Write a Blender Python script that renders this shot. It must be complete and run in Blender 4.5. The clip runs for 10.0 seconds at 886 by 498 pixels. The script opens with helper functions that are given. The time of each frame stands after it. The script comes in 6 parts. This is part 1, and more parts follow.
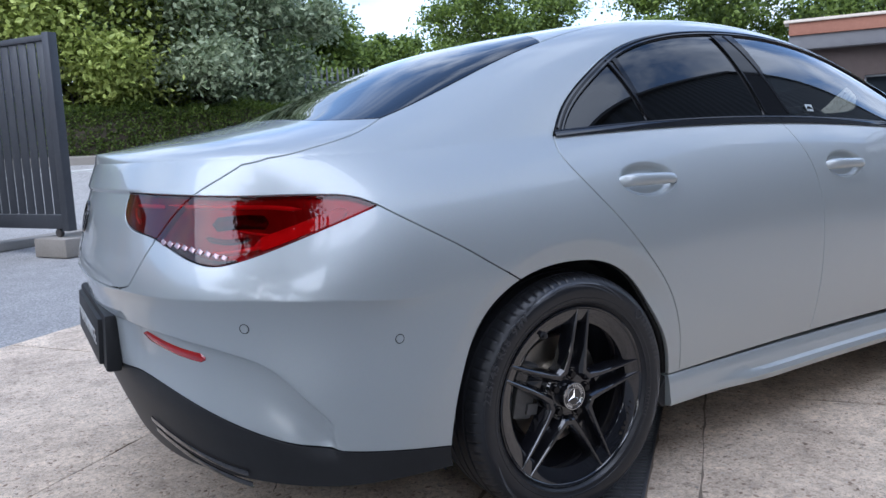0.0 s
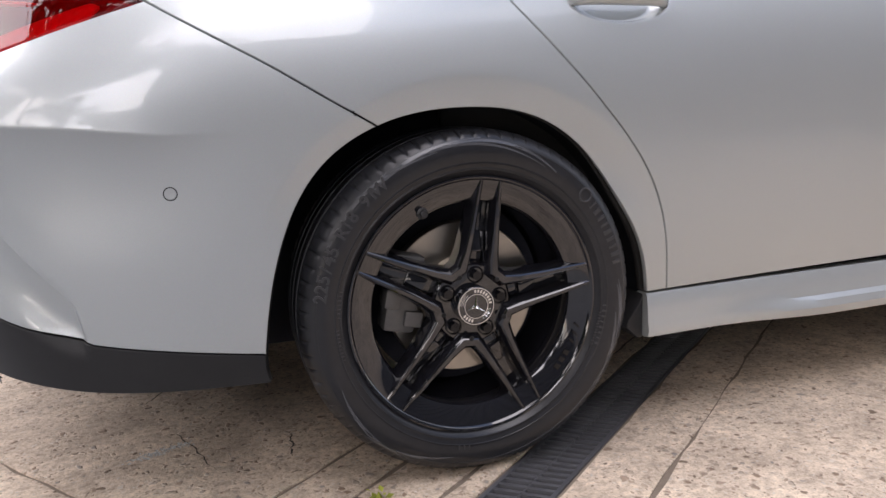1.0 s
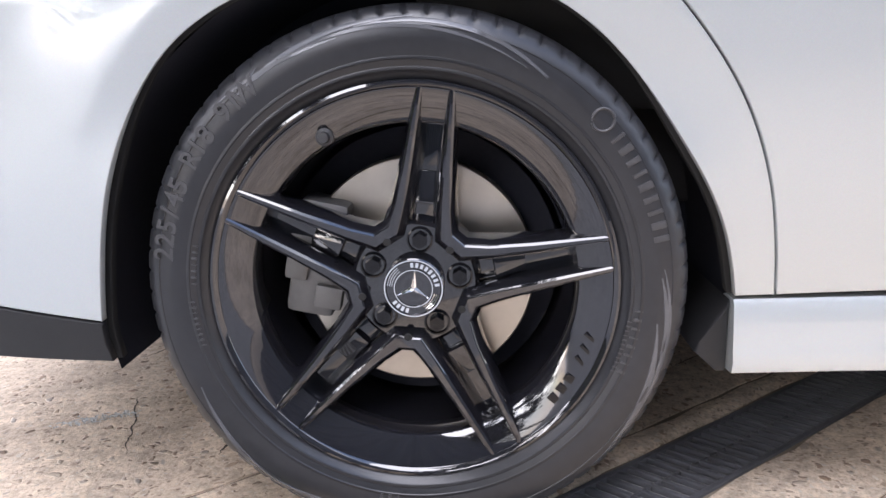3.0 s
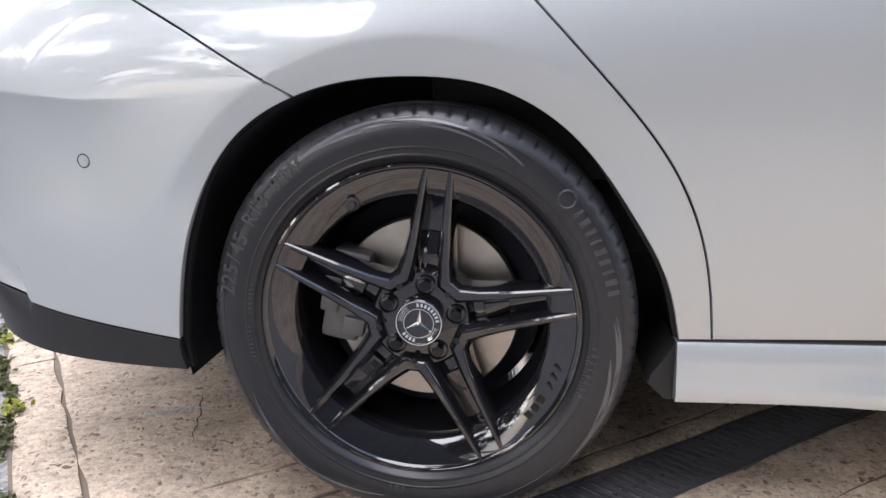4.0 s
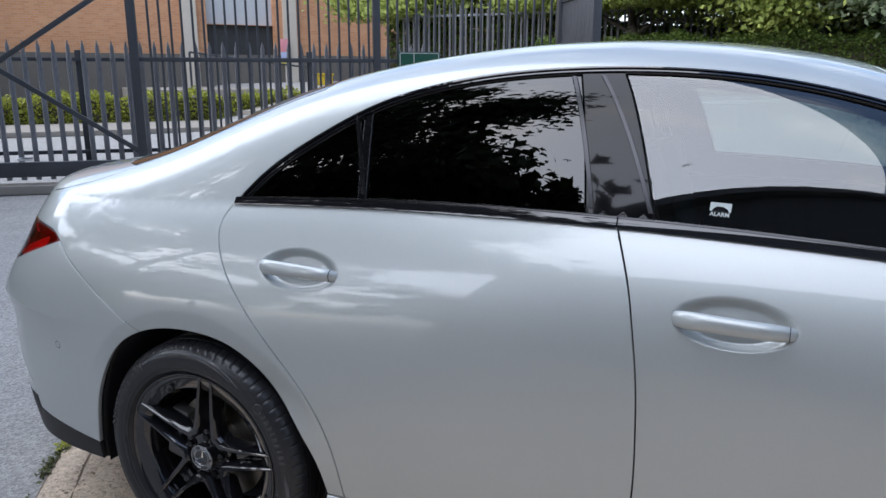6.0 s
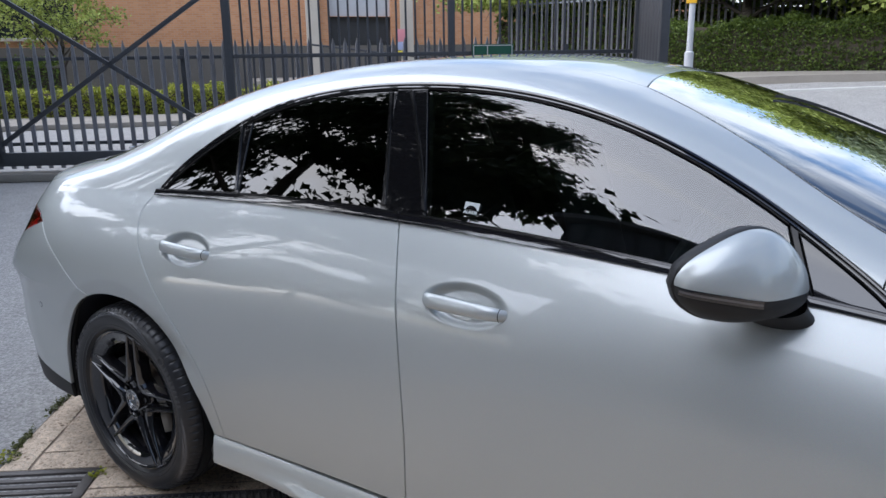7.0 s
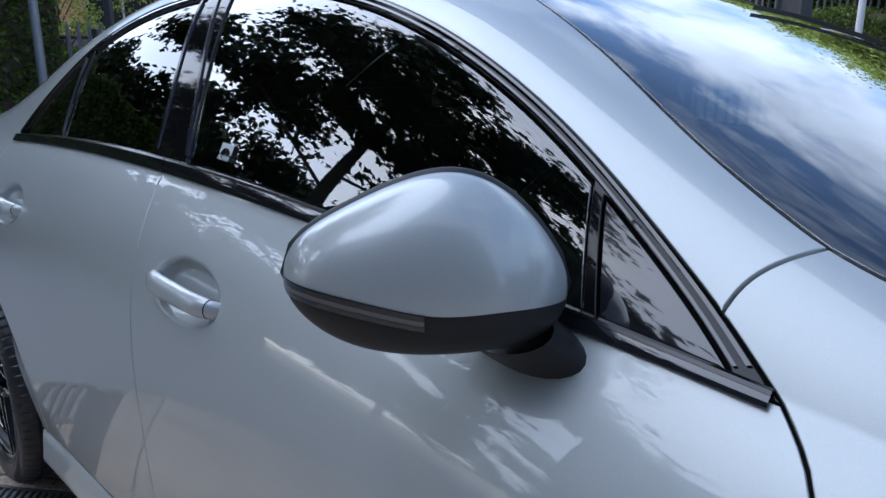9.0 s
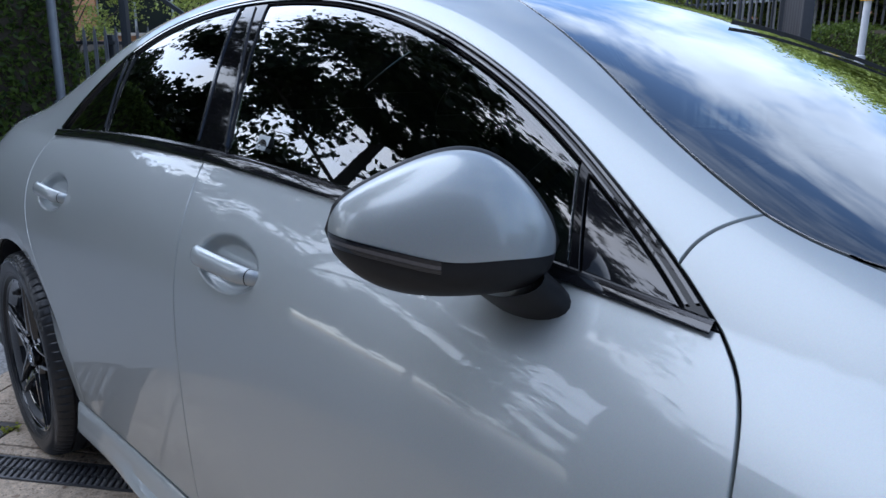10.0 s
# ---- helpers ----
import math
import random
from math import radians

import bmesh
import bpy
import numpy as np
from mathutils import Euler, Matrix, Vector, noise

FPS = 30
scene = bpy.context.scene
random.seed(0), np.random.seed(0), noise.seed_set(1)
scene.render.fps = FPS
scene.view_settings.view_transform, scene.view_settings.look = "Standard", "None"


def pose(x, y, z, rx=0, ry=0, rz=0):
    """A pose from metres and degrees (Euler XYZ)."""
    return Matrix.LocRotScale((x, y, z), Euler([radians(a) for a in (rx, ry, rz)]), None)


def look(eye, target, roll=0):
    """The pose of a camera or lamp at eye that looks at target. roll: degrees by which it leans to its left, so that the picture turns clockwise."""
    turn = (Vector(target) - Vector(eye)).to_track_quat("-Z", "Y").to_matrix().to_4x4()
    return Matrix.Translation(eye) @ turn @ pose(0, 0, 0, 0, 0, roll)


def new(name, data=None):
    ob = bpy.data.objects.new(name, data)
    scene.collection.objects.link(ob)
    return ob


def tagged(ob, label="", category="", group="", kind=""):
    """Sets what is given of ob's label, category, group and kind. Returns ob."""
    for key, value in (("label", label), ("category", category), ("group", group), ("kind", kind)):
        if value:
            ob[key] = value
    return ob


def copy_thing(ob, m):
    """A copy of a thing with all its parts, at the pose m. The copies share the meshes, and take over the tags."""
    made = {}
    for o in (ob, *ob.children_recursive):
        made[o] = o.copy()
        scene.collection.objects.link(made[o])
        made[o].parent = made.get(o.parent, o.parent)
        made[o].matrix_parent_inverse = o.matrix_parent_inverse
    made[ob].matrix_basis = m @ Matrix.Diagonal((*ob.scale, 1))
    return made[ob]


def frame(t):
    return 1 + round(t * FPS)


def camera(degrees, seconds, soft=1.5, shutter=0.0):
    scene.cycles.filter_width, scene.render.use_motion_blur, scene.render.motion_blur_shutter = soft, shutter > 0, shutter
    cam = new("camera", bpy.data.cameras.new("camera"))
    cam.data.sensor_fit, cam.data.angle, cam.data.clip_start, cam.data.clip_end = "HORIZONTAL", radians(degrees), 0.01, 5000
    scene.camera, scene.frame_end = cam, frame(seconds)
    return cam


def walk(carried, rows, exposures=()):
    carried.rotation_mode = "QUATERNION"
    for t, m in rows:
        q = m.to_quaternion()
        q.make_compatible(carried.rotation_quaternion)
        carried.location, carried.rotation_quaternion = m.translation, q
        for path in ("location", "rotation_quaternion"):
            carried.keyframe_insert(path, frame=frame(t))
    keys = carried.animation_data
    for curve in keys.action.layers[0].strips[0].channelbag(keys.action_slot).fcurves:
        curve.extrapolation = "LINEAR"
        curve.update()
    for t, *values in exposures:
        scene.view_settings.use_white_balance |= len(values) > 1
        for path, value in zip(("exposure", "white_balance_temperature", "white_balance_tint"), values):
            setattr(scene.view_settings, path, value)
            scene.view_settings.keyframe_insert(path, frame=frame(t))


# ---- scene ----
cam = camera(62.6, 10.0)
PATH = [
    (0, (-1.241, -2.317, 1.0), (-0.226, -0.616, 0.722), -2.2),
    (0.5, (-0.795, -2.25, 0.85), (0.012, -0.451, 0.515), -1.9),
    (1, (-0.464, -2.119, 0.701), (0.146, -0.254, 0.312), -1.9),
    (1.5, (-0.21, -1.974, 0.612), (0.187, -0.067, 0.158), -1.6),
    (2, (-0.056, -1.788, 0.577), (0.147, 0.141, 0.09), -1.5),
    (2.5, (0.035, -1.71, 0.571), (0.077, 0.23, 0.088), -1.4),
    (2.7, (0.058, -1.702, 0.573), (0.03, 0.24, 0.098), -1.5),
    (3.8, (0.154, -1.887, 0.653), (-0.083, 0.045, 0.192), -1.0),
    (4, (0.182, -1.925, 0.695), (-0.084, 0.002, 0.233), -0.8),
    (4.5, (0.321, -1.999, 0.827), (-0.063, -0.093, 0.359), -0.6),
    (5, (0.582, -2.086, 1.055), (0.029, -0.227, 0.566), -0.6),
    (5.5, (0.919, -2.193, 1.25), (0.214, -0.385, 0.765), -0.3),
    (5.7, (1.087, -2.251, 1.294), (0.355, -0.45, 0.825), 0.0),
    (6.8, (1.999, -2.197, 1.426), (0.929, -0.584, 0.923), -0.7),
    (7, (2.148, -2.133, 1.423), (1.041, -0.544, 0.92), -0.8),
    (7.5, (2.327, -1.921, 1.397), (1.144, -0.387, 0.899), -0.1),
    (8, (2.351, -1.63, 1.33), (1.114, -0.135, 0.845), 0.4),
    (8.3, (2.355, -1.492, 1.29), (1.088, -0.028, 0.786), -0.3),
    (8.5, (2.357, -1.39, 1.268), (1.036, 0.028, 0.776), 0.2),
    (9, (2.345, -1.272, 1.234), (0.931, 0.047, 0.725), -0.1),
    (9.5, (2.358, -1.271, 1.226), (0.916, 0.019, 0.717), 0.1),
    (10, (2.457, -1.389, 1.224), (1.03, -0.074, 0.741), 0.7),
]
# the camera's own exposure and white balance drift
EXPOSURES = [(0, 1.76, 5640, 12), (0.5, 1.75, 6150, 14), (1.0, 2.28, 6880, 18), (1.5, 2.75, 7000, 18), (2.0, 3.23, 6560, 18), (2.7, 3.50, 6420, 17), (3.8, 3.0, 6520, 16), (4.5, 2.3, 6720, 14), (5.0, 1.82, 6180, 11), (5.7, 1.78, 6060, 10), (6.8, 1.72, 6110, 11),
             (8.0, 1.33, 5580, 10), (9.0, 1.26, 5440, 10), (10.0, 1.26, 5460, 10)]
walk(cam, [(t, look(eye, target, roll)) for t, eye, target, roll in PATH], EXPOSURES)
# ---- sky and sun: broken cloud over a blue sky, the sun behind thin cloud ----
SUN_ELEVATION, SUN_TURN = 46.0, 232.0
world = bpy.data.worlds.new("sky")
scene.world = world
world.use_nodes = True
wn, wl = world.node_tree.nodes, world.node_tree.links
sky = wn.new("ShaderNodeTexSky")
sky.sky_type, sky.sun_disc, sky.sun_elevation, sky.sun_rotation = "NISHITA", False, radians(SUN_ELEVATION), radians(SUN_TURN)
co = wn.new("ShaderNodeTexCoord")
stretch = wn.new("ShaderNodeMapping")
stretch.inputs["Scale"].default_value, stretch.inputs["Location"].default_value = (1.0, 1.0, 1.15), (0.35, 0.2, 0.0)
clouds = wn.new("ShaderNodeTexNoise")
clouds.inputs["Scale"].default_value, clouds.inputs["Detail"].default_value, clouds.inputs["Roughness"].default_value = 4.2, 9.0, 0.58
clouds.inputs["Distortion"].default_value = 0.35
cover = wn.new("ShaderNodeValToRGB")
cover.color_ramp.elements[0].position, cover.color_ramp.elements[0].color = 0.40, (0, 0, 0, 1)
cover.color_ramp.elements[1].position, cover.color_ramp.elements[1].color = 0.58, (1, 1, 1, 1)
shade = wn.new("ShaderNodeTexNoise")
shade.inputs["Scale"].default_value, shade.inputs["Detail"].default_value = 4.5, 7.0
tone = wn.new("ShaderNodeValToRGB")
tone.color_ramp.elements[0].position, tone.color_ramp.elements[0].color = 0.34, (2.6, 2.8, 3.15, 1)
tone.color_ramp.elements[1].position, tone.color_ramp.elements[1].color = 0.66, (4.6, 4.9, 5.4, 1)
blend = wn.new("ShaderNodeMix")
blend.data_type = "RGBA"
lit = wn.new("ShaderNodeMix")                                     # cloud lit through from the sky behind it, brightest near the sun
lit.data_type, lit.blend_type = "RGBA", "ADD"
lit.inputs[0].default_value = 1.0
veil = wn.new("ShaderNodeMix")
veil.data_type, veil.blend_type = "RGBA", "MULTIPLY"
veil.inputs[0].default_value, veil.inputs[7].default_value = 1.0, (0.30, 0.24, 0.18, 1)
height = wn.new("ShaderNodeSeparateXYZ")
thin = wn.new("ShaderNodeMath")                                   # cover looks closed towards the horizon and breaks up overhead
thin.operation = "MULTIPLY_ADD"
thin.inputs[1].default_value = -0.15
lift_up = wn.new("ShaderNodeMath")
lift_up.inputs[1].default_value = 0.055
wl.new(co.outputs["Generated"], height.inputs[0])
wl.new(height.outputs[2], thin.inputs[0])
wl.new(clouds.outputs["Fac"], lift_up.inputs[0])
wl.new(lift_up.outputs[0], thin.inputs[2])
wl.new(sky.outputs[0], veil.inputs[6])
wl.new(tone.outputs[0], lit.inputs[6])
wl.new(veil.outputs[2], lit.inputs[7])
for a, b in ((co.outputs["Generated"], stretch.inputs["Vector"]), (stretch.outputs[0], clouds.inputs["Vector"]), (stretch.outputs[0], shade.inputs["Vector"]), (thin.outputs[0], cover.inputs[0]), (shade.outputs["Fac"], tone.inputs[0]),
             (cover.outputs[0], blend.inputs[0]), (sky.outputs[0], blend.inputs[6]), (lit.outputs[2], blend.inputs[7]), (blend.outputs[2], wn["Background"].inputs[0])):
    wl.new(a, b)
wn["Background"].inputs[1].default_value = 0.092
sun = new("sun", bpy.data.lights.new("sun", "SUN"))
sun.data.energy, sun.data.angle, sun.data.color = 1.5, radians(90), (1.0, 0.98, 0.96)
sun_from = Vector((math.sin(radians(SUN_TURN)) * math.cos(radians(SUN_ELEVATION)), math.cos(radians(SUN_TURN)) * math.cos(radians(SUN_ELEVATION)), math.sin(radians(SUN_ELEVATION))))
sun.matrix_world = look(sun_from * 20, (0, 0, 0))
# ---- materials ----
def material(name, color, rough=0.5, metal=0.0, coat=0.0, spec=0.5):
    m = bpy.data.materials.new(name)
    m.use_nodes = True
    b = m.node_tree.nodes["Principled BSDF"]
    b.inputs["Base Color"].default_value = (*color, 1)
    b.inputs["Roughness"].default_value = rough
    b.inputs["Metallic"].default_value = metal
    b.inputs["Coat Weight"].default_value = coat
    b.inputs["Coat Roughness"].default_value = 0.02
    b.inputs["Specular IOR Level"].default_value = spec
    return m


def wire(m, a, b):
    m.node_tree.links.new(a, b)


def noise_of(m, scale, detail=4.0, rough=0.55, vector=None):
    n = m.node_tree.nodes.new("ShaderNodeTexNoise")
    n.inputs["Scale"].default_value, n.inputs["Detail"].default_value, n.inputs["Roughness"].default_value = scale, detail, rough
    co = vector or m.node_tree.nodes.new("ShaderNodeTexCoord").outputs["Object"]
    wire(m, co, n.inputs["Vector"])
    return n.outputs["Fac"]


def ramp(m, fac, stops):
    r = m.node_tree.nodes.new("ShaderNodeValToRGB")
    r.color_ramp.elements[0].position, r.color_ramp.elements[0].color = stops[0][0], (*stops[0][1], 1)
    r.color_ramp.elements[1].position, r.color_ramp.elements[1].color = stops[-1][0], (*stops[-1][1], 1)
    for p, c in stops[1:-1]:
        r.color_ramp.elements.new(p).color = (*c, 1)
    wire(m, fac, r.inputs[0])
    return r.outputs[0]


def mixed(m, fac, a, b, mode="MIX"):
    n = m.node_tree.nodes.new("ShaderNodeMix")
    n.data_type, n.blend_type = "RGBA", mode
    for socket, value in ((n.inputs[0], fac), (n.inputs[6], a), (n.inputs[7], b)):
        if isinstance(value, (int, float)):
            socket.default_value = value
        elif isinstance(value, tuple):
            socket.default_value = (*value, 1)
        else:
            wire(m, value, socket)
    return n.outputs[2]


def bumped(m, height, strength, distance):
    n = m.node_tree.nodes.new("ShaderNodeBump")
    n.inputs["Strength"].default_value, n.inputs["Distance"].default_value = strength, distance
    wire(m, height, n.inputs["Height"])
    wire(m, n.outputs[0], m.node_tree.nodes["Principled BSDF"].inputs["Normal"])


def base(m):
    return m.node_tree.nodes["Principled BSDF"].inputs


def speckled(name, a, b, scale, rough, bump=0.0, distance=0.002, metal=0.0, rough_to=None):
    """A surface whose colour wanders between two tones at two scales, with fine relief."""
    m = material(name, a, rough, metal)
    fine, broad = noise_of(m, scale, 6), noise_of(m, scale * 0.06, 3)
    c = mixed(m, fine, a, b)
    wire(m, mixed(m, 0.35, c, ramp(m, broad, [(0.3, a), (0.7, b)])), base(m)["Base Color"])
    if rough_to is not None:
        r = m.node_tree.nodes.new("ShaderNodeMapRange")
        r.inputs["To Min"].default_value, r.inputs["To Max"].default_value = rough, rough_to
        wire(m, broad, r.inputs["Value"])
        wire(m, r.outputs[0], base(m)["Roughness"])
    if bump:
        bumped(m, fine, bump, distance)
    return m


def glass(name, tint, gain_by=1.5, gloss=1.0):
    """A pane: a mirror-smooth face over a tinted see-through body."""
    m = bpy.data.materials.new(name)
    m.use_nodes = True
    t = m.node_tree
    t.nodes.remove(t.nodes["Principled BSDF"])
    clear, shine, mix, fres = (t.nodes.new(k) for k in ("ShaderNodeBsdfTransparent", "ShaderNodeBsdfGlossy", "ShaderNodeMixShader", "ShaderNodeFresnel"))
    clear.inputs[0].default_value = (*tint, 1)
    shine.inputs[0].default_value, shine.inputs["Roughness"].default_value = (gloss, gloss, gloss, 1), 0.0
    fres.inputs[0].default_value = 1.52
    gain = t.nodes.new("ShaderNodeMath")
    gain.operation, gain.use_clamp = "MULTIPLY", True
    gain.inputs[1].default_value = gain_by
    t.links.new(fres.outputs[0], gain.inputs[0])
    t.links.new(gain.outputs[0], mix.inputs[0])
    t.links.new(clear.outputs[0], mix.inputs[1])
    t.links.new(shine.outputs[0], mix.inputs[2])
    t.links.new(mix.outputs[0], t.nodes["Material Output"].inputs[0])
    return m


def car_paint():
    """Silver metallic base with fine flakes under a clear coat."""
    m = material("silver_paint", (0.445, 0.475, 0.475), 0.41, 0.37, 1.0)
    base(m)["Coat IOR"].default_value = 1.48
    co = m.node_tree.nodes.new("ShaderNodeTexCoord").outputs["Object"]
    flakes = m.node_tree.nodes.new("ShaderNodeTexVoronoi")
    flakes.inputs["Scale"].default_value = 1400
    wire(m, co, flakes.inputs["Vector"])
    film = noise_of(m, 1.6, 3, 0.5, co)
    tone = mixed(m, 0.10, (0.465, 0.495, 0.495), flakes.outputs["Color"])
    wire(m, mixed(m, film, tone, (0.43, 0.46, 0.46)), base(m)["Base Color"])
    return m


PAINT = car_paint()
BLACK_GLOSS = material("gloss_black_paint", (0.010, 0.010, 0.0125), 0.06, 0.0, 1.0, 0.4)
BLACK_TRIM = material("black_trim", (0.006, 0.006, 0.007), 0.05, 0.0, 0.3, 0.15)
RUBBER = speckled("black_rubber", (0.018, 0.018, 0.019), (0.030, 0.030, 0.031), 90, 0.55, 0.15, 0.0006)
TYRE = speckled("tyre_rubber", (0.010, 0.0105, 0.012), (0.028, 0.0285, 0.032), 60, 0.24, 0.3, 0.0006, rough_to=0.44)
PLASTIC = speckled("black_grained_plastic", (0.016, 0.016, 0.017), (0.026, 0.026, 0.027), 350, 0.5, 0.3, 0.0004)
LINER = speckled("wheel_arch_felt", (0.014, 0.015, 0.021), (0.026, 0.027, 0.036), 120, 0.85, 0.3, 0.001)
# near-black for gaps, holes and drain depths, their shade put into the colour
SHELL = material("gap_black", (0.006, 0.006, 0.006), 0.8)
CHROME = material("bright_chrome", (0.75, 0.76, 0.77), 0.12, 1.0)
DARK_CHROME = material("dark_chrome_trim", (0.045, 0.045, 0.048), 0.16, 0.85)
STEEL = speckled("brake_steel", (0.36, 0.325, 0.28), (0.52, 0.48, 0.42), 40, 0.36, 0.15, 0.0006, 1.0)
CAST = speckled("cast_iron_grey", (0.09, 0.088, 0.085), (0.20, 0.195, 0.19), 50, 0.55, 0.4, 0.001, 0.6)
PRIVACY = glass("privacy_glass", (0.02, 0.022, 0.023), 1.35)
TINTED = glass("green_tinted_glass", (0.42, 0.50, 0.48), 2.2)
SCREEN = glass("windscreen_glass", (0.30, 0.34, 0.33), 2.9)
# black raised letters and marks, their slight sheen put into a paler colour
TYRE_MARK = speckled("letter_sheen_rubber", (0.040, 0.040, 0.043), (0.068, 0.067, 0.069), 90, 0.36, 0.1, 0.0004)
# paler than the tyre: the smooth bands' sheen is put into the colour
TYRE_SHEEN = speckled("polished_rubber_sheen", (0.070, 0.072, 0.079), (0.105, 0.107, 0.114), 90, 0.22, 0.05, 0.0003)
base(TYRE)["Specular IOR Level"].default_value = 0.42
for dull in (TYRE_MARK, PLASTIC, LINER):
    base(dull)["Specular IOR Level"].default_value = 0.28
REAR_PANE = glass("rear_window_glass", (0.05, 0.055, 0.058), 1.1)
CLOTH = speckled("black_upholstery", (0.012, 0.012, 0.013), (0.022, 0.022, 0.023), 200, 0.8, 0.2, 0.001)
# ---- car body surface: smooth guide curves ----
class Spline:
    """Natural cubic spline through a few design keys."""

    def __init__(self, xs, ys):
        self.x, self.y = np.array(xs, float), np.array(ys, float)
        n = len(xs)
        h, a, b = np.diff(self.x), np.zeros((n, n)), np.zeros(n)
        a[0, 0] = a[-1, -1] = 1
        for i in range(1, n - 1):
            a[i, i - 1:i + 2] = h[i - 1], 2 * (h[i - 1] + h[i]), h[i]
            b[i] = 6 * ((self.y[i + 1] - self.y[i]) / h[i] - (self.y[i] - self.y[i - 1]) / h[i - 1])
        self.m = np.linalg.solve(a, b)

    def __call__(self, v):
        v = np.clip(np.asarray(v, float), self.x[0], self.x[-1])
        i = np.clip(np.searchsorted(self.x, v) - 1, 0, len(self.x) - 2)
        h, l, r = self.x[i + 1] - self.x[i], self.x[i + 1] - v, v - self.x[i]
        return (self.m[i] * l ** 3 + self.m[i + 1] * r ** 3) / (6 * h) + (self.y[i] / h - self.m[i] * h / 6) * l + (self.y[i + 1] / h - self.m[i + 1] * h / 6) * r


def ease(v, a, b):
    v = np.clip((np.asarray(v, float) - a) / (b - a), 0, 1)
    return v * v * v * (v * (6 * v - 15) + 10)


X_REAR, X_FRONT, REAR_SPAN, FRONT_SPAN = -0.25, 3.0, 1.30, 1.15     # where the plan starts to round off, and the ends' share of s
S_MIN, S_MAX = X_REAR - REAR_SPAN, X_FRONT + FRONT_SPAN
half_width = Spline([-1.1, -0.5, 0.0, 0.5, 1.1, 1.7, 2.3, 2.73, 3.3, 3.7], [0.885, 0.902, 0.908, 0.890, 0.872, 0.870, 0.885, 0.903, 0.885, 0.86])
tuck_in = Spline([-1.1, -0.5, 0.05, 0.6, 1.2, 1.8, 2.2, 2.7, 3.6], [0.13, 0.145, 0.155, 0.136, 0.120, 0.120, 0.138, 0.185, 0.20])
tail_x = Spline([0.15, 0.3, 0.45, 0.6, 0.75, 0.9, 1.02], [-0.93, -0.99, -1.038, -1.058, -1.064, -1.034, -0.99])
nose_x = Spline([0.15, 0.35, 0.55, 0.75, 0.9, 1.02], [3.58, 3.63, 3.63, 3.55, 3.40, 3.25])
shoulder_z = Spline([-1.1, -0.8, -0.5, -0.2, 0.06, 0.5, 1.05, 1.6, 2.16, 2.6, 3.1, 3.65], [0.985, 0.990, 0.99, 1.003, 1.018, 1.037, 1.041, 1.022, 0.98, 0.93, 0.86, 0.76])
top_z = Spline([-1.1, -0.98, -0.9, -0.7, -0.52, -0.33, -0.1, 0.28, 0.7, 1.1, 1.45, 1.85, 2.2, 2.5, 2.8, 3.2, 3.65], [0.995, 1.019, 1.033, 1.070, 1.110, 1.184, 1.276, 1.370, 1.425, 1.436, 1.395, 1.27, 1.13, 1.03, 0.985, 0.915, 0.80])
rail_y = Spline([-1.1, -0.7, -0.3, 0.1, 0.6, 1.1, 1.6, 2.1, 2.5, 3.65], [0.62, 0.625, 0.625, 0.60, 0.575, 0.575, 0.60, 0.645, 0.70, 0.70])
rail_z = Spline([-1.1, -0.95, -0.7, -0.3, 0.1, 0.6, 1.1, 1.6, 2.1, 2.5, 3.1, 3.65], [0.985, 1.014, 1.046, 1.125, 1.275, 1.39, 1.405, 1.31, 1.11, 1.0, 0.91, 0.80])
lean_in = Spline([-1.1, -0.5, -0.1, 0.3, 1.0, 1.9, 2.3, 3.65], [0.9, 0.85, 0.68, 0.50, 0.48, 0.52, 0.8, 0.9])
Z_WIDE = 0.67


def section_y(x, z):
    """The half width of the lower body at x and height z, before the ends round off."""
    zs = shoulder_z(x)
    up = np.clip((z - Z_WIDE) / (zs - Z_WIDE), 0, 1.3)
    down = np.clip(Z_WIDE - z, 0, 1)
    return half_width(x) - tuck_in(x) * up ** (2.3 + 0.35 * ease(x, 0.2, 1.0)) - (0.24 - 0.16 * (1 - ease(x, -0.45, -0.1)) * 1.0) * down ** 2


def plan(s, z):
    """A point of the plain lower body: s runs along its outline, from the tail round to the nose."""
    s, z = np.broadcast_arrays(np.asarray(s, float), np.asarray(z, float))
    a, b = np.clip((X_REAR - s) / REAR_SPAN, 0, 1), np.clip((s - X_FRONT) / FRONT_SPAN, 0, 1)
    ta, tb = np.sin(a * np.pi / 2), np.sin(b * np.pi / 2)
    x = np.where(a > 0, X_REAR + (tail_x(z) - X_REAR) * ta, np.where(b > 0, X_FRONT + (nose_x(z) - X_FRONT) * tb, s))
    y = section_y(x, z) * np.sqrt(np.maximum(1 - ta ** (3.5 + 1.5 * (1 - ease(z, 0.64, 0.88))), 0)) * np.sqrt(np.maximum(1 - tb ** 2.6, 0))
    return np.stack([x, -y, z], -1)


def shoulder(s):
    """The upper edge of the lower body, found along its own outline."""
    s = np.asarray(s, float)
    z = shoulder_z(np.clip(s, -1.05, 3.6))
    for _ in range(4):
        z = shoulder_z(plan(s, z)[..., 0])
    return z


KNOTS = [0, 0, 0, 0, 1 / 3, 2 / 3, 1, 1, 1, 1]


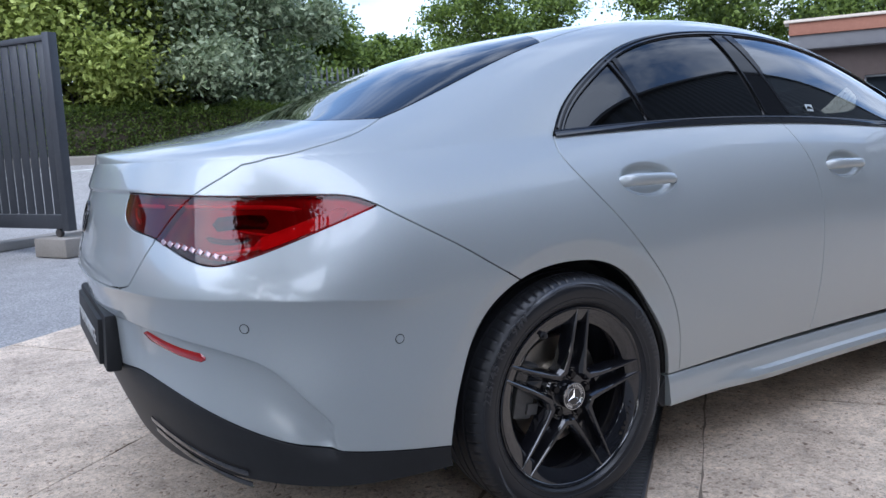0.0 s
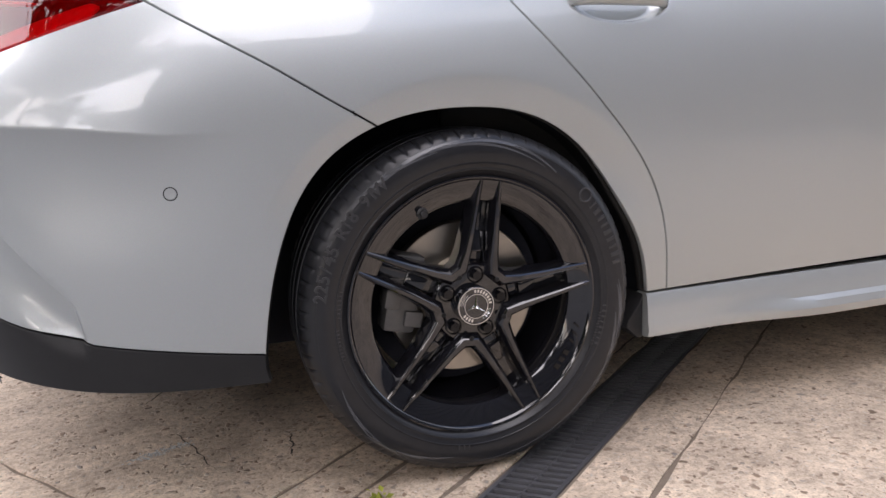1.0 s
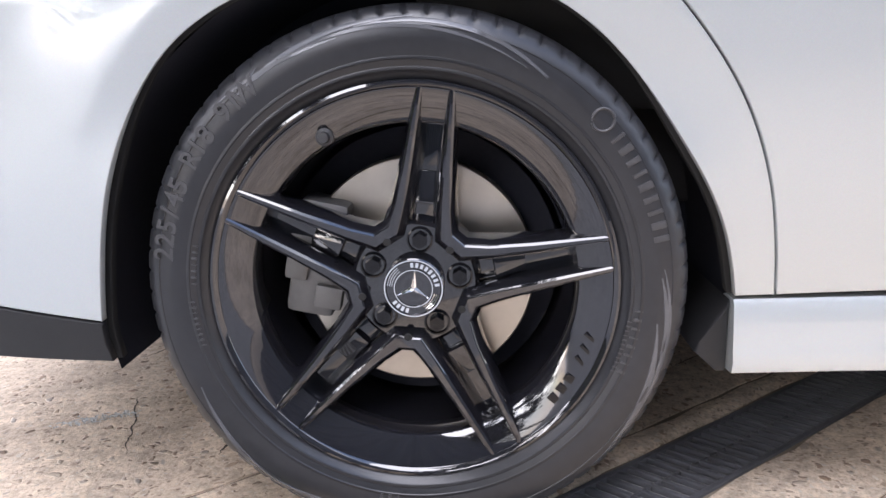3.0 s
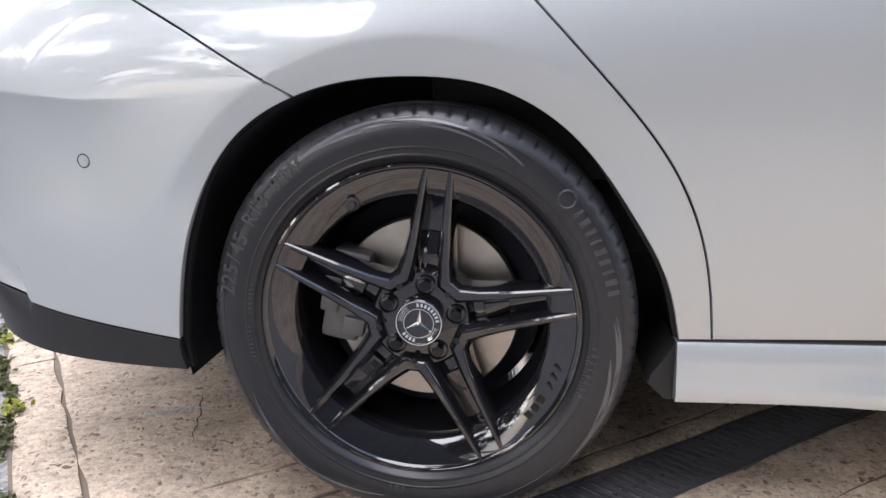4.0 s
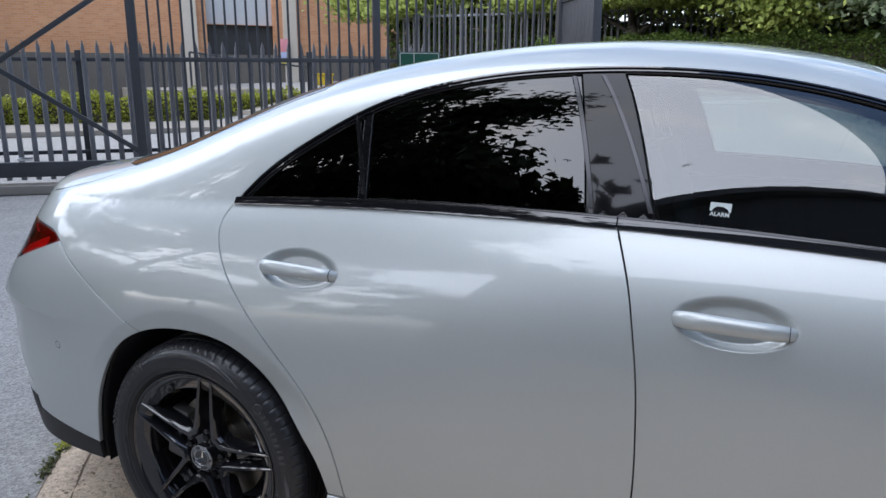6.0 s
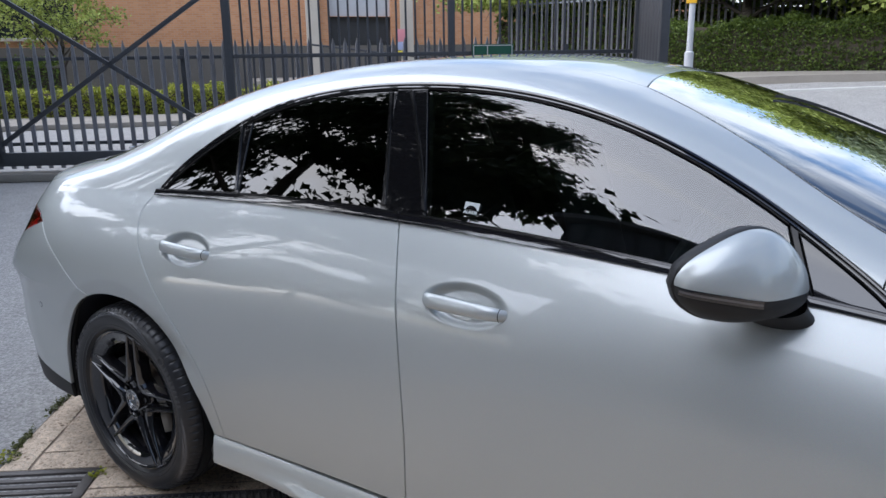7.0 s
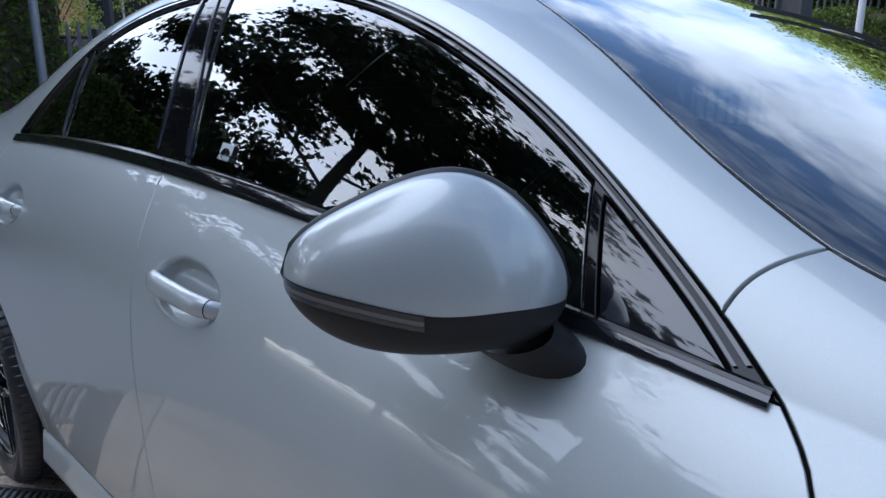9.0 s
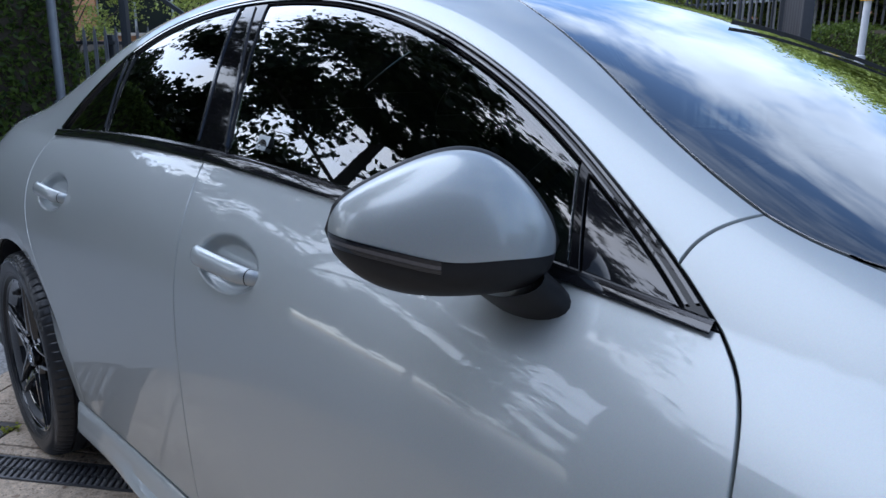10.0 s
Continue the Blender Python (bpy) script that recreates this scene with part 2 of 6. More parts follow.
def basis(i, k, w):
    if k == 0:
        return ((KNOTS[i] <= w) & (w < KNOTS[i + 1])).astype(float)
    out = 0
    if KNOTS[i + k] > KNOTS[i]:
        out = out + (w - KNOTS[i]) / (KNOTS[i + k] - KNOTS[i]) * basis(i, k - 1, w)
    if KNOTS[i + k + 1] > KNOTS[i + 1]:
        out = out + (KNOTS[i + k + 1] - w) / (KNOTS[i + k + 1] - KNOTS[i + 1]) * basis(i + 1, k - 1, w)
    return out


def upper(s, w):
    """A point of the upper body: w runs from the shoulder (0) to the middle line (1)."""
    s, w = np.broadcast_arrays(np.asarray(s, float), np.clip(np.asarray(w, float), 0, 1 - 1e-9))
    p = plan(s, shoulder(s))
    x, ys, zs = p[..., 0], -p[..., 1], p[..., 2]
    share = ys / np.maximum(section_y(x, zs), 1e-6)
    yr, zr, zc, k = rail_y(x) * share, rail_z(x), top_z(x), lean_in(x)
    zr, zc = np.maximum(zr, zs + 0.004), np.maximum(zc, zs + 0.008)
    rise = 0.42 * (zr - zs)
    y1 = np.maximum(ys - k * rise, yr + 0.12 * (ys - yr))
    ctrl_y = [ys, y1, yr, 0.62 * yr, 0.27 * yr, 0 * yr]
    ctrl_z = [zs, zs + rise, zr, zr + 0.72 * (zc - zr), zc, zc]
    y = sum(basis(i, 3, w) * c for i, c in enumerate(ctrl_y))
    z = sum(basis(i, 3, w) * c for i, c in enumerate(ctrl_z))
    return np.stack([x, -y, z], -1)
# ---- car body panels ----
FLOOR_Z, V_SCALE = 0.15, 0.85


def lo(s, z):
    return (s, (z - FLOOR_Z) / (float(shoulder(s)) - FLOOR_Z))


def hi(s, w):
    return (s, 1.0 + w)


HANDLES = ((0.318, 0.892), (1.300, 0.893))                       # middles of the door handles along the side


def crease(d, soft):
    """A kink that starts at d = 0, rounded over a soft width."""
    return 0.5 * (d + np.sqrt(d * d + soft * soft))


scoop_line = Spline([-1.36, -1.224, -1.043, -0.941, -0.854, -0.790, -0.735, -0.70], [0.607, 0.603, 0.588, 0.568, 0.532, 0.472, 0.415, 0.375])


def relief(s, z):
    """How far the lower body stands proud of its plain form: arch lips, bumper edge, scoop and handle dishes."""
    out = np.zeros_like(s)
    for cx in (0.0, 2.729):
        r = np.hypot((s - cx), (z - 0.318))
        out -= 0.27 * crease(0.432 - r, 0.005) * ease(z, 0.42, 0.62)
    rear = 1 - ease(s, -0.62, -0.34)
    ledge = np.interp(s, [-1.14, -0.89, -0.68, -0.52], [0.690, 0.694, 0.683, 0.668]) - z
    under = np.maximum(ledge, 0)
    above = np.maximum(-ledge, 0)
    out += rear * (0.0095 * np.exp(-above / 0.075) - 0.0190 * (1 - np.exp(-under / 0.036)) + 0.0095 * ease(under, 0.06, 0.26))
    tail = 1 - ease(s, -1.34, -1.16)
    out -= tail * 0.009 * (1 - ease(z, 0.914, 0.924)) * ease(z, 0.70, 0.80)
    edge = scoop_line(s) - z
    inside = ease(edge, 0.0, 0.011) * ease(z, 0.30, 0.37) * (1 - ease(edge, 0.06, 0.20)) * ease(s, -1.38, -1.28) * (1 - ease(s, -0.752, -0.722))
    out -= 0.023 * inside
    for hx, hz in HANDLES:
        q = np.hypot((s - hx) / 0.118, (z - hz + 0.004) / 0.050)
        out -= 0.021 * (1 - ease(q, 0.62, 1.0))
    return out


def bare(s, v):
    s, v = np.broadcast_arrays(np.asarray(s, float), np.asarray(v, float))
    z = FLOOR_Z + np.minimum(v, 1) * (shoulder(s) - FLOOR_Z)
    return np.where((v > 1)[..., None], upper(s, np.maximum(v - 1, 0)), plan(s, z)), z


def directions(fn, s, v, e=0.0015):
    s, v = np.clip(s, S_MIN + 0.006, S_MAX - 0.006), np.clip(v, 0.003, 1.997)
    n = np.cross(fn(s + e, v) - fn(s - e, v), fn(s, v + e) - fn(s, v - e))
    return n / np.maximum(np.linalg.norm(n, axis=-1, keepdims=True), 1e-12)


def surf(s, v):
    """The finished right-hand body surface."""
    p, z = bare(s, v)
    n = directions(lambda a, b: bare(a, b)[0], s, v, 0.004)
    d = np.where(np.asarray(v) > 1, 0.0, relief(np.asarray(s, float) + 0 * z, z))
    return p + n * d[..., None]


def curve(points, step=0.014, closed=False):
    """A smooth line through a few keys, in the body's own coordinates."""
    p = np.array(points, float)
    q = p * (1, V_SCALE)
    t = np.concatenate([[0], np.cumsum(np.linalg.norm(np.diff(q, axis=0), axis=1))])
    k = np.linspace(0, t[-1], max(3, int(t[-1] / step) + 1))
    if len(p) == 2:
        return p[0] + (p[1] - p[0]) * (k / t[-1])[:, None]
    return np.stack([Spline(t, p[:, 0])(k), Spline(t, p[:, 1])(k)], -1)


def chain(*lines):
    return np.concatenate(lines)


def inset(line, d):
    """The line moved sideways (to its right) by d metres."""
    q = line * (1, V_SCALE)
    t = np.gradient(q, axis=0)
    t /= np.linalg.norm(t, axis=1, keepdims=True)
    return (q + np.stack([t[:, 1], -t[:, 0]], -1) * d) / (1, V_SCALE)


# seams and outlines
REAR_DOOR_SEAM = curve([(0.057, 1.0), lo(0.043, 0.975), lo(0.060, 0.928), lo(0.155, 0.808), lo(0.268, 0.685), lo(0.374, 0.546), lo(0.415, 0.440), lo(0.437, 0.300)])
B_SEAM = curve([(1.056, 1.0), lo(1.099, 0.930), lo(1.115, 0.860), lo(1.130, 0.770), lo(1.138, 0.655), lo(1.139, 0.510), lo(1.130, 0.400), lo(1.118, 0.300)])
FRONT_DOOR_SEAM = curve([(2.153, 1.0), lo(2.186, 0.951), lo(2.212, 0.897), lo(2.228, 0.808), lo(2.226, 0.60), lo(2.19, 0.45), lo(2.15, 0.300)])
SILL = curve([lo(0.36, 0.306), lo(1.1, 0.316), lo(1.8, 0.318), lo(2.42, 0.306)])
ARCH_KEYS = [(-0.405, 0.285), (-0.395, 0.330), (-0.359, 0.458), (-0.265, 0.612), (-0.135, 0.680), (-0.008, 0.694), (0.116, 0.676), (0.222, 0.611), (0.309, 0.499), (0.365, 0.394), (0.388, 0.300)]
REAR_ARCH = curve([lo(*k) for k in ARCH_KEYS])
FRONT_ARCH = curve([lo(2.729 - k[0] * 0.97, k[1]) for k in reversed(ARCH_KEYS)])
BUMPER_SEAM = curve([lo(-0.543, 0.876), lo(-0.438, 0.820), lo(-0.340, 0.767), lo(-0.266, 0.722), lo(-0.160, 0.660)])
LAMP_TOP = curve([lo(-1.250, 0.917), lo(-1.054, 0.912), lo(-0.911, 0.908), lo(-0.66, 0.904), lo(-0.597, 0.896), lo(-0.543, 0.876)])
LAMP_LOW = curve([lo(-0.543, 0.876), lo(-0.658, 0.841), lo(-0.805, 0.797), lo(-0.920, 0.768), lo(-0.970, 0.762), lo(-1.062, 0.786), lo(-1.145, 0.819), lo(-1.224, 0.836), lo(-1.255, 0.860), lo(-1.250, 0.917)])
LID_SEAM = chain(curve([hi(-0.427, 0.286), hi(-0.550, 0.168), hi(-0.662, 0.094), hi(-0.798, 0.003), lo(-0.884, 0.976)]),
                 curve([lo(-0.892, 0.971), lo(-0.957, 0.941), lo(-1.030, 0.903), lo(-1.098, 0.840), lo(-1.172, 0.768), lo(-1.226, 0.712)]),
                 curve([lo(-1.236, 0.704), lo(-1.262, 0.696), lo(-1.33, 0.690), lo(S_MIN, 0.700)]))
BUMPER_LOW = curve([lo(S_MIN, 0.470), lo(-1.40, 0.472), lo(-1.285, 0.474), lo(-1.145, 0.452), lo(-0.986, 0.405), lo(-0.820, 0.357), lo(-0.631, 0.322), lo(-0.37, 0.286)])
SKIRT_LOW = curve([lo(S_MIN, 0.23), lo(-1.3, 0.24), lo(-1.077, 0.262), lo(-0.75, 0.250), lo(-0.36, 0.236)])
DLO_TOP = curve([(0.057, 1.0), hi(0.115, 0.072), hi(0.180, 0.126), hi(0.271, 0.182), hi(0.396, 0.248), hi(0.60, 0.308), hi(0.80, 0.332), hi(1.0, 0.344), hi(1.25, 0.354), hi(1.464, 0.349), hi(1.683, 0.322), hi(1.88, 0.258), hi(1.993, 0.185), hi(2.092, 0.088), (2.153, 1.0)])
BELT = curve([(0.057, 1.0), (2.153, 1.0)])
LID_GLASS = curve([hi(-0.427, 0.286), hi(-0.526, 0.385), hi(-0.582, 0.53), hi(-0.606, 0.78), hi(-0.612, 1.0)])
REAR_GLASS_SIDE = curve([hi(-0.427, 0.286), hi(-0.31, 0.328), hi(-0.17, 0.364), hi(0.018, 0.397), hi(0.198, 0.424)])
REAR_GLASS_TOP = curve([hi(0.198, 0.424), hi(0.25, 0.70), hi(0.265, 1.0)])
DITCH = curve([hi(0.198, 0.424), hi(0.55, 0.495), hi(0.89, 0.556), hi(1.241, 0.605), hi(1.40, 0.615), hi(1.54, 0.605)])
SCREEN_TOP = curve([hi(1.54, 0.605), hi(1.515, 0.78), hi(1.50, 1.0)])
SCREEN_SIDE = curve([hi(1.54, 0.605), hi(1.66, 0.548), hi(1.815, 0.475), hi(1.98, 0.380), hi(2.136, 0.302)])
SCREEN_LOW = curve([hi(2.136, 0.302), hi(2.204, 0.296), hi(2.31, 0.36), hi(2.42, 0.60), hi(2.46, 1.0)])
PILLAR_SEAM = curve([hi(2.085, 0.075), hi(2.092, 0.150), hi(2.136, 0.302)])
BONNET_SIDE = curve([hi(2.225, 0.30), hi(2.5, 0.34), hi(2.9, 0.33), hi(3.3, 0.20), lo(3.6, 0.790), lo(S_MAX, 0.74)])
NOSE_SEAM = curve([lo(2.97, 0.665), lo(3.15, 0.70), lo(3.4, 0.72), lo(3.62, 0.765)])
HEADLAMP = curve([lo(3.10, 0.775), lo(3.35, 0.77), lo(3.62, 0.73), lo(3.66, 0.68), lo(3.45, 0.665), lo(3.2, 0.70), lo(3.10, 0.775)])
NOSE_LOW = curve([lo(2.9, 0.24), lo(3.5, 0.22), lo(S_MAX, 0.20)])
GRILLE = curve([lo(S_MAX, 0.66), lo(3.85, 0.64), lo(3.80, 0.5), lo(3.9, 0.38), lo(S_MAX, 0.37)])

DLO = chain(DLO_TOP, BELT[::-1])
GLASS_TOP = inset(DLO_TOP, 0.026)
belt_in = 0.012 / V_SCALE


def pane(front_top, front_low, rear_top, rear_low):
    """A side pane between two slanted lines, under the inset roof line and over the belt trim."""
    return chain(curve([(rear_low, 1 + belt_in), (front_low, 1 + belt_in)]), curve([(front_low, 1 + belt_in), (front_top, 1.42)]),
                 curve([(front_top, 1.42), (rear_top, 1.42)]), curve([(rear_top, 1.42), (rear_low, 1 + belt_in)]))


GLASS_FIELD = chain(GLASS_TOP, curve([tuple(GLASS_TOP[-1]), tuple(GLASS_TOP[0])])[1:])
PANES = {"quarter_window": pane(0.352, 0.425, 0.02, 0.02), "rear_door_window": pane(0.900, 0.985, 0.376, 0.449), "front_door_window": pane(1.866, 1.966, 0.985, 1.128), "mirror_sail": pane(2.2, 2.2, 1.880, 1.984)}
WHEEL_HOLES = [chain(REAR_ARCH, [lo(0.388, 0.16), lo(-0.405, 0.16)]), chain(FRONT_ARCH, [lo(2.729 + 0.393, 0.16), lo(2.729 - 0.376, 0.16)])]
LAMP = chain(LAMP_TOP, LAMP_LOW[1:])
LID = chain(LID_SEAM, [(S_MIN, 1.0), (S_MIN, 2.0)], LID_GLASS[::-1])
REAR_GLASS = chain(LID_GLASS[::-1], REAR_GLASS_SIDE, REAR_GLASS_TOP)
ROOF = chain(REAR_GLASS_TOP[::-1], DITCH, SCREEN_TOP)
WINDSCREEN = chain(SCREEN_TOP[::-1], SCREEN_SIDE, SCREEN_LOW)
REAR_DOOR = chain(REAR_DOOR_SEAM[::-1], curve([(0.057, 1.0), (1.056, 1.0)]), B_SEAM)
FRONT_DOOR = chain(B_SEAM[::-1], curve([(1.056, 1.0), (2.153, 1.0)]), FRONT_DOOR_SEAM)
REAR_BUMPER = chain(BUMPER_LOW, [lo(-0.1, 0.286), lo(-0.1, 0.66)], BUMPER_SEAM[::-1], LAMP_LOW, [lo(-1.3, 0.9), (S_MIN, 0.9)])
WING_AREA = [(2.085, 1.0), (2.085, 1.08), hi(2.092, 0.150), hi(2.136, 0.302), hi(2.2, 0.6), (2.4, 2.0), (S_MAX, 2.0), (S_MAX, 0.0), lo(2.15, 0.16)]
BONNET = chain(SCREEN_LOW[::-1], BONNET_SIDE, [(S_MAX, 1.0), (S_MAX, 2.0)])
NOSE = chain(NOSE_SEAM, [lo(3.62, 0.79), (S_MAX, 0.9)], NOSE_LOW[::-1], [lo(2.9, 0.4)])


def within(poly, pts):
    """Which points lie inside a closed outline."""
    poly, inside = np.asarray(poly, float), np.zeros(len(pts), bool)
    x, y = pts[:, 0], pts[:, 1]
    x0, y0 = poly[-1]
    for x1, y1 in poly:
        if y0 != y1:
            hit = ((y1 > y) != (y0 > y)) & (x < (x0 - x1) * (y - y1) / (y0 - y1) + x1)
            inside ^= hit
        x0, y0 = x1, y1
    return inside


def cut_body():
    """Cuts the body surface along all seams; returns places, normals, triangles and each triangle's panel."""
    from mathutils.geometry import delaunay_2d_cdt
    lines = [REAR_DOOR_SEAM, B_SEAM, FRONT_DOOR_SEAM, SILL, REAR_ARCH, FRONT_ARCH, BUMPER_SEAM, LAMP_TOP, LAMP_LOW, LID_SEAM, BUMPER_LOW, SKIRT_LOW, DLO_TOP, BELT, GLASS_FIELD, LID_GLASS, REAR_GLASS_SIDE,
             REAR_GLASS_TOP, DITCH, SCREEN_TOP, SCREEN_SIDE, SCREEN_LOW, PILLAR_SEAM, BONNET_SIDE, NOSE_SEAM, HEADLAMP, NOSE_LOW, GRILLE, *PANES.values(),
             curve([(S_MIN, 0.0), (S_MIN, 2.0)], 0.03), curve([(S_MAX, 0.0), (S_MAX, 2.0)], 0.03), curve([(S_MIN, 2.0), (S_MAX, 2.0)], 0.03), curve([(S_MIN, 1.0), (0.057, 1.0)], 0.02), curve([(2.153, 1.0), (S_MAX, 1.0)], 0.02)]
    s_ledge, s_scoop, turn = np.arange(-1.30, -0.38, 0.010), np.arange(-1.36, -0.712, 0.009), np.linspace(radians(38), radians(160), 80)
    for d in (-0.003, 0.003, 0.014, 0.028):
        lines.append(np.array([lo(s, z - d) for s, z in zip(s_ledge, np.interp(s_ledge, [-1.14, -0.89, -0.68, -0.52], [0.690, 0.694, 0.683, 0.668]))]))
    s_lip = np.arange(S_MIN, -1.15, 0.010)
    for z in (0.913, 0.919, 0.925):
        lines.append(np.array([lo(s, z) for s in s_lip]))
    for d in (0.0, 0.004, 0.008, 0.012):
        lines.append(np.array([lo(s, float(scoop_line(s)) - d) for s in s_scoop]))
    for r in (0.427, 0.432, 0.437):
        lines.append(np.array([lo(r * math.cos(a), 0.318 + r * math.sin(a)) for a in turn]))
    for hx, hz in HANDLES:
        for q in (0.62, 0.72, 0.81, 0.90, 1.0):
            lines.append(np.array([lo(hx + 0.118 * q * math.cos(a), hz - 0.004 + 0.050 * q * math.sin(a)) for a in np.linspace(0, 2 * math.pi, 61)]))
    verts, edges = [], []
    for line in lines:
        q = np.clip(line, (S_MIN, 0), (S_MAX, 2)) * (1, V_SCALE)
        edges += [(len(verts) + i, len(verts) + i + 1) for i in range(len(q) - 1)]
        verts += q.tolist()
    taken = set()
    for x, y in verts:
        i, j = int(x / 0.006 + 2000), int(y / 0.006 + 2000)
        taken |= {(i + a, j + b) for a in (-1, 0, 1) for b in (-1, 0, 1)}

    def fill(x0, x1, y0, y1, step):
        for i, x in enumerate(np.arange(x0, x1, step)):
            for y in np.arange(y0, y1, step):
                yy = y + (i % 2) * step / 2
                key = (int(x / 0.006 + 2000), int(yy / 0.006 + 2000))
                if key not in taken:
                    taken.add(key)
                    verts.append((x, yy))
    for hx, hz in HANDLES:
        v = lo(hx, hz)[1] * V_SCALE
        fill(hx - 0.14, hx + 0.14, v - 0.07, v + 0.07, 0.0062)
    fill(-1.36, -0.40, 0.16, 0.60, 0.012)
    fill(-0.42, 0.48, 0.12, 0.66, 0.014)
    fill(S_MIN + 0.01, 2.4, 0.05, 1.69, 0.021)
    fill(2.4, S_MAX - 0.01, 0.05, 1.69, 0.035)
    out, _, tris, *_ = delaunay_2d_cdt([Vector(v) for v in verts], edges, [], 0, 1e-6, False)
    uv = np.array([tuple(v) for v in out]) / (1, V_SCALE)
    tris = np.array([t for t in tris if len(t) == 3])
    uv = np.clip(uv, (S_MIN, 0), (S_MAX, 2))
    mid = uv[tris].mean(1)
    panel = np.array(["quarter"] * len(tris), dtype=object)
    layers = [("front_wing", WING_AREA), ("rear_bumper", REAR_BUMPER), ("front_bumper", NOSE), ("front_door", FRONT_DOOR), ("rear_door", REAR_DOOR), ("bonnet", BONNET), ("headlamp", HEADLAMP), ("grille", GRILLE), ("boot_lid", LID),
              ("rear_window", REAR_GLASS), ("roof", ROOF), ("windscreen", WINDSCREEN), ("window_trim", DLO)]
    for name, poly in layers:
        panel[within(poly, mid)] = name
    field = within(GLASS_FIELD, mid)
    for name, poly in PANES.items():
        panel[within(poly, mid) & field] = name
    lamp = within(LAMP, mid)
    panel[lamp] = np.where(within(LID, mid[lamp]), "inner_tail_lamp", "outer_tail_lamp")
    low = (mid[:, 0] > 0.3) & (mid[:, 0] < 2.5) & (mid[:, 1] < np.interp(mid[:, 0], SILL[:, 0], SILL[:, 1]))
    tail = (mid[:, 0] < -0.2) & (mid[:, 1] < np.interp(mid[:, 0], BUMPER_LOW[:, 0], BUMPER_LOW[:, 1]))
    panel[tail] = "rear_skirt"
    low |= (mid[:, 0] < 0) & (mid[:, 1] < np.interp(mid[:, 0], SKIRT_LOW[:, 0], SKIRT_LOW[:, 1]))
    low |= (mid[:, 0] > 2.7) & (mid[:, 1] < np.interp(mid[:, 0], NOSE_LOW[:, 0], NOSE_LOW[:, 1]))
    for hole in WHEEL_HOLES:
        low |= within(hole, mid)
    panel[low] = "none"
    p, n = surf(uv[:, 0], uv[:, 1]), directions(surf, uv[:, 0], uv[:, 1])
    return p, n, tris, panel


BODY_P, BODY_N, BODY_T, BODY_PANEL = cut_body()


def panel_mesh(name, mat, side=1, gap=0.0017, lip=0.013, offset=0.0, both=False, keep=None):
    """One body panel with its edges drawn back by half a seam and turned inwards."""
    sel = BODY_T[(BODY_PANEL == name) if keep is None else keep]
    used, inv = np.unique(sel, return_inverse=True)
    tri = inv.reshape(-1, 3)
    p, n = BODY_P[used] + offset * BODY_N[used], BODY_N[used].copy()
    if both:
        on_mid = np.abs(p[:, 1]) < 1e-4
        p[on_mid, 1], n[on_mid, 1] = 0, 0
    a, b, c = p[tri[:, 0]], p[tri[:, 1]], p[tri[:, 2]]
    flip = (np.cross(b - a, c - a) * n[tri[:, 0]]).sum(1) < 0
    tri[flip] = tri[flip][:, ::-1]
    if both:
        m = len(p)
        q, k = p * (1, -1, 1), n * (1, -1, 1)
        other = np.where(on_mid, np.arange(m), np.arange(m) + m)
        p, n, tri = np.concatenate([p, q]), np.concatenate([n, k]), np.concatenate([tri, other[tri][:, ::-1]])
    elif side < 0:
        p, n, tri = p * (1, -1, 1), n * (1, -1, 1), tri[:, ::-1]
    count = {}
    for t in tri.tolist():
        for i in range(3):
            e = (t[i], t[(i + 1) % 3])
            count[e] = count.get(e, 0) + 1
    rim = [e for e in count if (e[1], e[0]) not in count]
    p = p.copy()
    inward = np.zeros_like(p)
    for i, j in rim:
        d = p[j] - p[i]
        d /= max(np.linalg.norm(d), 1e-9)
        w = np.cross(n[i] + n[j], d)
        inward[i] += w
        inward[j] += w
    ids = sorted({i for e in rim for i in e})
    l = np.linalg.norm(inward[ids], axis=1, keepdims=True)
    inward[ids] /= np.maximum(l, 1e-9)
    where = {i: k for k, i in enumerate(ids)}
    rp, rn, rw = p[ids], n[ids], inward[ids]
    p[ids] = rp + rw * (gap + 0.0012)
    base1, base2 = len(p), len(p) + len(ids)
    ring1 = rp + rw * gap - rn * 0.0012
    ring2 = rp + rw * gap - rn * lip
    n1, n2 = rn * 0.45 - rw * 0.9, -rw
    faces = tri.tolist()
    for i, j in rim:
        a, b = where[i], where[j]
        faces += [(i, base1 + a, base1 + b, j), (base1 + a, base2 + a, base2 + b, base1 + b)]
    allp, alln = np.concatenate([p, ring1, ring2]), np.concatenate([n, n1, n2])
    alln /= np.maximum(np.linalg.norm(alln, axis=1, keepdims=True), 1e-9)
    me = bpy.data.meshes.new(name)
    me.from_pydata(allp.tolist(), [], faces)
    me.shade_smooth()
    me.validate()
    if len(me.vertices) == len(alln):
        me.normals_split_custom_set_from_vertices(alln.tolist())
    me.materials.append(mat)
    return me
# ---- mesh helpers ----
def link(name, me, mat, parent=None, label="", smooth=40):
    if mat is not None and not me.materials:
        me.materials.append(mat)
    ob = new(name, me)
    if parent is not None:
        ob.parent = parent
    if label:
        ob["label"] = label
    return ob


def part(name, bm, mat, parent=None, label="", smooth=40):
    """Links a bmesh as one mesh object under a thing or a part."""
    me = bpy.data.meshes.new(name)
    bmesh.ops.recalc_face_normals(bm, faces=bm.faces)
    bm.to_mesh(me)
    bm.free()
    if smooth:
        me.shade_smooth()
        me.set_sharp_from_angle(angle=radians(smooth))
    return link(name, me, mat, parent, label)


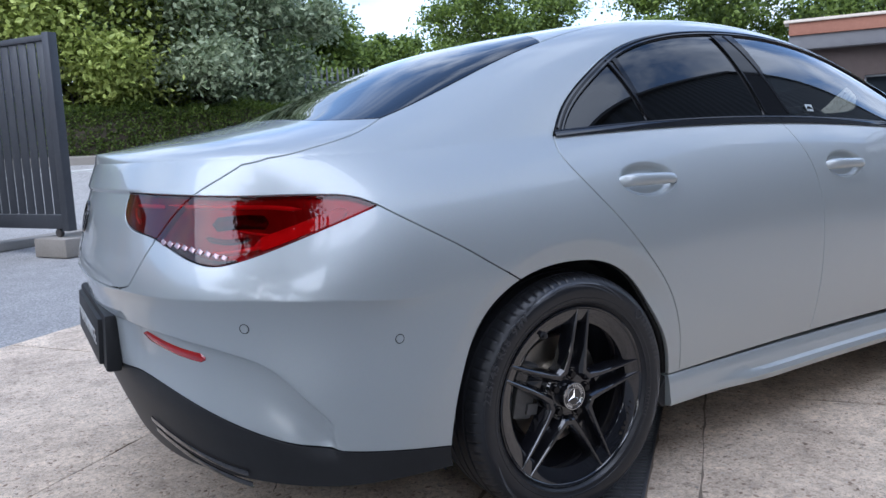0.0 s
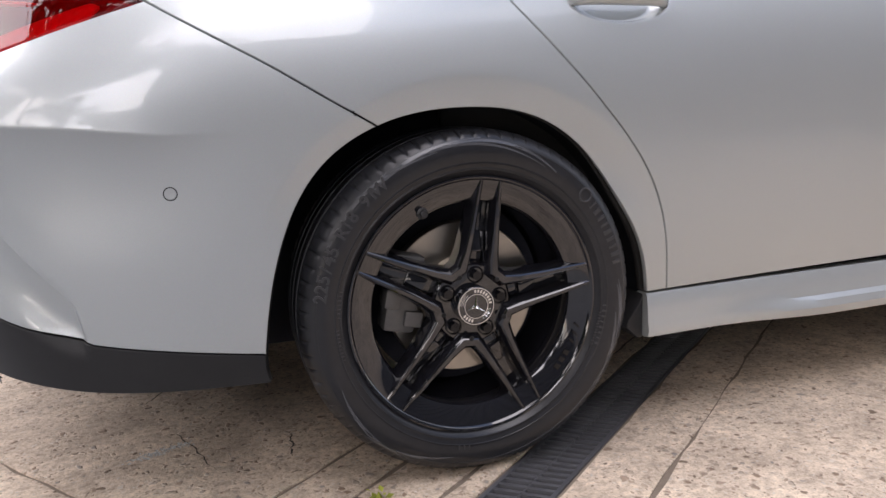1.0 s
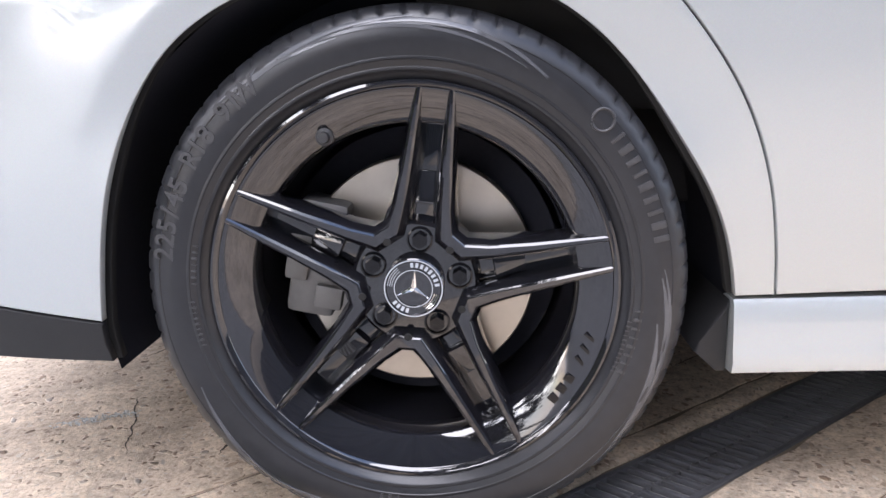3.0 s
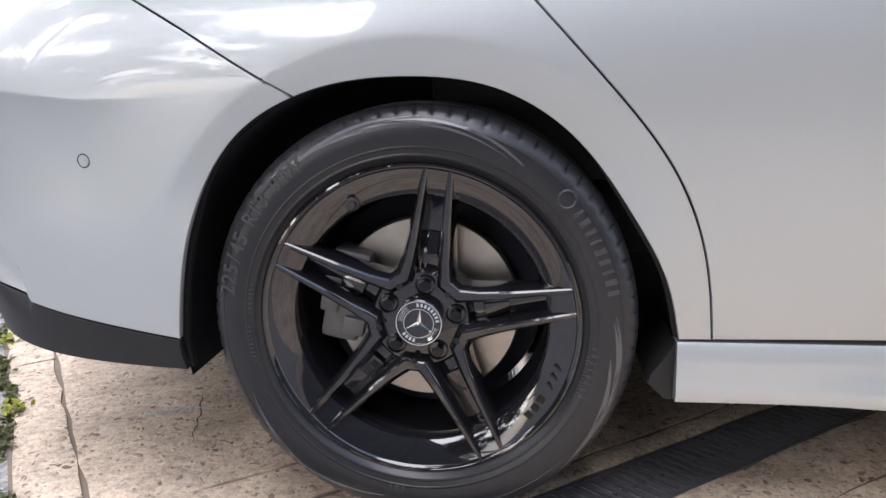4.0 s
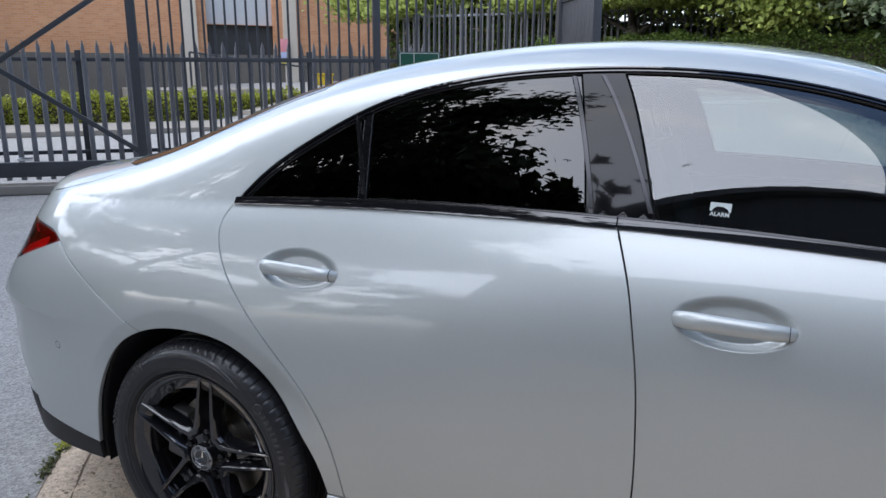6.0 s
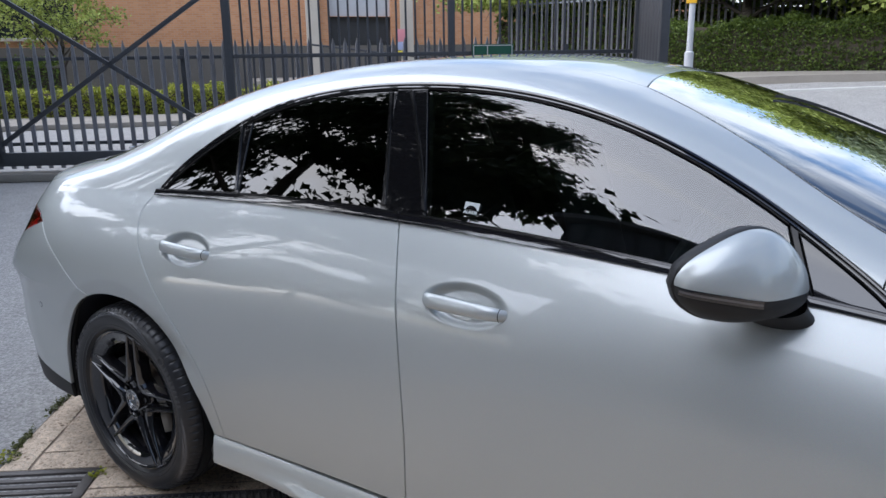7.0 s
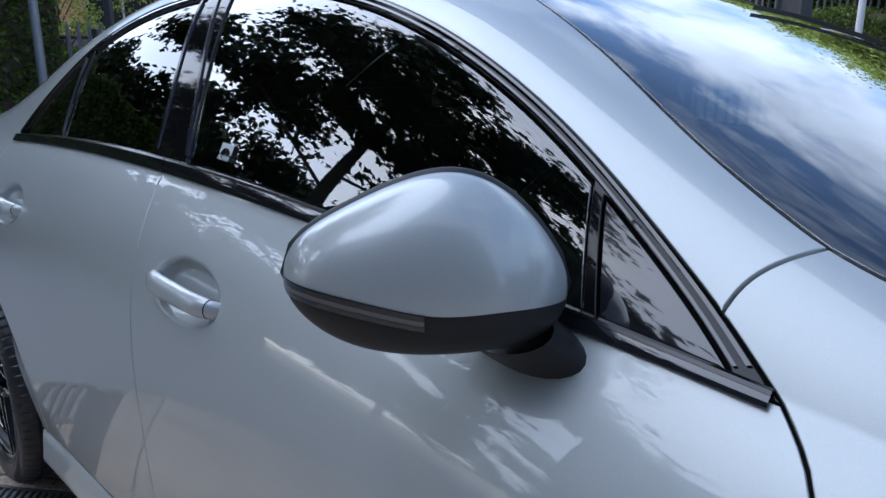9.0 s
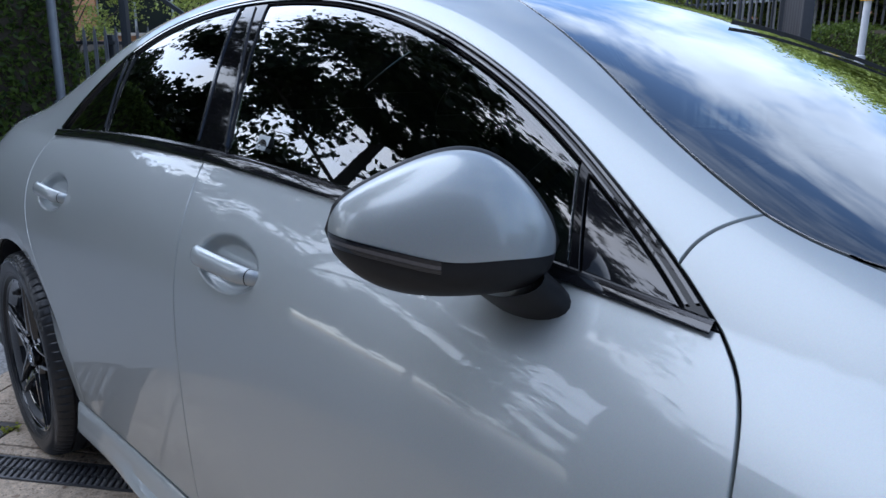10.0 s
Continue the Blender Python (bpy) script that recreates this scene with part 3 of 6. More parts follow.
def thing(name, at=(0, 0, 0), turn=0, **tags):
    ob = tagged(new(name), **tags)
    ob.matrix_basis = pose(*at, 0, 0, turn)
    return ob


def box(bm, size, at=(0, 0, 0), turn=(0, 0, 0), bevel=0.0, m=None):
    mat = (m or Matrix()) @ pose(*at, *turn) @ Matrix.Diagonal((*size, 1))
    g = bmesh.ops.create_cube(bm, size=1, matrix=mat)
    if bevel:
        es = list({e for v in g["verts"] for e in v.link_edges})
        bmesh.ops.bevel(bm, geom=es, offset=bevel, segments=2, profile=0.6, affect="EDGES")
    return bm


def lathe(bm, profile, steps=64, axis="y", wobble=None, closed=False):
    """Turns a profile of (along, radius) pairs about an axis; along runs towards -y (outwards)."""
    rings = []
    for k in range(steps):
        a = 2 * math.pi * k / steps
        ring = []
        for i, (o, r) in enumerate(profile):
            if wobble:
                r = r + wobble(k, i)
            if axis == "y":
                co = (r * math.cos(a), -o, r * math.sin(a))
            else:
                co = (r * math.cos(a), r * math.sin(a), o)
            ring.append(bm.verts.new(co))
        rings.append(ring)
    n = len(profile)
    for k in range(steps):
        a, b = rings[k], rings[(k + 1) % steps]
        for i in range(n if closed else n - 1):
            j = (i + 1) % n
            bm.faces.new((a[i], a[j], b[j], b[i]))
    return bm


def tube(bm, points, radius, sides=8, flat=1.0, caps=True):
    """A round bar along points; radius may be one number or one for each point."""
    pts = [Vector(p) for p in points]
    rr = [radius] * len(pts) if isinstance(radius, (int, float)) else list(radius)
    rings = []
    for i, p in enumerate(pts):
        d = (pts[min(i + 1, len(pts) - 1)] - pts[max(i - 1, 0)]).normalized()
        side = d.cross(Vector((0, 0, 1)))
        side = side.normalized() if side.length > 0.05 else Vector((1, 0, 0))
        up = side.cross(d).normalized()
        rings.append([bm.verts.new(p + side * (math.cos(a) * rr[i] * flat) + up * (math.sin(a) * rr[i])) for a in [2 * math.pi * k / sides for k in range(sides)]])
    for a, b in zip(rings, rings[1:]):
        for k in range(sides):
            bm.faces.new((a[k], a[(k + 1) % sides], b[(k + 1) % sides], b[k]))
    if caps:
        bm.faces.new(rings[0])
        bm.faces.new(rings[-1][::-1])
    return bm


def prism(bm, outline, lo_z, hi_z, m=None, bevel=0.0):
    """An upright block over a flat outline."""
    m = m or Matrix()
    a = [bm.verts.new(m @ Vector((x, y, lo_z))) for x, y in outline]
    b = [bm.verts.new(m @ Vector((x, y, hi_z))) for x, y in outline]
    top = bm.faces.new(b)
    bm.faces.new(a[::-1])
    n = len(a)
    for i in range(n):
        bm.faces.new((a[i], a[(i + 1) % n], b[(i + 1) % n], b[i]))
    if bevel:
        bmesh.ops.bevel(bm, geom=list(top.edges), offset=bevel, segments=2, profile=0.6, affect="EDGES")
    return bm


def sheet(bm, grid, wrap=False):
    """Faces over a grid of places."""
    vs = [[bm.verts.new(p) for p in row] for row in grid]
    for a, b in zip(vs, vs[1:]):
        n = len(a)
        for i in range(n if wrap else n - 1):
            bm.faces.new((a[i], a[(i + 1) % n], b[(i + 1) % n], b[i]))
    return vs


def lettering(name, text, size, m, mat, parent, depth=0.0008, bold=0.0):
    cu = bpy.data.curves.new(name, "FONT")
    cu.body, cu.size, cu.align_x, cu.align_y, cu.extrude = text, size, "CENTER", "CENTER", depth
    cu.offset = bold
    tmp = bpy.data.objects.new(name, cu)
    me = bpy.data.meshes.new_from_object(tmp)
    bpy.data.objects.remove(tmp)
    me.name = name
    me.transform(m)
    return link(name, me, mat, parent)
# ---- the car ----
car = thing("car", label="silver metallic four-door coupe saloon parked on concrete slabs", category="car")
for side in (1, -1):
    for name, mat, label in (("quarter", PAINT, "silver rear quarter panel with roof rail"), ("rear_door", PAINT, "silver rear door"), ("front_door", PAINT, "silver front door"), ("front_wing", PAINT, "silver front wing"),
                             ("window_trim", BLACK_TRIM, "gloss black window surround"), ("quarter_window", PRIVACY, "dark tinted quarter window"), ("rear_door_window", PRIVACY, "dark tinted rear door window"),
                             ("front_door_window", TINTED, "front door window"), ("mirror_sail", BLACK_GLOSS, "gloss black triangle at the mirror")):
        link({"quarter": "rear_quarter_panel"}.get(name, name), panel_mesh(name, mat, side, offset=-0.004 if "window" in name and name != "window_trim" else 0.0), mat, car, label)
for name, mat, label in (("rear_bumper", PAINT, "silver rear bumper"), ("front_bumper", PAINT, "silver front bumper"), ("boot_lid", PAINT, "silver boot lid with a raised lip"), ("rear_skirt", PLASTIC, "black lower bumper skirt"),
                         ("roof", PAINT, "silver roof skin"), ("bonnet", PAINT, "silver bonnet"), ("windscreen", SCREEN, "windscreen glass"), ("rear_window", REAR_PANE, "dark rear window"), ("grille", BLACK_GLOSS, "black front grille")):
    link(name, panel_mesh(name, mat, both=True), mat, car, label)
# black backing added behind the panels to block light in the seams
solid = np.isin(BODY_PANEL, ["quarter", "rear_door", "front_door", "front_wing", "window_trim", "rear_bumper", "front_bumper", "boot_lid", "rear_skirt", "roof", "bonnet", "outer_tail_lamp", "inner_tail_lamp", "headlamp"])
link("inner_shell", panel_mesh("inner_shell", SHELL, both=True, offset=-0.018, keep=solid, gap=-0.004), SHELL, car)


GRID_S, GRID_V = np.arange(S_MIN + 0.01, 2.6, 0.006), np.arange(0.02, 1.99, 0.006)
GRID_P = surf(GRID_S[:, None], GRID_V[None])
GRID_N = np.cross(np.gradient(GRID_P, axis=0), np.gradient(GRID_P, axis=1))
GRID_N /= np.maximum(np.linalg.norm(GRID_N, axis=-1, keepdims=True), 1e-12)


def on_body(s, v, out=0.0):
    """A place on the body and the way outwards from it."""
    a = min(max((s - GRID_S[0]) / 0.006, 0), len(GRID_S) - 1.001)
    b = min(max((v - GRID_V[0]) / 0.006, 0), len(GRID_V) - 1.001)
    i, j = int(a), int(b)
    a, b = a - i, b - j
    p, n = ((g[i, j] * (1 - a) + g[i + 1, j] * a) * (1 - b) + (g[i, j + 1] * (1 - a) + g[i + 1, j + 1] * a) * b for g in (GRID_P, GRID_N))
    n = n / np.linalg.norm(n)
    return Vector(p + n * out), Vector(n)


def stuck(s, v, out=0.0):
    """A frame on the body: x along the car's side, y up the side, z outwards."""
    p, n = on_body(s, v, out)
    t = (on_body(s + 0.01, v)[0] - on_body(s - 0.01, v)[0]).normalized()
    u = n.cross(t).normalized()
    t = u.cross(n)
    return Matrix(((t.x, u.x, n.x, p.x), (t.y, u.y, n.y, p.y), (t.z, u.z, n.z, p.z), (0, 0, 0, 1)))


MIRRORED = Matrix.Diagonal((1, -1, 1, 1))


def sided(bm, side):
    if side < 0:
        bmesh.ops.transform(bm, matrix=MIRRORED, verts=bm.verts)
        bmesh.ops.reverse_faces(bm, faces=bm.faces)
    return bm


# tail lamps: red lens over a dark tray with lit-looking bars and clear teeth
LENS = bpy.data.materials.new("red_lens")
LENS.use_nodes = True
lt = LENS.node_tree
lt.nodes.remove(lt.nodes["Principled BSDF"])
l_clear, l_shine, l_mix, l_fres = (lt.nodes.new(k) for k in ("ShaderNodeBsdfTransparent", "ShaderNodeBsdfGlossy", "ShaderNodeMixShader", "ShaderNodeFresnel"))
l_clear.inputs[0].default_value = (0.80, 0.055, 0.075, 1)
l_shine.inputs["Roughness"].default_value = 0.01
l_fres.inputs[0].default_value = 1.5
l_gain = lt.nodes.new("ShaderNodeMath")
l_gain.operation, l_gain.use_clamp = "MULTIPLY", True
l_gain.inputs[1].default_value = 1.2
for a, b in ((l_fres.outputs[0], l_gain.inputs[0]), (l_gain.outputs[0], l_mix.inputs[0]), (l_clear.outputs[0], l_mix.inputs[1]), (l_shine.outputs[0], l_mix.inputs[2]), (l_mix.outputs[0], lt.nodes["Material Output"].inputs[0])):
    lt.links.new(a, b)
RED_GUIDE = material("red_light_guide", (1.0, 0.62, 0.62), 0.25, 0.0, 0.6)
TRAY = speckled("dark_red_lamp_tray", (0.18, 0.06, 0.07), (0.40, 0.15, 0.16), 11, 0.22, 0.0, 0.001, 0.3)
CLEAR_TEETH = material("clear_prisms", (0.34, 0.22, 0.23), 0.18, 0.6, 0.8)
# bright red patch added low in the lamp to brighten its outer end
RED_REAR = speckled("bright_red_patch", (0.90, 0.34, 0.34), (1.0, 0.52, 0.52), 60, 0.3)
DEEP = material("lamp_black", (0.010, 0.006, 0.007), 0.25)


def body_strip(bm, keys, width, out, rise=0.004, n=26):
    """A thin raised bar that follows the body along a smooth line."""
    line = curve(keys, 0.02)
    line = np.stack([np.interp(np.linspace(0, 1, n), np.linspace(0, 1, len(line)), line[:, k]) for k in (0, 1)], -1)
    w = np.atleast_1d(width) * np.ones(n)
    taper = np.minimum(1, np.minimum(np.arange(n), np.arange(n)[::-1]) / 2.0 + 0.15)
    rows = []
    for (s, v), wi in zip(line, w * taper):
        rows.append([on_body(s, v - wi / 2 / V_SCALE, out)[0], on_body(s, v - wi / 4 / V_SCALE, out + rise)[0], on_body(s, v + wi / 4 / V_SCALE, out + rise)[0], on_body(s, v + wi / 2 / V_SCALE, out)[0]])
    sheet(bm, rows)
    return bm


for side in (1, -1):
    outer = link("outer_tail_lamp", panel_mesh("outer_tail_lamp", LENS, side), LENS, car, "red tail lamp lens on the wing")
    inner = link("inner_tail_lamp", panel_mesh("inner_tail_lamp", LENS, side), LENS, car, "red tail lamp lens on the boot lid")
    link("lamp_tray", panel_mesh("outer_tail_lamp", TRAY, side, offset=-0.013, lip=0.004), TRAY, outer)
    link("lamp_tray", panel_mesh("inner_tail_lamp", TRAY, side, offset=-0.013, lip=0.004), TRAY, inner)
    for keys, w, owner, mat in (([lo(-1.10, 0.892), lo(-0.95, 0.889), lo(-0.80, 0.886), lo(-0.735, 0.880)], 0.010, outer, RED_GUIDE), ([lo(-1.215, 0.890), lo(-1.16, 0.890), lo(-1.11, 0.889)], 0.011, inner, RED_GUIDE),
                                ([lo(-1.085, 0.812), lo(-0.99, 0.793), lo(-0.91, 0.795), lo(-0.81, 0.812)], 0.009, outer, RED_GUIDE), ([lo(-0.86, 0.806), lo(-0.77, 0.830), lo(-0.67, 0.858), lo(-0.62, 0.872)], 0.028, outer, RED_REAR), ([lo(-0.90, 0.838), lo(-0.83, 0.829), lo(-0.76, 0.826)], 0.005, outer, RED_GUIDE),
                                ([lo(-0.965, 0.850), lo(-0.89, 0.857), lo(-0.82, 0.854)], [0.010] + [0.030] * 25, outer, DEEP), ([lo(-0.985, 0.822), lo(-0.93, 0.815), lo(-0.87, 0.822)], 0.012, outer, DEEP), ([lo(-1.095, 0.800), lo(-1.02, 0.780), lo(-0.955, 0.766), lo(-0.90, 0.772)], 0.020, outer, DEEP), ([lo(-1.222, 0.882), lo(-1.215, 0.862), lo(-1.195, 0.848)], 0.010, inner, RED_GUIDE)):
        bm = bmesh.new()
        body_strip(bm, keys, w, -0.0115)
        part("lamp_recess" if mat is DEEP else "light_guide", sided(bm, side), mat, owner)
    for k in range(9):
        f = k / 8
        s = -1.100 + 0.165 * f
        z = 0.808 - 0.030 * f + 0.0015 * math.sin(3 * f)
        m = stuck(s, lo(s, z)[1], 0.0004)
        bm = box(bmesh.new(), (0.0175, 0.0125 - 0.002 * f, 0.0020), turn=(0, 0, -28), bevel=0.0015, m=m)
        part("prism", sided(bm, side), CLEAR_TEETH, outer)
    lamp = link("headlamp", panel_mesh("headlamp", SCREEN, side), SCREEN, car, "clear headlamp lens")
    link("lamp_tray", panel_mesh("headlamp", BLACK_GLOSS, side, offset=-0.014, lip=0.004), BLACK_GLOSS, lamp)

# door handles
for side in (1, -1):
    for hx, hz in HANDLES:
        v0 = lo(hx, hz)[1]
        rows = []
        for k in range(25):
            f = k / 24
            s = hx - 0.116 + 0.232 * f
            e = abs(2 * f - 1)
            bow = (1 - e ** 5) * (1 - 0.10 * f)
            z = hz - 0.004 - 0.004 * f
            half_h, half_t = (0.0070 + 0.0105 * math.sqrt(max(0.0, 1 - e ** 6))) * (1 - 0.16 * f), 0.0070 + 0.0060 * math.sqrt(max(0.0, 1 - e ** 6))
            lift = 0.0330 * bow - 0.004
            base_p = Vector(plan(np.array([s]), np.array([z]))[0])
            n = Vector((0, -1, 0.28)).normalized()
            up = Vector((0, 0.28, 1)).normalized()
            rows.append([base_p + n * (lift - 0.010 + half_t * math.cos(a)) + up * (half_h * math.sin(a) * (1.0 if math.sin(a) > 0 else 1.15)) for a in [2 * math.pi * j / 14 for j in range(14)]])
        bm = bmesh.new()
        vs = sheet(bm, rows, wrap=True)
        bm.faces.new(vs[0][::-1])
        bm.faces.new(vs[-1])
        grab = part("door_handle", sided(bm, side), PAINT, car, "silver grab handle in a dished recess", smooth=60)
        for k, grow in ((22, 1.04),):
            a, b = rows[k], rows[k + 1]
            mid_a = sum(a, Vector()) / len(a)
            ring_a = [mid_a + (p - mid_a) * grow for p in a]
            bm = bmesh.new()
            sheet(bm, [ring_a, [p.lerp(q, 0.14) for p, q in zip(ring_a, [mid_a + (c - mid_a) * grow for c in b])]], wrap=True)
            part("handle_gap", sided(bm, side), SHELL, grab, "dark gap before the handle's end cap")

# belt trims: a bright line under the side windows
for side in (1, -1):
    for s0, s1 in ((0.06, 1.0545), (1.0575, 2.146)):
        rows = []
        for s in np.linspace(s0, s1, 40):
            p0, n = on_body(s, 0.994, 0.0)
            p1 = on_body(s, 1.0, 0.0)[0]
            p2 = on_body(s, 1.0 + 0.010 / V_SCALE, 0.0)[0]
            out = Vector((0, -0.88, 0.47))
            rows.append([p0 + out * 0.001, p0 + out * 0.0055, p1 + out * 0.0075, p2 + out * 0.006, p2 + out * -0.002])
        bm = bmesh.new()
        sheet(bm, rows)
        trim = part("belt_trim", sided(bm, side), BLACK_GLOSS, car, "gloss black moulding under the windows")
        bm = bmesh.new()
        sheet(bm, [[r[3] + Vector((0, -0.0006, -0.0042)), r[3] + Vector((0, -0.0032, -0.0020)), r[3] + Vector((0, -0.0006, 0.0010)), r[3] + Vector((0, 0.004, 0.0012))] for r in rows])
        part("bright_line", sided(bm, side), DARK_CHROME, trim, "dark metal line along the moulding")
    for s_top, s_low, w_top in ((0.364, 0.437, 0.222), (0.908, 0.985 + 0.012, 0.300), (0.985 - 0.012, 1.128 - 0.008, 0.305)):
        rows = []
        for f in np.linspace(0, 1, 14):
            s, w = s_low + (s_top - s_low) * f, 0.022 + (w_top - 0.022) * f
            rows.append([on_body(s - 0.0065, 1 + w, -0.003)[0], on_body(s - 0.0045, 1 + w, 0.003)[0], on_body(s + 0.0045, 1 + w, 0.003)[0], on_body(s + 0.0065, 1 + w, -0.003)[0]])
        bm = bmesh.new()
        sheet(bm, rows)
        part("window_post", sided(bm, side), DARK_CHROME, car, "dark window divider")

# roof ditch beading along the upper window line
for side in (1, -1):
    for d, w in ((0.004, 0.005), (0.017, 0.004)):
        line = inset(DLO_TOP, d)[2:-2]
        rows = []
        for (s, v), (s2, v2) in zip(line[::2], inset(DLO_TOP, d + w)[2:-2][::2]):
            a, b = on_body(s, v, 0.0)[0], on_body(s2, v2, 0.0)[0]
            n = on_body((s + s2) / 2, (v + v2) / 2)[1]
            rows.append([a - n * 0.001, a + n * 0.004, b + n * 0.004, b - n * 0.001])
        bm = bmesh.new()
        sheet(bm, rows)
        part("window_beading", sided(bm, side), BLACK_GLOSS, car)

# side skirts
for side in (1, -1):
    rows = []
    for x in np.linspace(0.3865, 2.352, 60):
        y0 = float(section_y(np.array(x), np.array(0.306)))
        lipf = float(ease(x, 0.50, 0.95) * (1 - ease(x, 2.0, 2.3)))
        z_low = 0.212 - 0.010 * lipf
        rows.append([(x, -(y0 - 0.03), 0.3035), (x, -(y0 - 0.002), 0.3035), (x, -(y0 + 0.002), 0.298), (x, -(y0 + 0.006), 0.272 - 0.004 * lipf), (x, -(y0 + 0.008 + 0.002 * lipf), 0.250 - 0.004 * lipf), (x, -(y0 + 0.009 + 0.014 * lipf), 0.240 - 0.002 * lipf),
                     (x, -(y0 + 0.012 + 0.017 * lipf), 0.226 - 0.004 * lipf), (x, -(y0 + 0.009 + 0.012 * lipf), z_low), (x, -(y0 - 0.05), z_low - 0.008), (x, -(y0 - 0.25), z_low - 0.006)])
    bm = bmesh.new()
    vs = sheet(bm, rows)
    bm.faces.new(vs[0])
    bm.faces.new(vs[-1][::-1])
    part("side_skirt", sided(bm, side), PAINT, car, "silver sill skirt", smooth=35)
    bm = prism(bmesh.new(), [(0.3855, 0.300), (0.3855, 0.206), (0.374, 0.206), (0.346, 0.232), (0.352, 0.246)], 0.66, 0.853, m=pose(0, 0, 0, 90), bevel=0.004)
    part("arch_flap", sided(bm, side), PLASTIC, car, "black flap behind the wheel arch")

# wheel arch liners, floor pan and flaps
for side in (1, -1):
    for cx in (0.0, 2.729):
        bm = bmesh.new()
        rows = []
        for a in np.linspace(-0.30, math.pi + 0.26, 44):
            x, z = cx + 0.400 * math.cos(a), 0.318 + 0.392 * math.sin(a)
            edge = float(section_y(np.array(x), np.array(max(z, 0.29)))) - 0.030
            rows.append([(x, -edge, max(z, 0.2)), (x, -edge + 0.03, max(z, 0.2)), (x, -0.60, max(z, 0.2))])
        vs = sheet(bm, rows)
        bm.faces.new([r[-1] for r in vs])
        part("arch_liner", sided(bm, side), LINER, car, "black felt wheel arch liner")
bm = bmesh.new()
box(bm, (1.95, 1.66, 0.05), (1.36, 0, 0.225), bevel=0.01)
box(bm, (0.60, 1.20, 0.05), (0.05, 0, 0.24), bevel=0.01)
box(bm, (0.46, 1.15, 0.04), (-0.62, 0, 0.285), bevel=0.01)
box(bm, (0.85, 1.20, 0.05), (2.75, 0, 0.22), bevel=0.01)
part("floor_pan", bm, LINER, car, "black underbody tray")

# rear bumper fittings
SILVER_TEXT = material("pale_lettering", (0.62, 0.62, 0.60), 0.4)
bm = bmesh.new()
box(bm, (0.030, 0.53, 0.120), (-1.056, 0, 0.530), turn=(0, 3, 0), bevel=0.003)
plate = part("number_plate", bm, PLASTIC, car, "black show plate with pale lettering")
lettering("plate_lettering", "PERFORMANCE", 0.062, pose(-1.0722, 0, 0.531, 90, 0, -90) @ pose(0, 0, 0, 3), SILVER_TEXT, plate)
bm = box(bmesh.new(), (0.04, 0.62, 0.150), (-1.040, 0, 0.530), turn=(0, 3, 0), bevel=0.01)
part("plate_recess", bm, PLASTIC, car, "black plate recess")
for side in (1, -1):
    bm = bmesh.new()
    body_strip(bm, [lo(-1.272, 0.573), lo(-1.20, 0.560), lo(-1.12, 0.550), lo(-1.060, 0.547)], 0.022, 0.0005, 0.0025)
    part("rear_reflector", sided(bm, side), material("red_reflector", (0.42, 0.015, 0.02), 0.15, 0.0, 0.8), car, "red reflector strip")
    for s, z in ((-0.920, 0.631), (-0.526, 0.576)):
        m = stuck(s, lo(s, z)[1], 0.0)
        bm = lathe(bmesh.new(), [(0.0004, 0.0), (0.0010, 0.0085), (-0.001, 0.0095)], 28, "z")
        bmesh.ops.transform(bm, matrix=m, verts=bm.verts)
        sensor = part("parking_sensor", sided(bm, side), PAINT, car, "small round parking sensor")
        bm = lathe(bmesh.new(), [(0.0003, 0.0096), (0.0008, 0.0102), (0.0003, 0.0112)], 28, "z")
        bmesh.ops.transform(bm, matrix=m, verts=bm.verts)
        part("sensor_gap", sided(bm, side), SHELL, sensor)
    bm = bmesh.new()
    for k, (z, t) in enumerate(((0.322, 0.010), (0.292, 0.010))):
        rows = []
        for f in np.linspace(0, 1, 16):
            s = -1.30 + 0.30 * f
            p, n = on_body(s, lo(s, z + 0.03 * (1 - f) ** 2 - 0.03 * f)[1], 0.003)
            rows.append([p, p + n * 0.003, p + n * 0.002 + Vector((0, 0, -t)), p + Vector((0, 0, -t - 0.004))])
        sheet(bm, rows)
    part("exhaust_trim", sided(bm, side), BLACK_GLOSS, car, "gloss black exhaust surround bars")
bm = bmesh.new()
m = pose(float(tail_x(0.842)) + 0.006, 0, 0.842, 0, -76, 0)
bmesh.ops.transform(lathe(bm, [(0.000, 0.046), (0.005, 0.045), (0.005, 0.039), (0.000, 0.038)], 48, "z"), matrix=m, verts=bm.verts)
badge = part("badge", bm, DARK_CHROME, car, "round chrome badge on the boot lid")
bm = bmesh.new()
for a in (90, 210, 330):
    prism(bm, [(0, 0.006), (0.039, 0.0), (0, -0.006)], 0.0, 0.005, m=m @ pose(0, 0, 0, 0, 0, a + 90))
part("badge_arm", bm, DARK_CHROME, badge)

# mirror: a swept egg with a silver cap and black lower half
mir_x, mir_n = Vector((0.687, 0.727, 0)).normalized(), Vector((0.727, -0.687, 0)).normalized()
mir_0 = Vector((1.797, -0.953, 0))


def egg(*c):
    """A rounded outline over the mirror's width, from its tip to its inner end."""
    def z(h):
        f = min(max(h / 0.2505, 0.0), 1.0)
        return 1.050 - 0.009 * f + 0.2505 * math.sqrt(f * (1 - f)) * sum(k * f ** i for i, k in enumerate(c))
    return z


mir_top, mir_low = egg(0.5861, -0.4237, 2.5151, -2.1453), egg(-0.5325, -0.362, 1.3612, -1.1892)
mir_cut = Spline([0.0, 0.03, 0.06, 0.09, 0.118, 0.130, 0.19, 0.2505], [1.052, 1.0495, 1.0455, 1.040, 1.0345, 1.0328, 1.0335, 1.031])


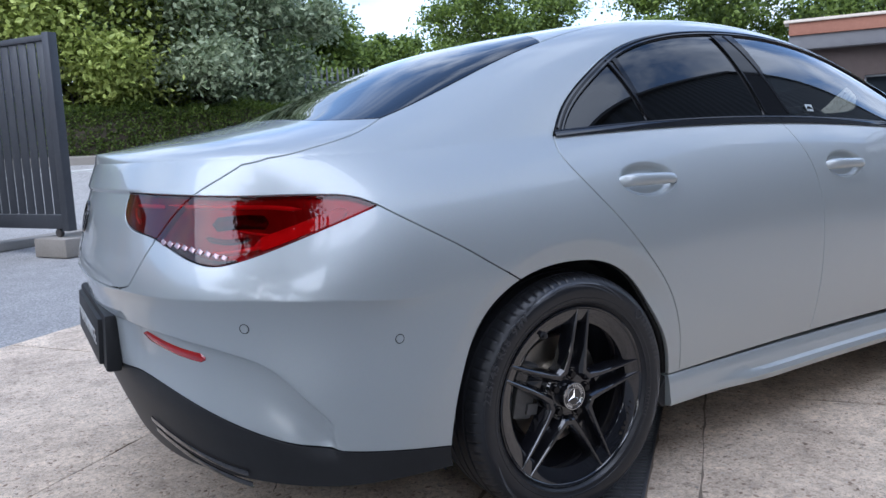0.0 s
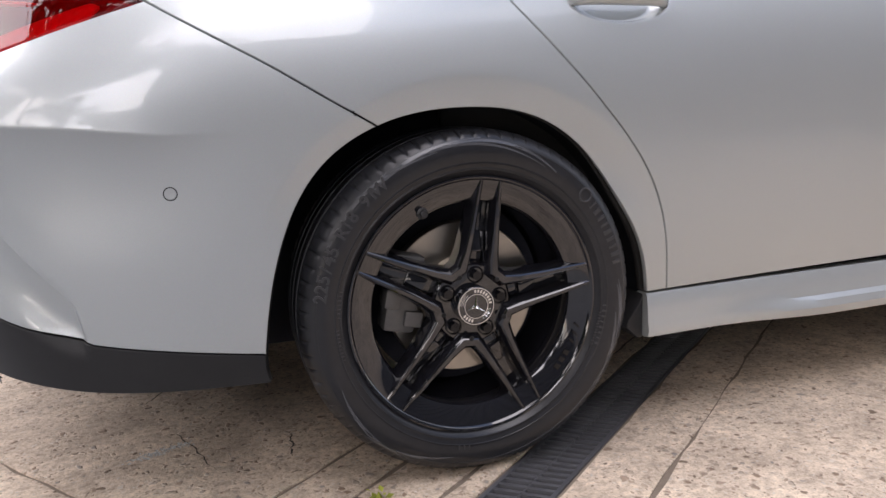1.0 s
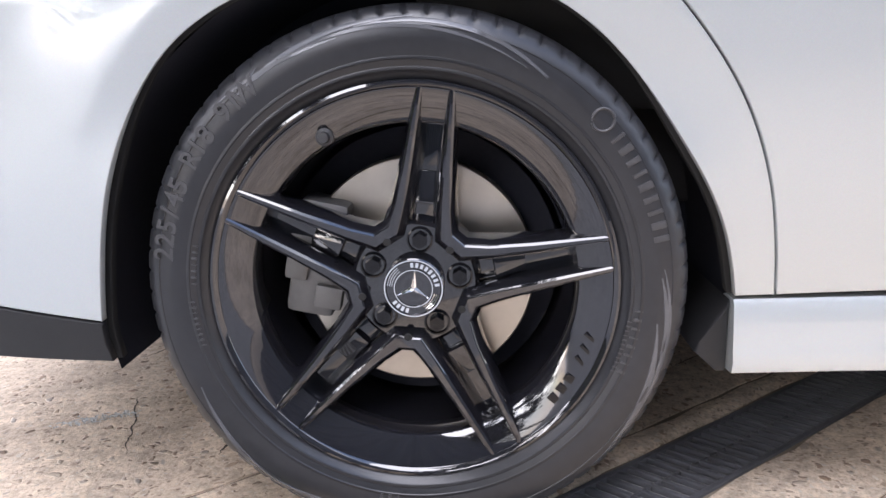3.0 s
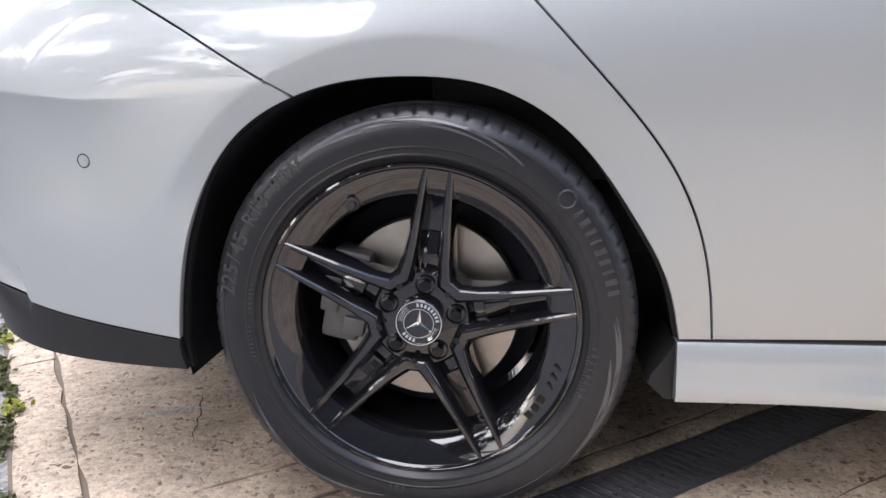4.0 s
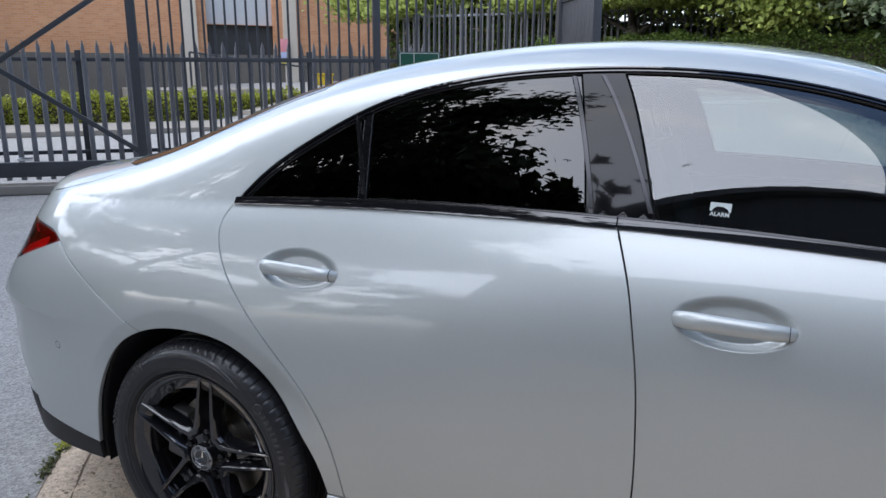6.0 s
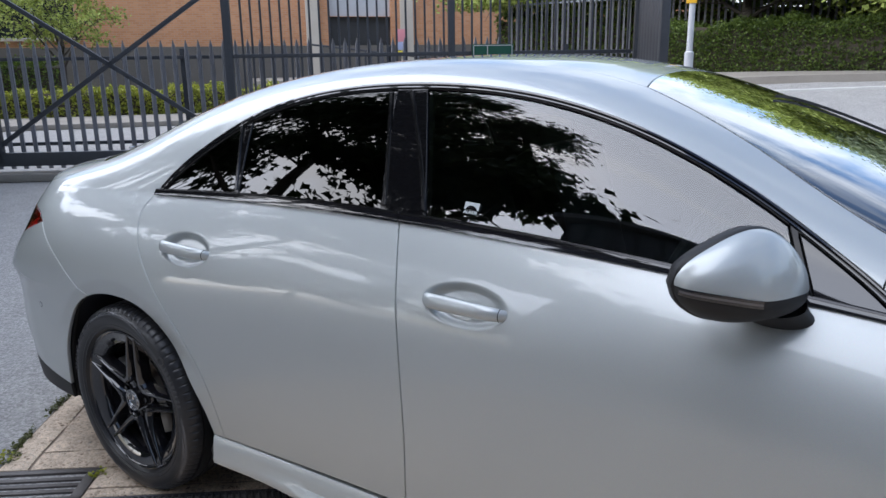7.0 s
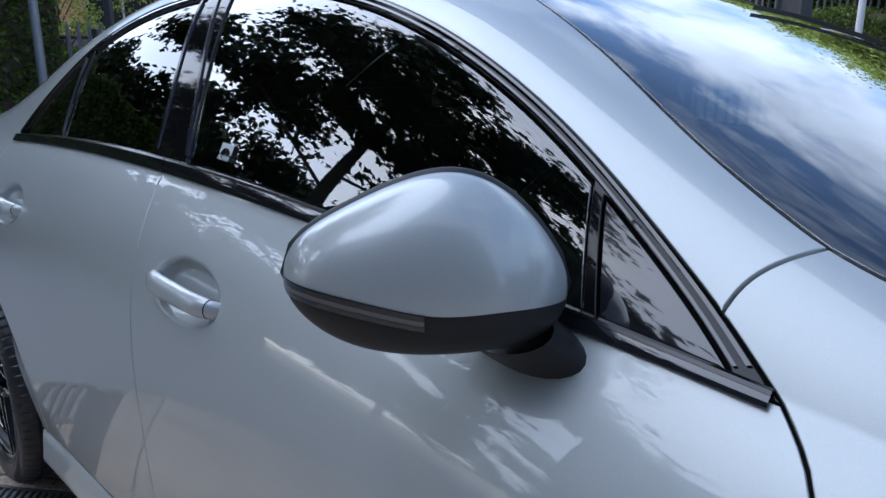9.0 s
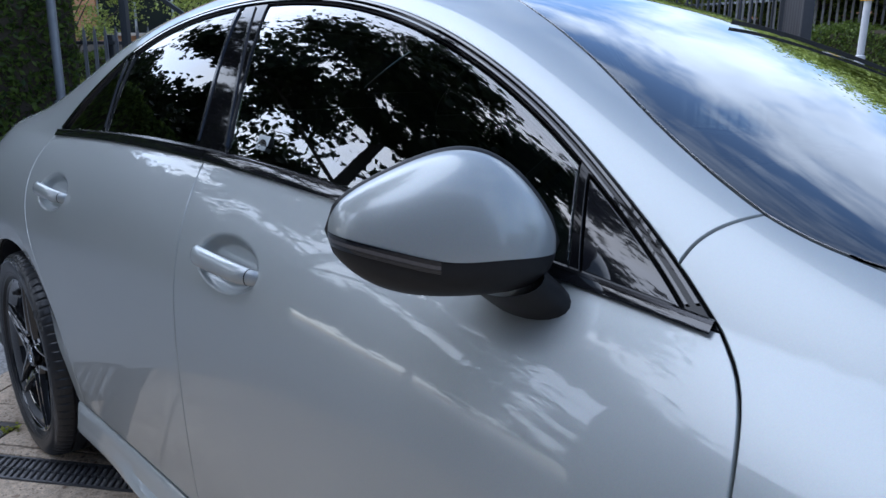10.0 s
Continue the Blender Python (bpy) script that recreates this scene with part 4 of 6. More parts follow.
def mirror_patch(z_low, z_high, out=0.0, nh=64, nq=36, h0=0.0, h1=0.2505):
    rows = []
    for i in range(nh):
        u = 0.5 - 0.5 * math.cos(math.pi * i / (nh - 1))
        h = h0 + (h1 - h0) * u
        zt, zb = float(mir_top(h)), float(mir_low(h))
        a, b = min(max(float(z_low(h)), zb), zt), max(min(float(z_high(h)), zt), zb)
        row = []
        for j in range(nq):
            g = j / (nq - 1)
            z = a + (b - a) * (0.5 - 0.5 * math.cos(math.pi * g))
            zc = min(max(float(mir_cut(h)) - 0.006, zb + 1e-4), zt - 1e-4)
            q = (z - zc) / (zt - zc) if z > zc else (z - zc) / (zc - zb)
            prof = math.sqrt(max(0.0, 1 - abs((h - 0.12525) / 0.12527) ** 2.3))
            bulge = 0.066 * prof * math.sqrt(max(0.0, 1 - min(abs(q), 1.0) ** (2.05 if z > zc else 2.4)))
            row.append(mir_0 + mir_x * h + mir_n * (bulge + out) + Vector((0, 0, z)))
        rows.append(row)
    return rows


for side in (1, -1):
    bm = bmesh.new()
    outline = [(h, float(mir_top(h))) for h in np.linspace(0, 0.2505, 30)] + [(h, float(mir_low(h))) for h in np.linspace(0.2505, 0, 30)][1:-1]
    rows = []
    for back, scale in ((0.002, 1.0), (-0.002, 1.034), (-0.012, 1.032), (-0.030, 0.985), (-0.036, 0.93), (-0.030, 0.92)):
        rows.append([mir_0 + mir_x * (0.125 + (h - 0.125) * scale) + mir_n * back + Vector((0, 0, 1.06 + (z - 1.06) * scale)) for h, z in outline])
    vs = sheet(bm, rows, wrap=True)
    bm.faces.new(vs[-1])
    mirror = part("door_mirror", sided(bm, side), PLASTIC, car, "door mirror with silver cap and black base")
    bm = bmesh.new()
    sheet(bm, mirror_patch(mir_cut, mir_top))
    part("mirror_cap", sided(bm, side), PAINT, mirror, "silver mirror cap", smooth=70)
    bm = bmesh.new()
    sheet(bm, mirror_patch(mir_low, mir_cut, -0.001))
    part("mirror_bowl", sided(bm, side), PLASTIC, mirror, "black lower mirror shell", smooth=70)
    for dz, th, mt in ((0.0, 0.0045, BLACK_GLOSS), (-0.0048, 0.0040, material("smoked_indicator", (0.10, 0.09, 0.09), 0.1, 0.0, 1.0)), (-0.0092, 0.0045, BLACK_GLOSS)):
        bm = bmesh.new()
        sheet(bm, mirror_patch(lambda h, d=dz, t=th: mir_cut(h) + d - t, lambda h, d=dz: mir_cut(h) + d, 0.002, 26, 4, 0.002, 0.126))
        part("indicator_strip", sided(bm, side), mt, mirror)
    bm = bmesh.new()
    rows = []
    for f in np.linspace(0, 1, 8):
        c = Vector((1.925, -0.812, 1.003)).lerp(Vector((1.934, -0.752, 0.954)), f)
        a, b = 0.060 - 0.006 * f + 0.016 * f * f, 0.034 - 0.004 * f
        rows.append([c + Vector((math.cos(t) * a, math.sin(t) * b * 0.8, math.sin(t) * b * 0.55)) for t in [2 * math.pi * k / 24 for k in range(24)]])
    sheet(bm, rows, wrap=True)
    part("mirror_foot", sided(bm, side), PLASTIC, mirror, "black mirror foot")
    bm = bmesh.new()
    pts = [mir_0 + mir_x * (0.125 + (h - 0.125) * 0.915) + mir_n * -0.0315 + Vector((0, 0, 1.06 + (z - 1.06) * 0.915)) for h, z in outline]
    bm.faces.new([bm.verts.new(p) for p in pts])
    part("mirror_glass", sided(bm, side), CHROME, mirror, "mirror glass")

# wipers lie along the foot of the windscreen; one arm shows its hook
bm = bmesh.new()
body_strip(bm, [hi(1.742, 0.985), hi(1.755, 0.93), hi(1.84, 0.80), hi(2.05, 0.60), hi(2.28, 0.42)], 0.007, 0.003, 0.008, 28)
part("wiper", sided(bm, -1), RUBBER, car, "black windscreen wiper")

# cabin, dark behind the glass
for side in (1, -1):
    for x, name in ((1.22, "front_seat"), (0.42, "rear_seat")):
        bm = bmesh.new()
        box(bm, (0.50, 0.50, 0.22), (x + 0.10, 0.38 * side, 0.48), bevel=0.06)
        box(bm, (0.16, 0.48, 0.62), (x - 0.20, 0.38 * side, 0.82), turn=(0, -16, 0), bevel=0.05)
        if name == "front_seat":
            box(bm, (0.10, 0.27, 0.19), (x - 0.33, 0.38 * side, 1.13), turn=(0, -14, 0), bevel=0.04)
        part(name, bm, CLOTH, car, "dark seat inside the cabin")
bm = bmesh.new()
box(bm, (0.50, 1.30, 0.20), (2.02, 0, 0.90), turn=(0, 10, 0), bevel=0.05)
box(bm, (0.10, 0.62, 0.10), (1.80, 0.05, 0.98), bevel=0.02)
part("dashboard", bm, CLOTH, car, "dark dashboard")
bm = bmesh.new()
ring = [(1.66 + 0.07 * math.sin(a), -0.38 + 0.185 * math.cos(a), 0.93 + 0.17 * math.sin(a)) for a in np.linspace(0, 2 * math.pi, 33)]
tube(bm, ring, 0.016, 8, caps=False)
box(bm, (0.05, 0.30, 0.06), (1.67, -0.38, 0.93), bevel=0.015)
part("steering_wheel", bm, CLOTH, car)
bm = bmesh.new()
for side in (1, -1):
    box(bm, (2.3, 0.03, 0.45), (1.15, 0.70 * side, 0.75), bevel=0.01)
box(bm, (0.9, 1.2, 0.02), (-0.25, 0, 1.0), bevel=0.005)
part("cabin_lining", bm, CLOTH, car)

# alarm sticker inside the front door glass
STICKER = material("pale_sticker", (0.55, 0.60, 0.60), 0.5)
m = stuck(1.252, 1 + 0.040, 0.0008)
bm = box(bmesh.new(), (0.040, 0.018, 0.0004), (0, 0.004, 0), m=m)
sticker = part("alarm_sticker", bm, STICKER, car, "small pale alarm sticker on the glass")
lettering("sticker_lettering", "ALARM", 0.0115, m @ pose(0, -0.0115, 0.0012), STICKER, sticker, 0.0004, 0.0003)
bm = prism(bmesh.new(), [(-0.016, -0.005), (0.016, -0.005), (0.014, 0.0), (0.005, 0.005), (-0.007, 0.005), (-0.012, 0.001)], 0.0003, 0.0006, m=m)
part("sticker_drawing", bm, BLACK_GLOSS, sticker)
# ---- wheels ----
RIM = BLACK_GLOSS
SPOKE_0 = 9.8


def spoke_bar(bm, pts, top, foot, heights, depth):
    """A bevelled bar along a bent line in the wheel's plane, with mitred corners."""
    p = [Vector((x, 0, z)) for x, z in pts]
    rows = []
    for i, c in enumerate(p):
        a = (c - p[i - 1]).normalized() if i else None
        b = (p[i + 1] - c).normalized() if i < len(p) - 1 else None
        d = ((a or b) + (b or a)).normalized()
        n = Vector((-d.z, 0, d.x))
        stretch = 1 / max(0.5, n.dot(Vector((-(a or b).z, 0, (a or b).x))))
        o, t, f = heights[i], top[i] * stretch / 2, foot[i] * stretch / 2
        cut = min(0.0030, t * 0.6)
        half = [(f, o - depth), (f * 0.97, o - 0.014), (t, o - cut * 0.8), (t - cut, o)]
        rows.append([c + n * w + Vector((0, -h, 0)) for w, h in half] + [c - n * w + Vector((0, -h, 0)) for w, h in reversed(half)])
    vs = sheet(bm, rows, wrap=True)
    bm.faces.new(vs[0][::-1])
    bm.faces.new(vs[-1])


def polar(r, deg):
    return (r * math.cos(radians(deg)), r * math.sin(radians(deg)))


def build_wheel():
    hub = thing("wheel")
    hub.parent = car
    hub["label"] = "gloss black five-spoke alloy wheel with tyre"
    prof = [(0.080, 0.2335), (0.090, 0.2400), (0.0965, 0.2470), (0.1030, 0.2545), (0.1048, 0.2552), (0.1054, 0.2575), (0.1048, 0.2592), (0.1062, 0.2625), (0.1075, 0.2660), (0.1085, 0.2667), (0.1087, 0.2690), (0.1083, 0.2700), (0.1104, 0.2775), (0.1112, 0.2860),
            (0.1112, 0.2905), (0.1100, 0.2975), (0.1090, 0.3010), (0.1096, 0.3018), (0.1090, 0.3036), (0.1040, 0.3110), (0.0985, 0.3175), (0.0915, 0.3222),
            (0.0840, 0.3250), (0.0770, 0.3268), (0.0640, 0.3285), (0.0625, 0.3210), (0.0555, 0.3210), (0.0540, 0.3290), (0.0250, 0.3299), (0.0235, 0.3220), (0.0155, 0.3220), (0.0140, 0.3300)]
    flank_r, flank_o = [r for o, r in prof[3:21]], [o for o, r in prof[3:21]]
    prof = prof + [(-o, r) for o, r in reversed(prof)]
    grooved = {i for i, (o, r) in enumerate(prof) if abs(o) > 0.066 and r > 0.3165}
    bm = lathe(bmesh.new(), prof, 456, wobble=lambda k, i: -0.0030 if i in grooved and k % 6 == 0 else 0.0)
    tyre = part("tyre", bm, TYRE, hub, "black low-profile tyre", smooth=28)
    def flank(r, a, out=0.0):
        x, z = polar(r, a)
        return Vector((x, -float(np.interp(r, flank_r, flank_o)) - out, z))

    # raised letters and marks on the sidewall
    text, mid = "225/45 R18 91W", 148.5
    for i, ch in enumerate(text):
        a = mid - (i - (len(text) - 1) / 2) * 3.3
        if ch != " ":
            p = flank(0.2950, a)
            lettering("tyre_lettering", ch, 0.0315, pose(p.x, p.y - 0.0002, p.z) @ pose(0, 0, 0, 90, 0, 0) @ pose(0, 0, 0, 0, 0, a - 90), TYRE_MARK, tyre, 0.0011, 0.0006)
    ring = [flank(0.2925 + 0.0125 * math.sin(t), 42 + 2.4 * math.cos(t), 0.0004) for t in np.linspace(0, 2 * math.pi, 25)]
    part("sidewall_mark", tube(bmesh.new(), ring, 0.0019, 6, caps=False), TYRE_MARK, tyre)
    for mid, count, pitch, w, h, r in ((24.5, 9, 3.1, 0.0085, 0.017, 0.2925), (188, 9, 1.5, 0.003, 0.008, 0.266), (172, 7, 1.7, 0.003, 0.007, 0.262), (-14, 8, 2.4, 0.004, 0.010, 0.266), (-16, 12, 1.3, 0.002, 0.005, 0.257), (262, 3, 2.2, 0.004, 0.008, 0.272)):
        for i in range(count):
            a = mid - (i - (count - 1) / 2) * pitch
            p = flank(r, a)
            bm = box(bmesh.new(), (w * (0.55, 1.0, 0.8)[i % 3], 0.0022, h), p, turn=(0, 90 - a, 0), bevel=0.0007)
            part("sidewall_mark", bm, TYRE_MARK, tyre)
    # flat polished bands and fine pale ribs that cross the flank, as on a road tyre; a paler colour holds their sheen
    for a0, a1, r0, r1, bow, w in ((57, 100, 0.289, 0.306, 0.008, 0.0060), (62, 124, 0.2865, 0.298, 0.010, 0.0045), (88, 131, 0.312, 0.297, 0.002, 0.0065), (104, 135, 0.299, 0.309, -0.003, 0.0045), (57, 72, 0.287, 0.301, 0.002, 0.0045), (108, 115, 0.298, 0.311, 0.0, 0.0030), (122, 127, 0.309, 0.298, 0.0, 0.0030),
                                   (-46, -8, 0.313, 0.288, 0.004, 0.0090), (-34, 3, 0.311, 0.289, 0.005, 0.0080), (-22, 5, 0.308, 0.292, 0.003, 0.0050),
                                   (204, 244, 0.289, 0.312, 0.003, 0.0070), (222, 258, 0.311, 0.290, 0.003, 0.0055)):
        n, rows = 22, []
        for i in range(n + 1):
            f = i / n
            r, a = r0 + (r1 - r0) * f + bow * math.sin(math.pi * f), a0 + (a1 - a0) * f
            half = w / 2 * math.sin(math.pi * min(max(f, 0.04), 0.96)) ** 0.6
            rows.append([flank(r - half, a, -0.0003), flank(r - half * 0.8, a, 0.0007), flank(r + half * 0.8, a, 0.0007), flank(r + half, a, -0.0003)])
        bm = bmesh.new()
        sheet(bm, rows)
        part("sidewall_rib", bm, TYRE_SHEEN, tyre, "smooth polished rib on the sidewall, its sheen put into a paler colour")
    rim_prof = [(0.084, 0.2395), (0.0935, 0.2452), (0.0985, 0.2445), (0.0992, 0.2415), (0.0965, 0.2375), (0.0945, 0.2362), (0.0850, 0.2050), (0.0805, 0.1985), (0.0740, 0.1955), (0.050, 0.1935), (-0.060, 0.1900), (-0.085, 0.2050), (-0.098, 0.2440), (-0.085, 0.2395)]
    rim = part("rim", lathe(bmesh.new(), rim_prof, 120), RIM, hub, "gloss black alloy rim", smooth=30)
    bm = lathe(bmesh.new(), [(0.0, 0.080), (0.0640, 0.0790), (0.0700, 0.0740), (0.0705, 0.0370), (0.0780, 0.0365), (0.0785, 0.0)], 80)
    part("hub_face", bm, RIM, rim, smooth=30)
    for k in range(5):
        c = SPOKE_0 + 72 * k
        ca, cb = c, c + 72
        # the arm that runs from one spoke's edge round the window corner to the next spoke

        def edge(angle, r, off):
            u, n = Vector((*polar(1, angle), 0)), Vector((-math.sin(radians(angle)), math.cos(radians(angle)), 0))
            q = u * r + n * off
            return (q.x, q.y)
        pts = [edge(ca, 0.2375, 0.0185), edge(ca, 0.150, 0.0235), edge(ca, 0.098, 0.0275), polar(0.074, c + 26), polar(0.0725, c + 46), edge(cb, 0.098, -0.0275), edge(cb, 0.150, -0.0235), edge(cb, 0.2375, -0.0185)]
        bm = bmesh.new()
        spoke_bar(bm, pts, [0.007, 0.011, 0.014, 0.017, 0.017, 0.014, 0.011, 0.007], [0.014, 0.021, 0.026, 0.030, 0.030, 0.026, 0.021, 0.014], [0.0955, 0.0935, 0.0905, 0.0875, 0.0875, 0.0905, 0.0935, 0.0955], 0.045)
        part("spoke", bm, RIM, rim, smooth=25)
        m = pose(0, 0, 0, 0, -c, 0)
        bm = box(bmesh.new(), (0.150, 0.014, 0.028), (0.150, -0.046, 0), bevel=0.003, m=m)
        box(bm, (0.012, 0.016, 0.022), (0.216, -0.068, 0), bevel=0.002, m=m)
        box(bm, (0.040, 0.012, 0.024), (0.118, -0.056, 0), (0, 0, 12), bevel=0.003, m=m)
        part("spoke_web", bm, RIM, rim, smooth=30)
        bx, bz = polar(0.0560, c)
        bm = lathe(bmesh.new(), [(0.0600, 0.0150), (0.0735, 0.0160), (0.0740, 0.0138), (0.0640, 0.0120)], 24)
        bmesh.ops.create_cone(bm, cap_ends=True, segments=6, radius1=0.0100, radius2=0.0096, depth=0.020, matrix=pose(0, -0.071, 0, 90))
        bmesh.ops.translate(bm, verts=bm.verts, vec=(bx, 0, bz))
        part("wheel_bolt", bm, BLACK_TRIM, hub, "black wheel bolt", smooth=30)
        hx, hz = polar(0.064, c + 36)
        bm = lathe(bmesh.new(), [(0.0884, 0.0), (0.0884, 0.0042), (0.0870, 0.0050)], 16)
        bmesh.ops.translate(bm, verts=bm.verts, vec=(hx, 0, hz))
        part("jack_hole", bm, SHELL, rim)
    vx, vz = polar(0.206, 118)
    bm = lathe(bmesh.new(), [(0.070, 0.0110), (0.0885, 0.0105), (0.0900, 0.0070), (0.0960, 0.0066), (0.0985, 0.0060), (0.0990, 0.0)], 18)
    bmesh.ops.translate(bm, verts=bm.verts, vec=(vx, 0, vz))
    part("valve", bm, RUBBER, hub, "black tyre valve")
    for i in range(3):
        x, z = polar(0.2215, -17 - i * 4.2)
        bm = box(bmesh.new(), (0.004, 0.002, 0.018), (x, -0.0905, z), turn=(0, 90 + 17 + i * 4.2 + 25, 0), bevel=0.0004)
        part("rim_mark", bm, BLACK_TRIM, rim)
    for i in range(3):
        x, z = polar(0.2215, -32 - i * 4.2)
        bm = box(bmesh.new(), (0.010, 0.002, 0.015), (x, -0.0905, z), turn=(0, 90 + 32 + i * 4.2, 0), bevel=0.0004)
        part("rim_mark", bm, BLACK_TRIM, rim)
    # centre cap with a three-armed star
    cap = part("centre_cap", lathe(bmesh.new(), [(0.078, 0.0370), (0.0900, 0.0370), (0.0915, 0.0355), (0.0915, 0.0335), (0.0900, 0.0325), (0.0895, 0.0)], 64), BLACK_GLOSS, hub, "black centre cap with silver ring and star")
    for r0, r1 in ((0.0358, 0.0338), (0.0238, 0.0222)):
        part("cap_ring", lathe(bmesh.new(), [(0.0890, r0), (0.0925, r0 - 0.0003), (0.0925, r1 + 0.0003), (0.0890, r1)], 64), CHROME, cap)
    for a in (84, 204, 324):
        bm = bmesh.new()
        x, z = polar(0.0228, a)
        n = Vector((-math.sin(radians(a)), 0, math.cos(radians(a)))) * 0.0034
        vs = [bm.verts.new(p) for p in (Vector((x, -0.0900, z)), n + Vector((0, -0.0900, 0)), -n + Vector((0, -0.0900, 0)), Vector((0, -0.0932, 0)))]
        for t in ((0, 1, 3), (0, 3, 2), (1, 2, 3)):
            bm.faces.new([vs[i] for i in t])
        part("star_arm", bm, CHROME, cap, smooth=0)
    for mid, n in ((50, 8), (235, 4)):
        for i in range(n):
            a = mid - (i - (n - 1) / 2) * 12
            x, z = polar(0.0288, a)
            bm = box(bmesh.new(), (0.0034, 0.0016, 0.0058), (x, -0.0903, z), turn=(0, 90 - a, 0))
            part("cap_mark", bm, CHROME, cap)
    for mid in (150, 320):
        for r in (0.0262, 0.0288, 0.0314):
            bm = bmesh.new()
            tube(bm, [(*polar(r, mid - 24 + 4 * i),) for i in range(13)] and [(polar(r, mid - 24 + 4 * i)[0], -0.0902, polar(r, mid - 24 + 4 * i)[1]) for i in range(13)], 0.0006, 5)
            part("cap_mark", bm, CHROME, cap)
    brake = part("brake_disc", lathe(bmesh.new(), [(-0.010, 0.060), (0.028, 0.062), (0.031, 0.066), (0.031, 0.080), (0.012, 0.084), (0.012, 0.086), (0.014, 0.148), (0.012, 0.150), (-0.012, 0.150), (-0.014, 0.086)], 90), STEEL, hub, "worn steel brake disc", smooth=30)
    m = pose(0, 0, 0, 0, -168, 0)
    bm = box(bmesh.new(), (0.062, 0.060, 0.150), (0.128, -0.018, 0), bevel=0.010, m=m)
    box(bm, (0.030, 0.050, 0.060), (0.150, -0.030, 0.0), bevel=0.006, m=m)
    box(bm, (0.035, 0.020, 0.030), (0.105, -0.046, 0.045), bevel=0.004, m=m)
    box(bm, (0.035, 0.020, 0.030), (0.105, -0.046, -0.045), bevel=0.004, m=m)
    part("brake_caliper", bm, CAST, hub, "grey cast brake caliper", smooth=40)
    part("backing_plate", lathe(bmesh.new(), [(-0.04, 0.0), (-0.04, 0.185)], 48), LINER, hub)
    return hub


wheel = build_wheel()
wheel.matrix_basis = pose(0, -0.797, 0.3295)
copy_thing(wheel, pose(2.729, -0.797, 0.3295))
copy_thing(wheel, pose(0, 0.797, 0.3295, 0, 0, 180))
copy_thing(wheel, pose(2.729, 0.797, 0.3295, 0, 0, 180))
# ---- ground ----
def ground_z(x, y):
    """The yard is level; the road beyond the gate climbs away from it."""
    return 1.0 * ease(y + 0.3 * x, 7.5, 15.5) + 0.02 * np.maximum(y + 0.3 * x - 15.5, 0)


def asphalt(name, a, b):
    m = speckled(name, a, b, 55, 0.85, 0.5, 0.006)
    stones = m.node_tree.nodes.new("ShaderNodeTexVoronoi")
    stones.inputs["Scale"].default_value = 110
    wire(m, m.node_tree.nodes.new("ShaderNodeTexCoord").outputs["Object"], stones.inputs["Vector"])
    chips = ramp(m, stones.outputs["Color"], [(0.2, (0.7, 0.7, 0.7)), (0.8, (1.5, 1.5, 1.5))])
    old = base(m)["Base Color"].links[0].from_socket
    wire(m, mixed(m, 0.8, old, chips, "MULTIPLY"), base(m)["Base Color"])
    bumped(m, stones.outputs["Distance"], 0.6, 0.006)
    return m


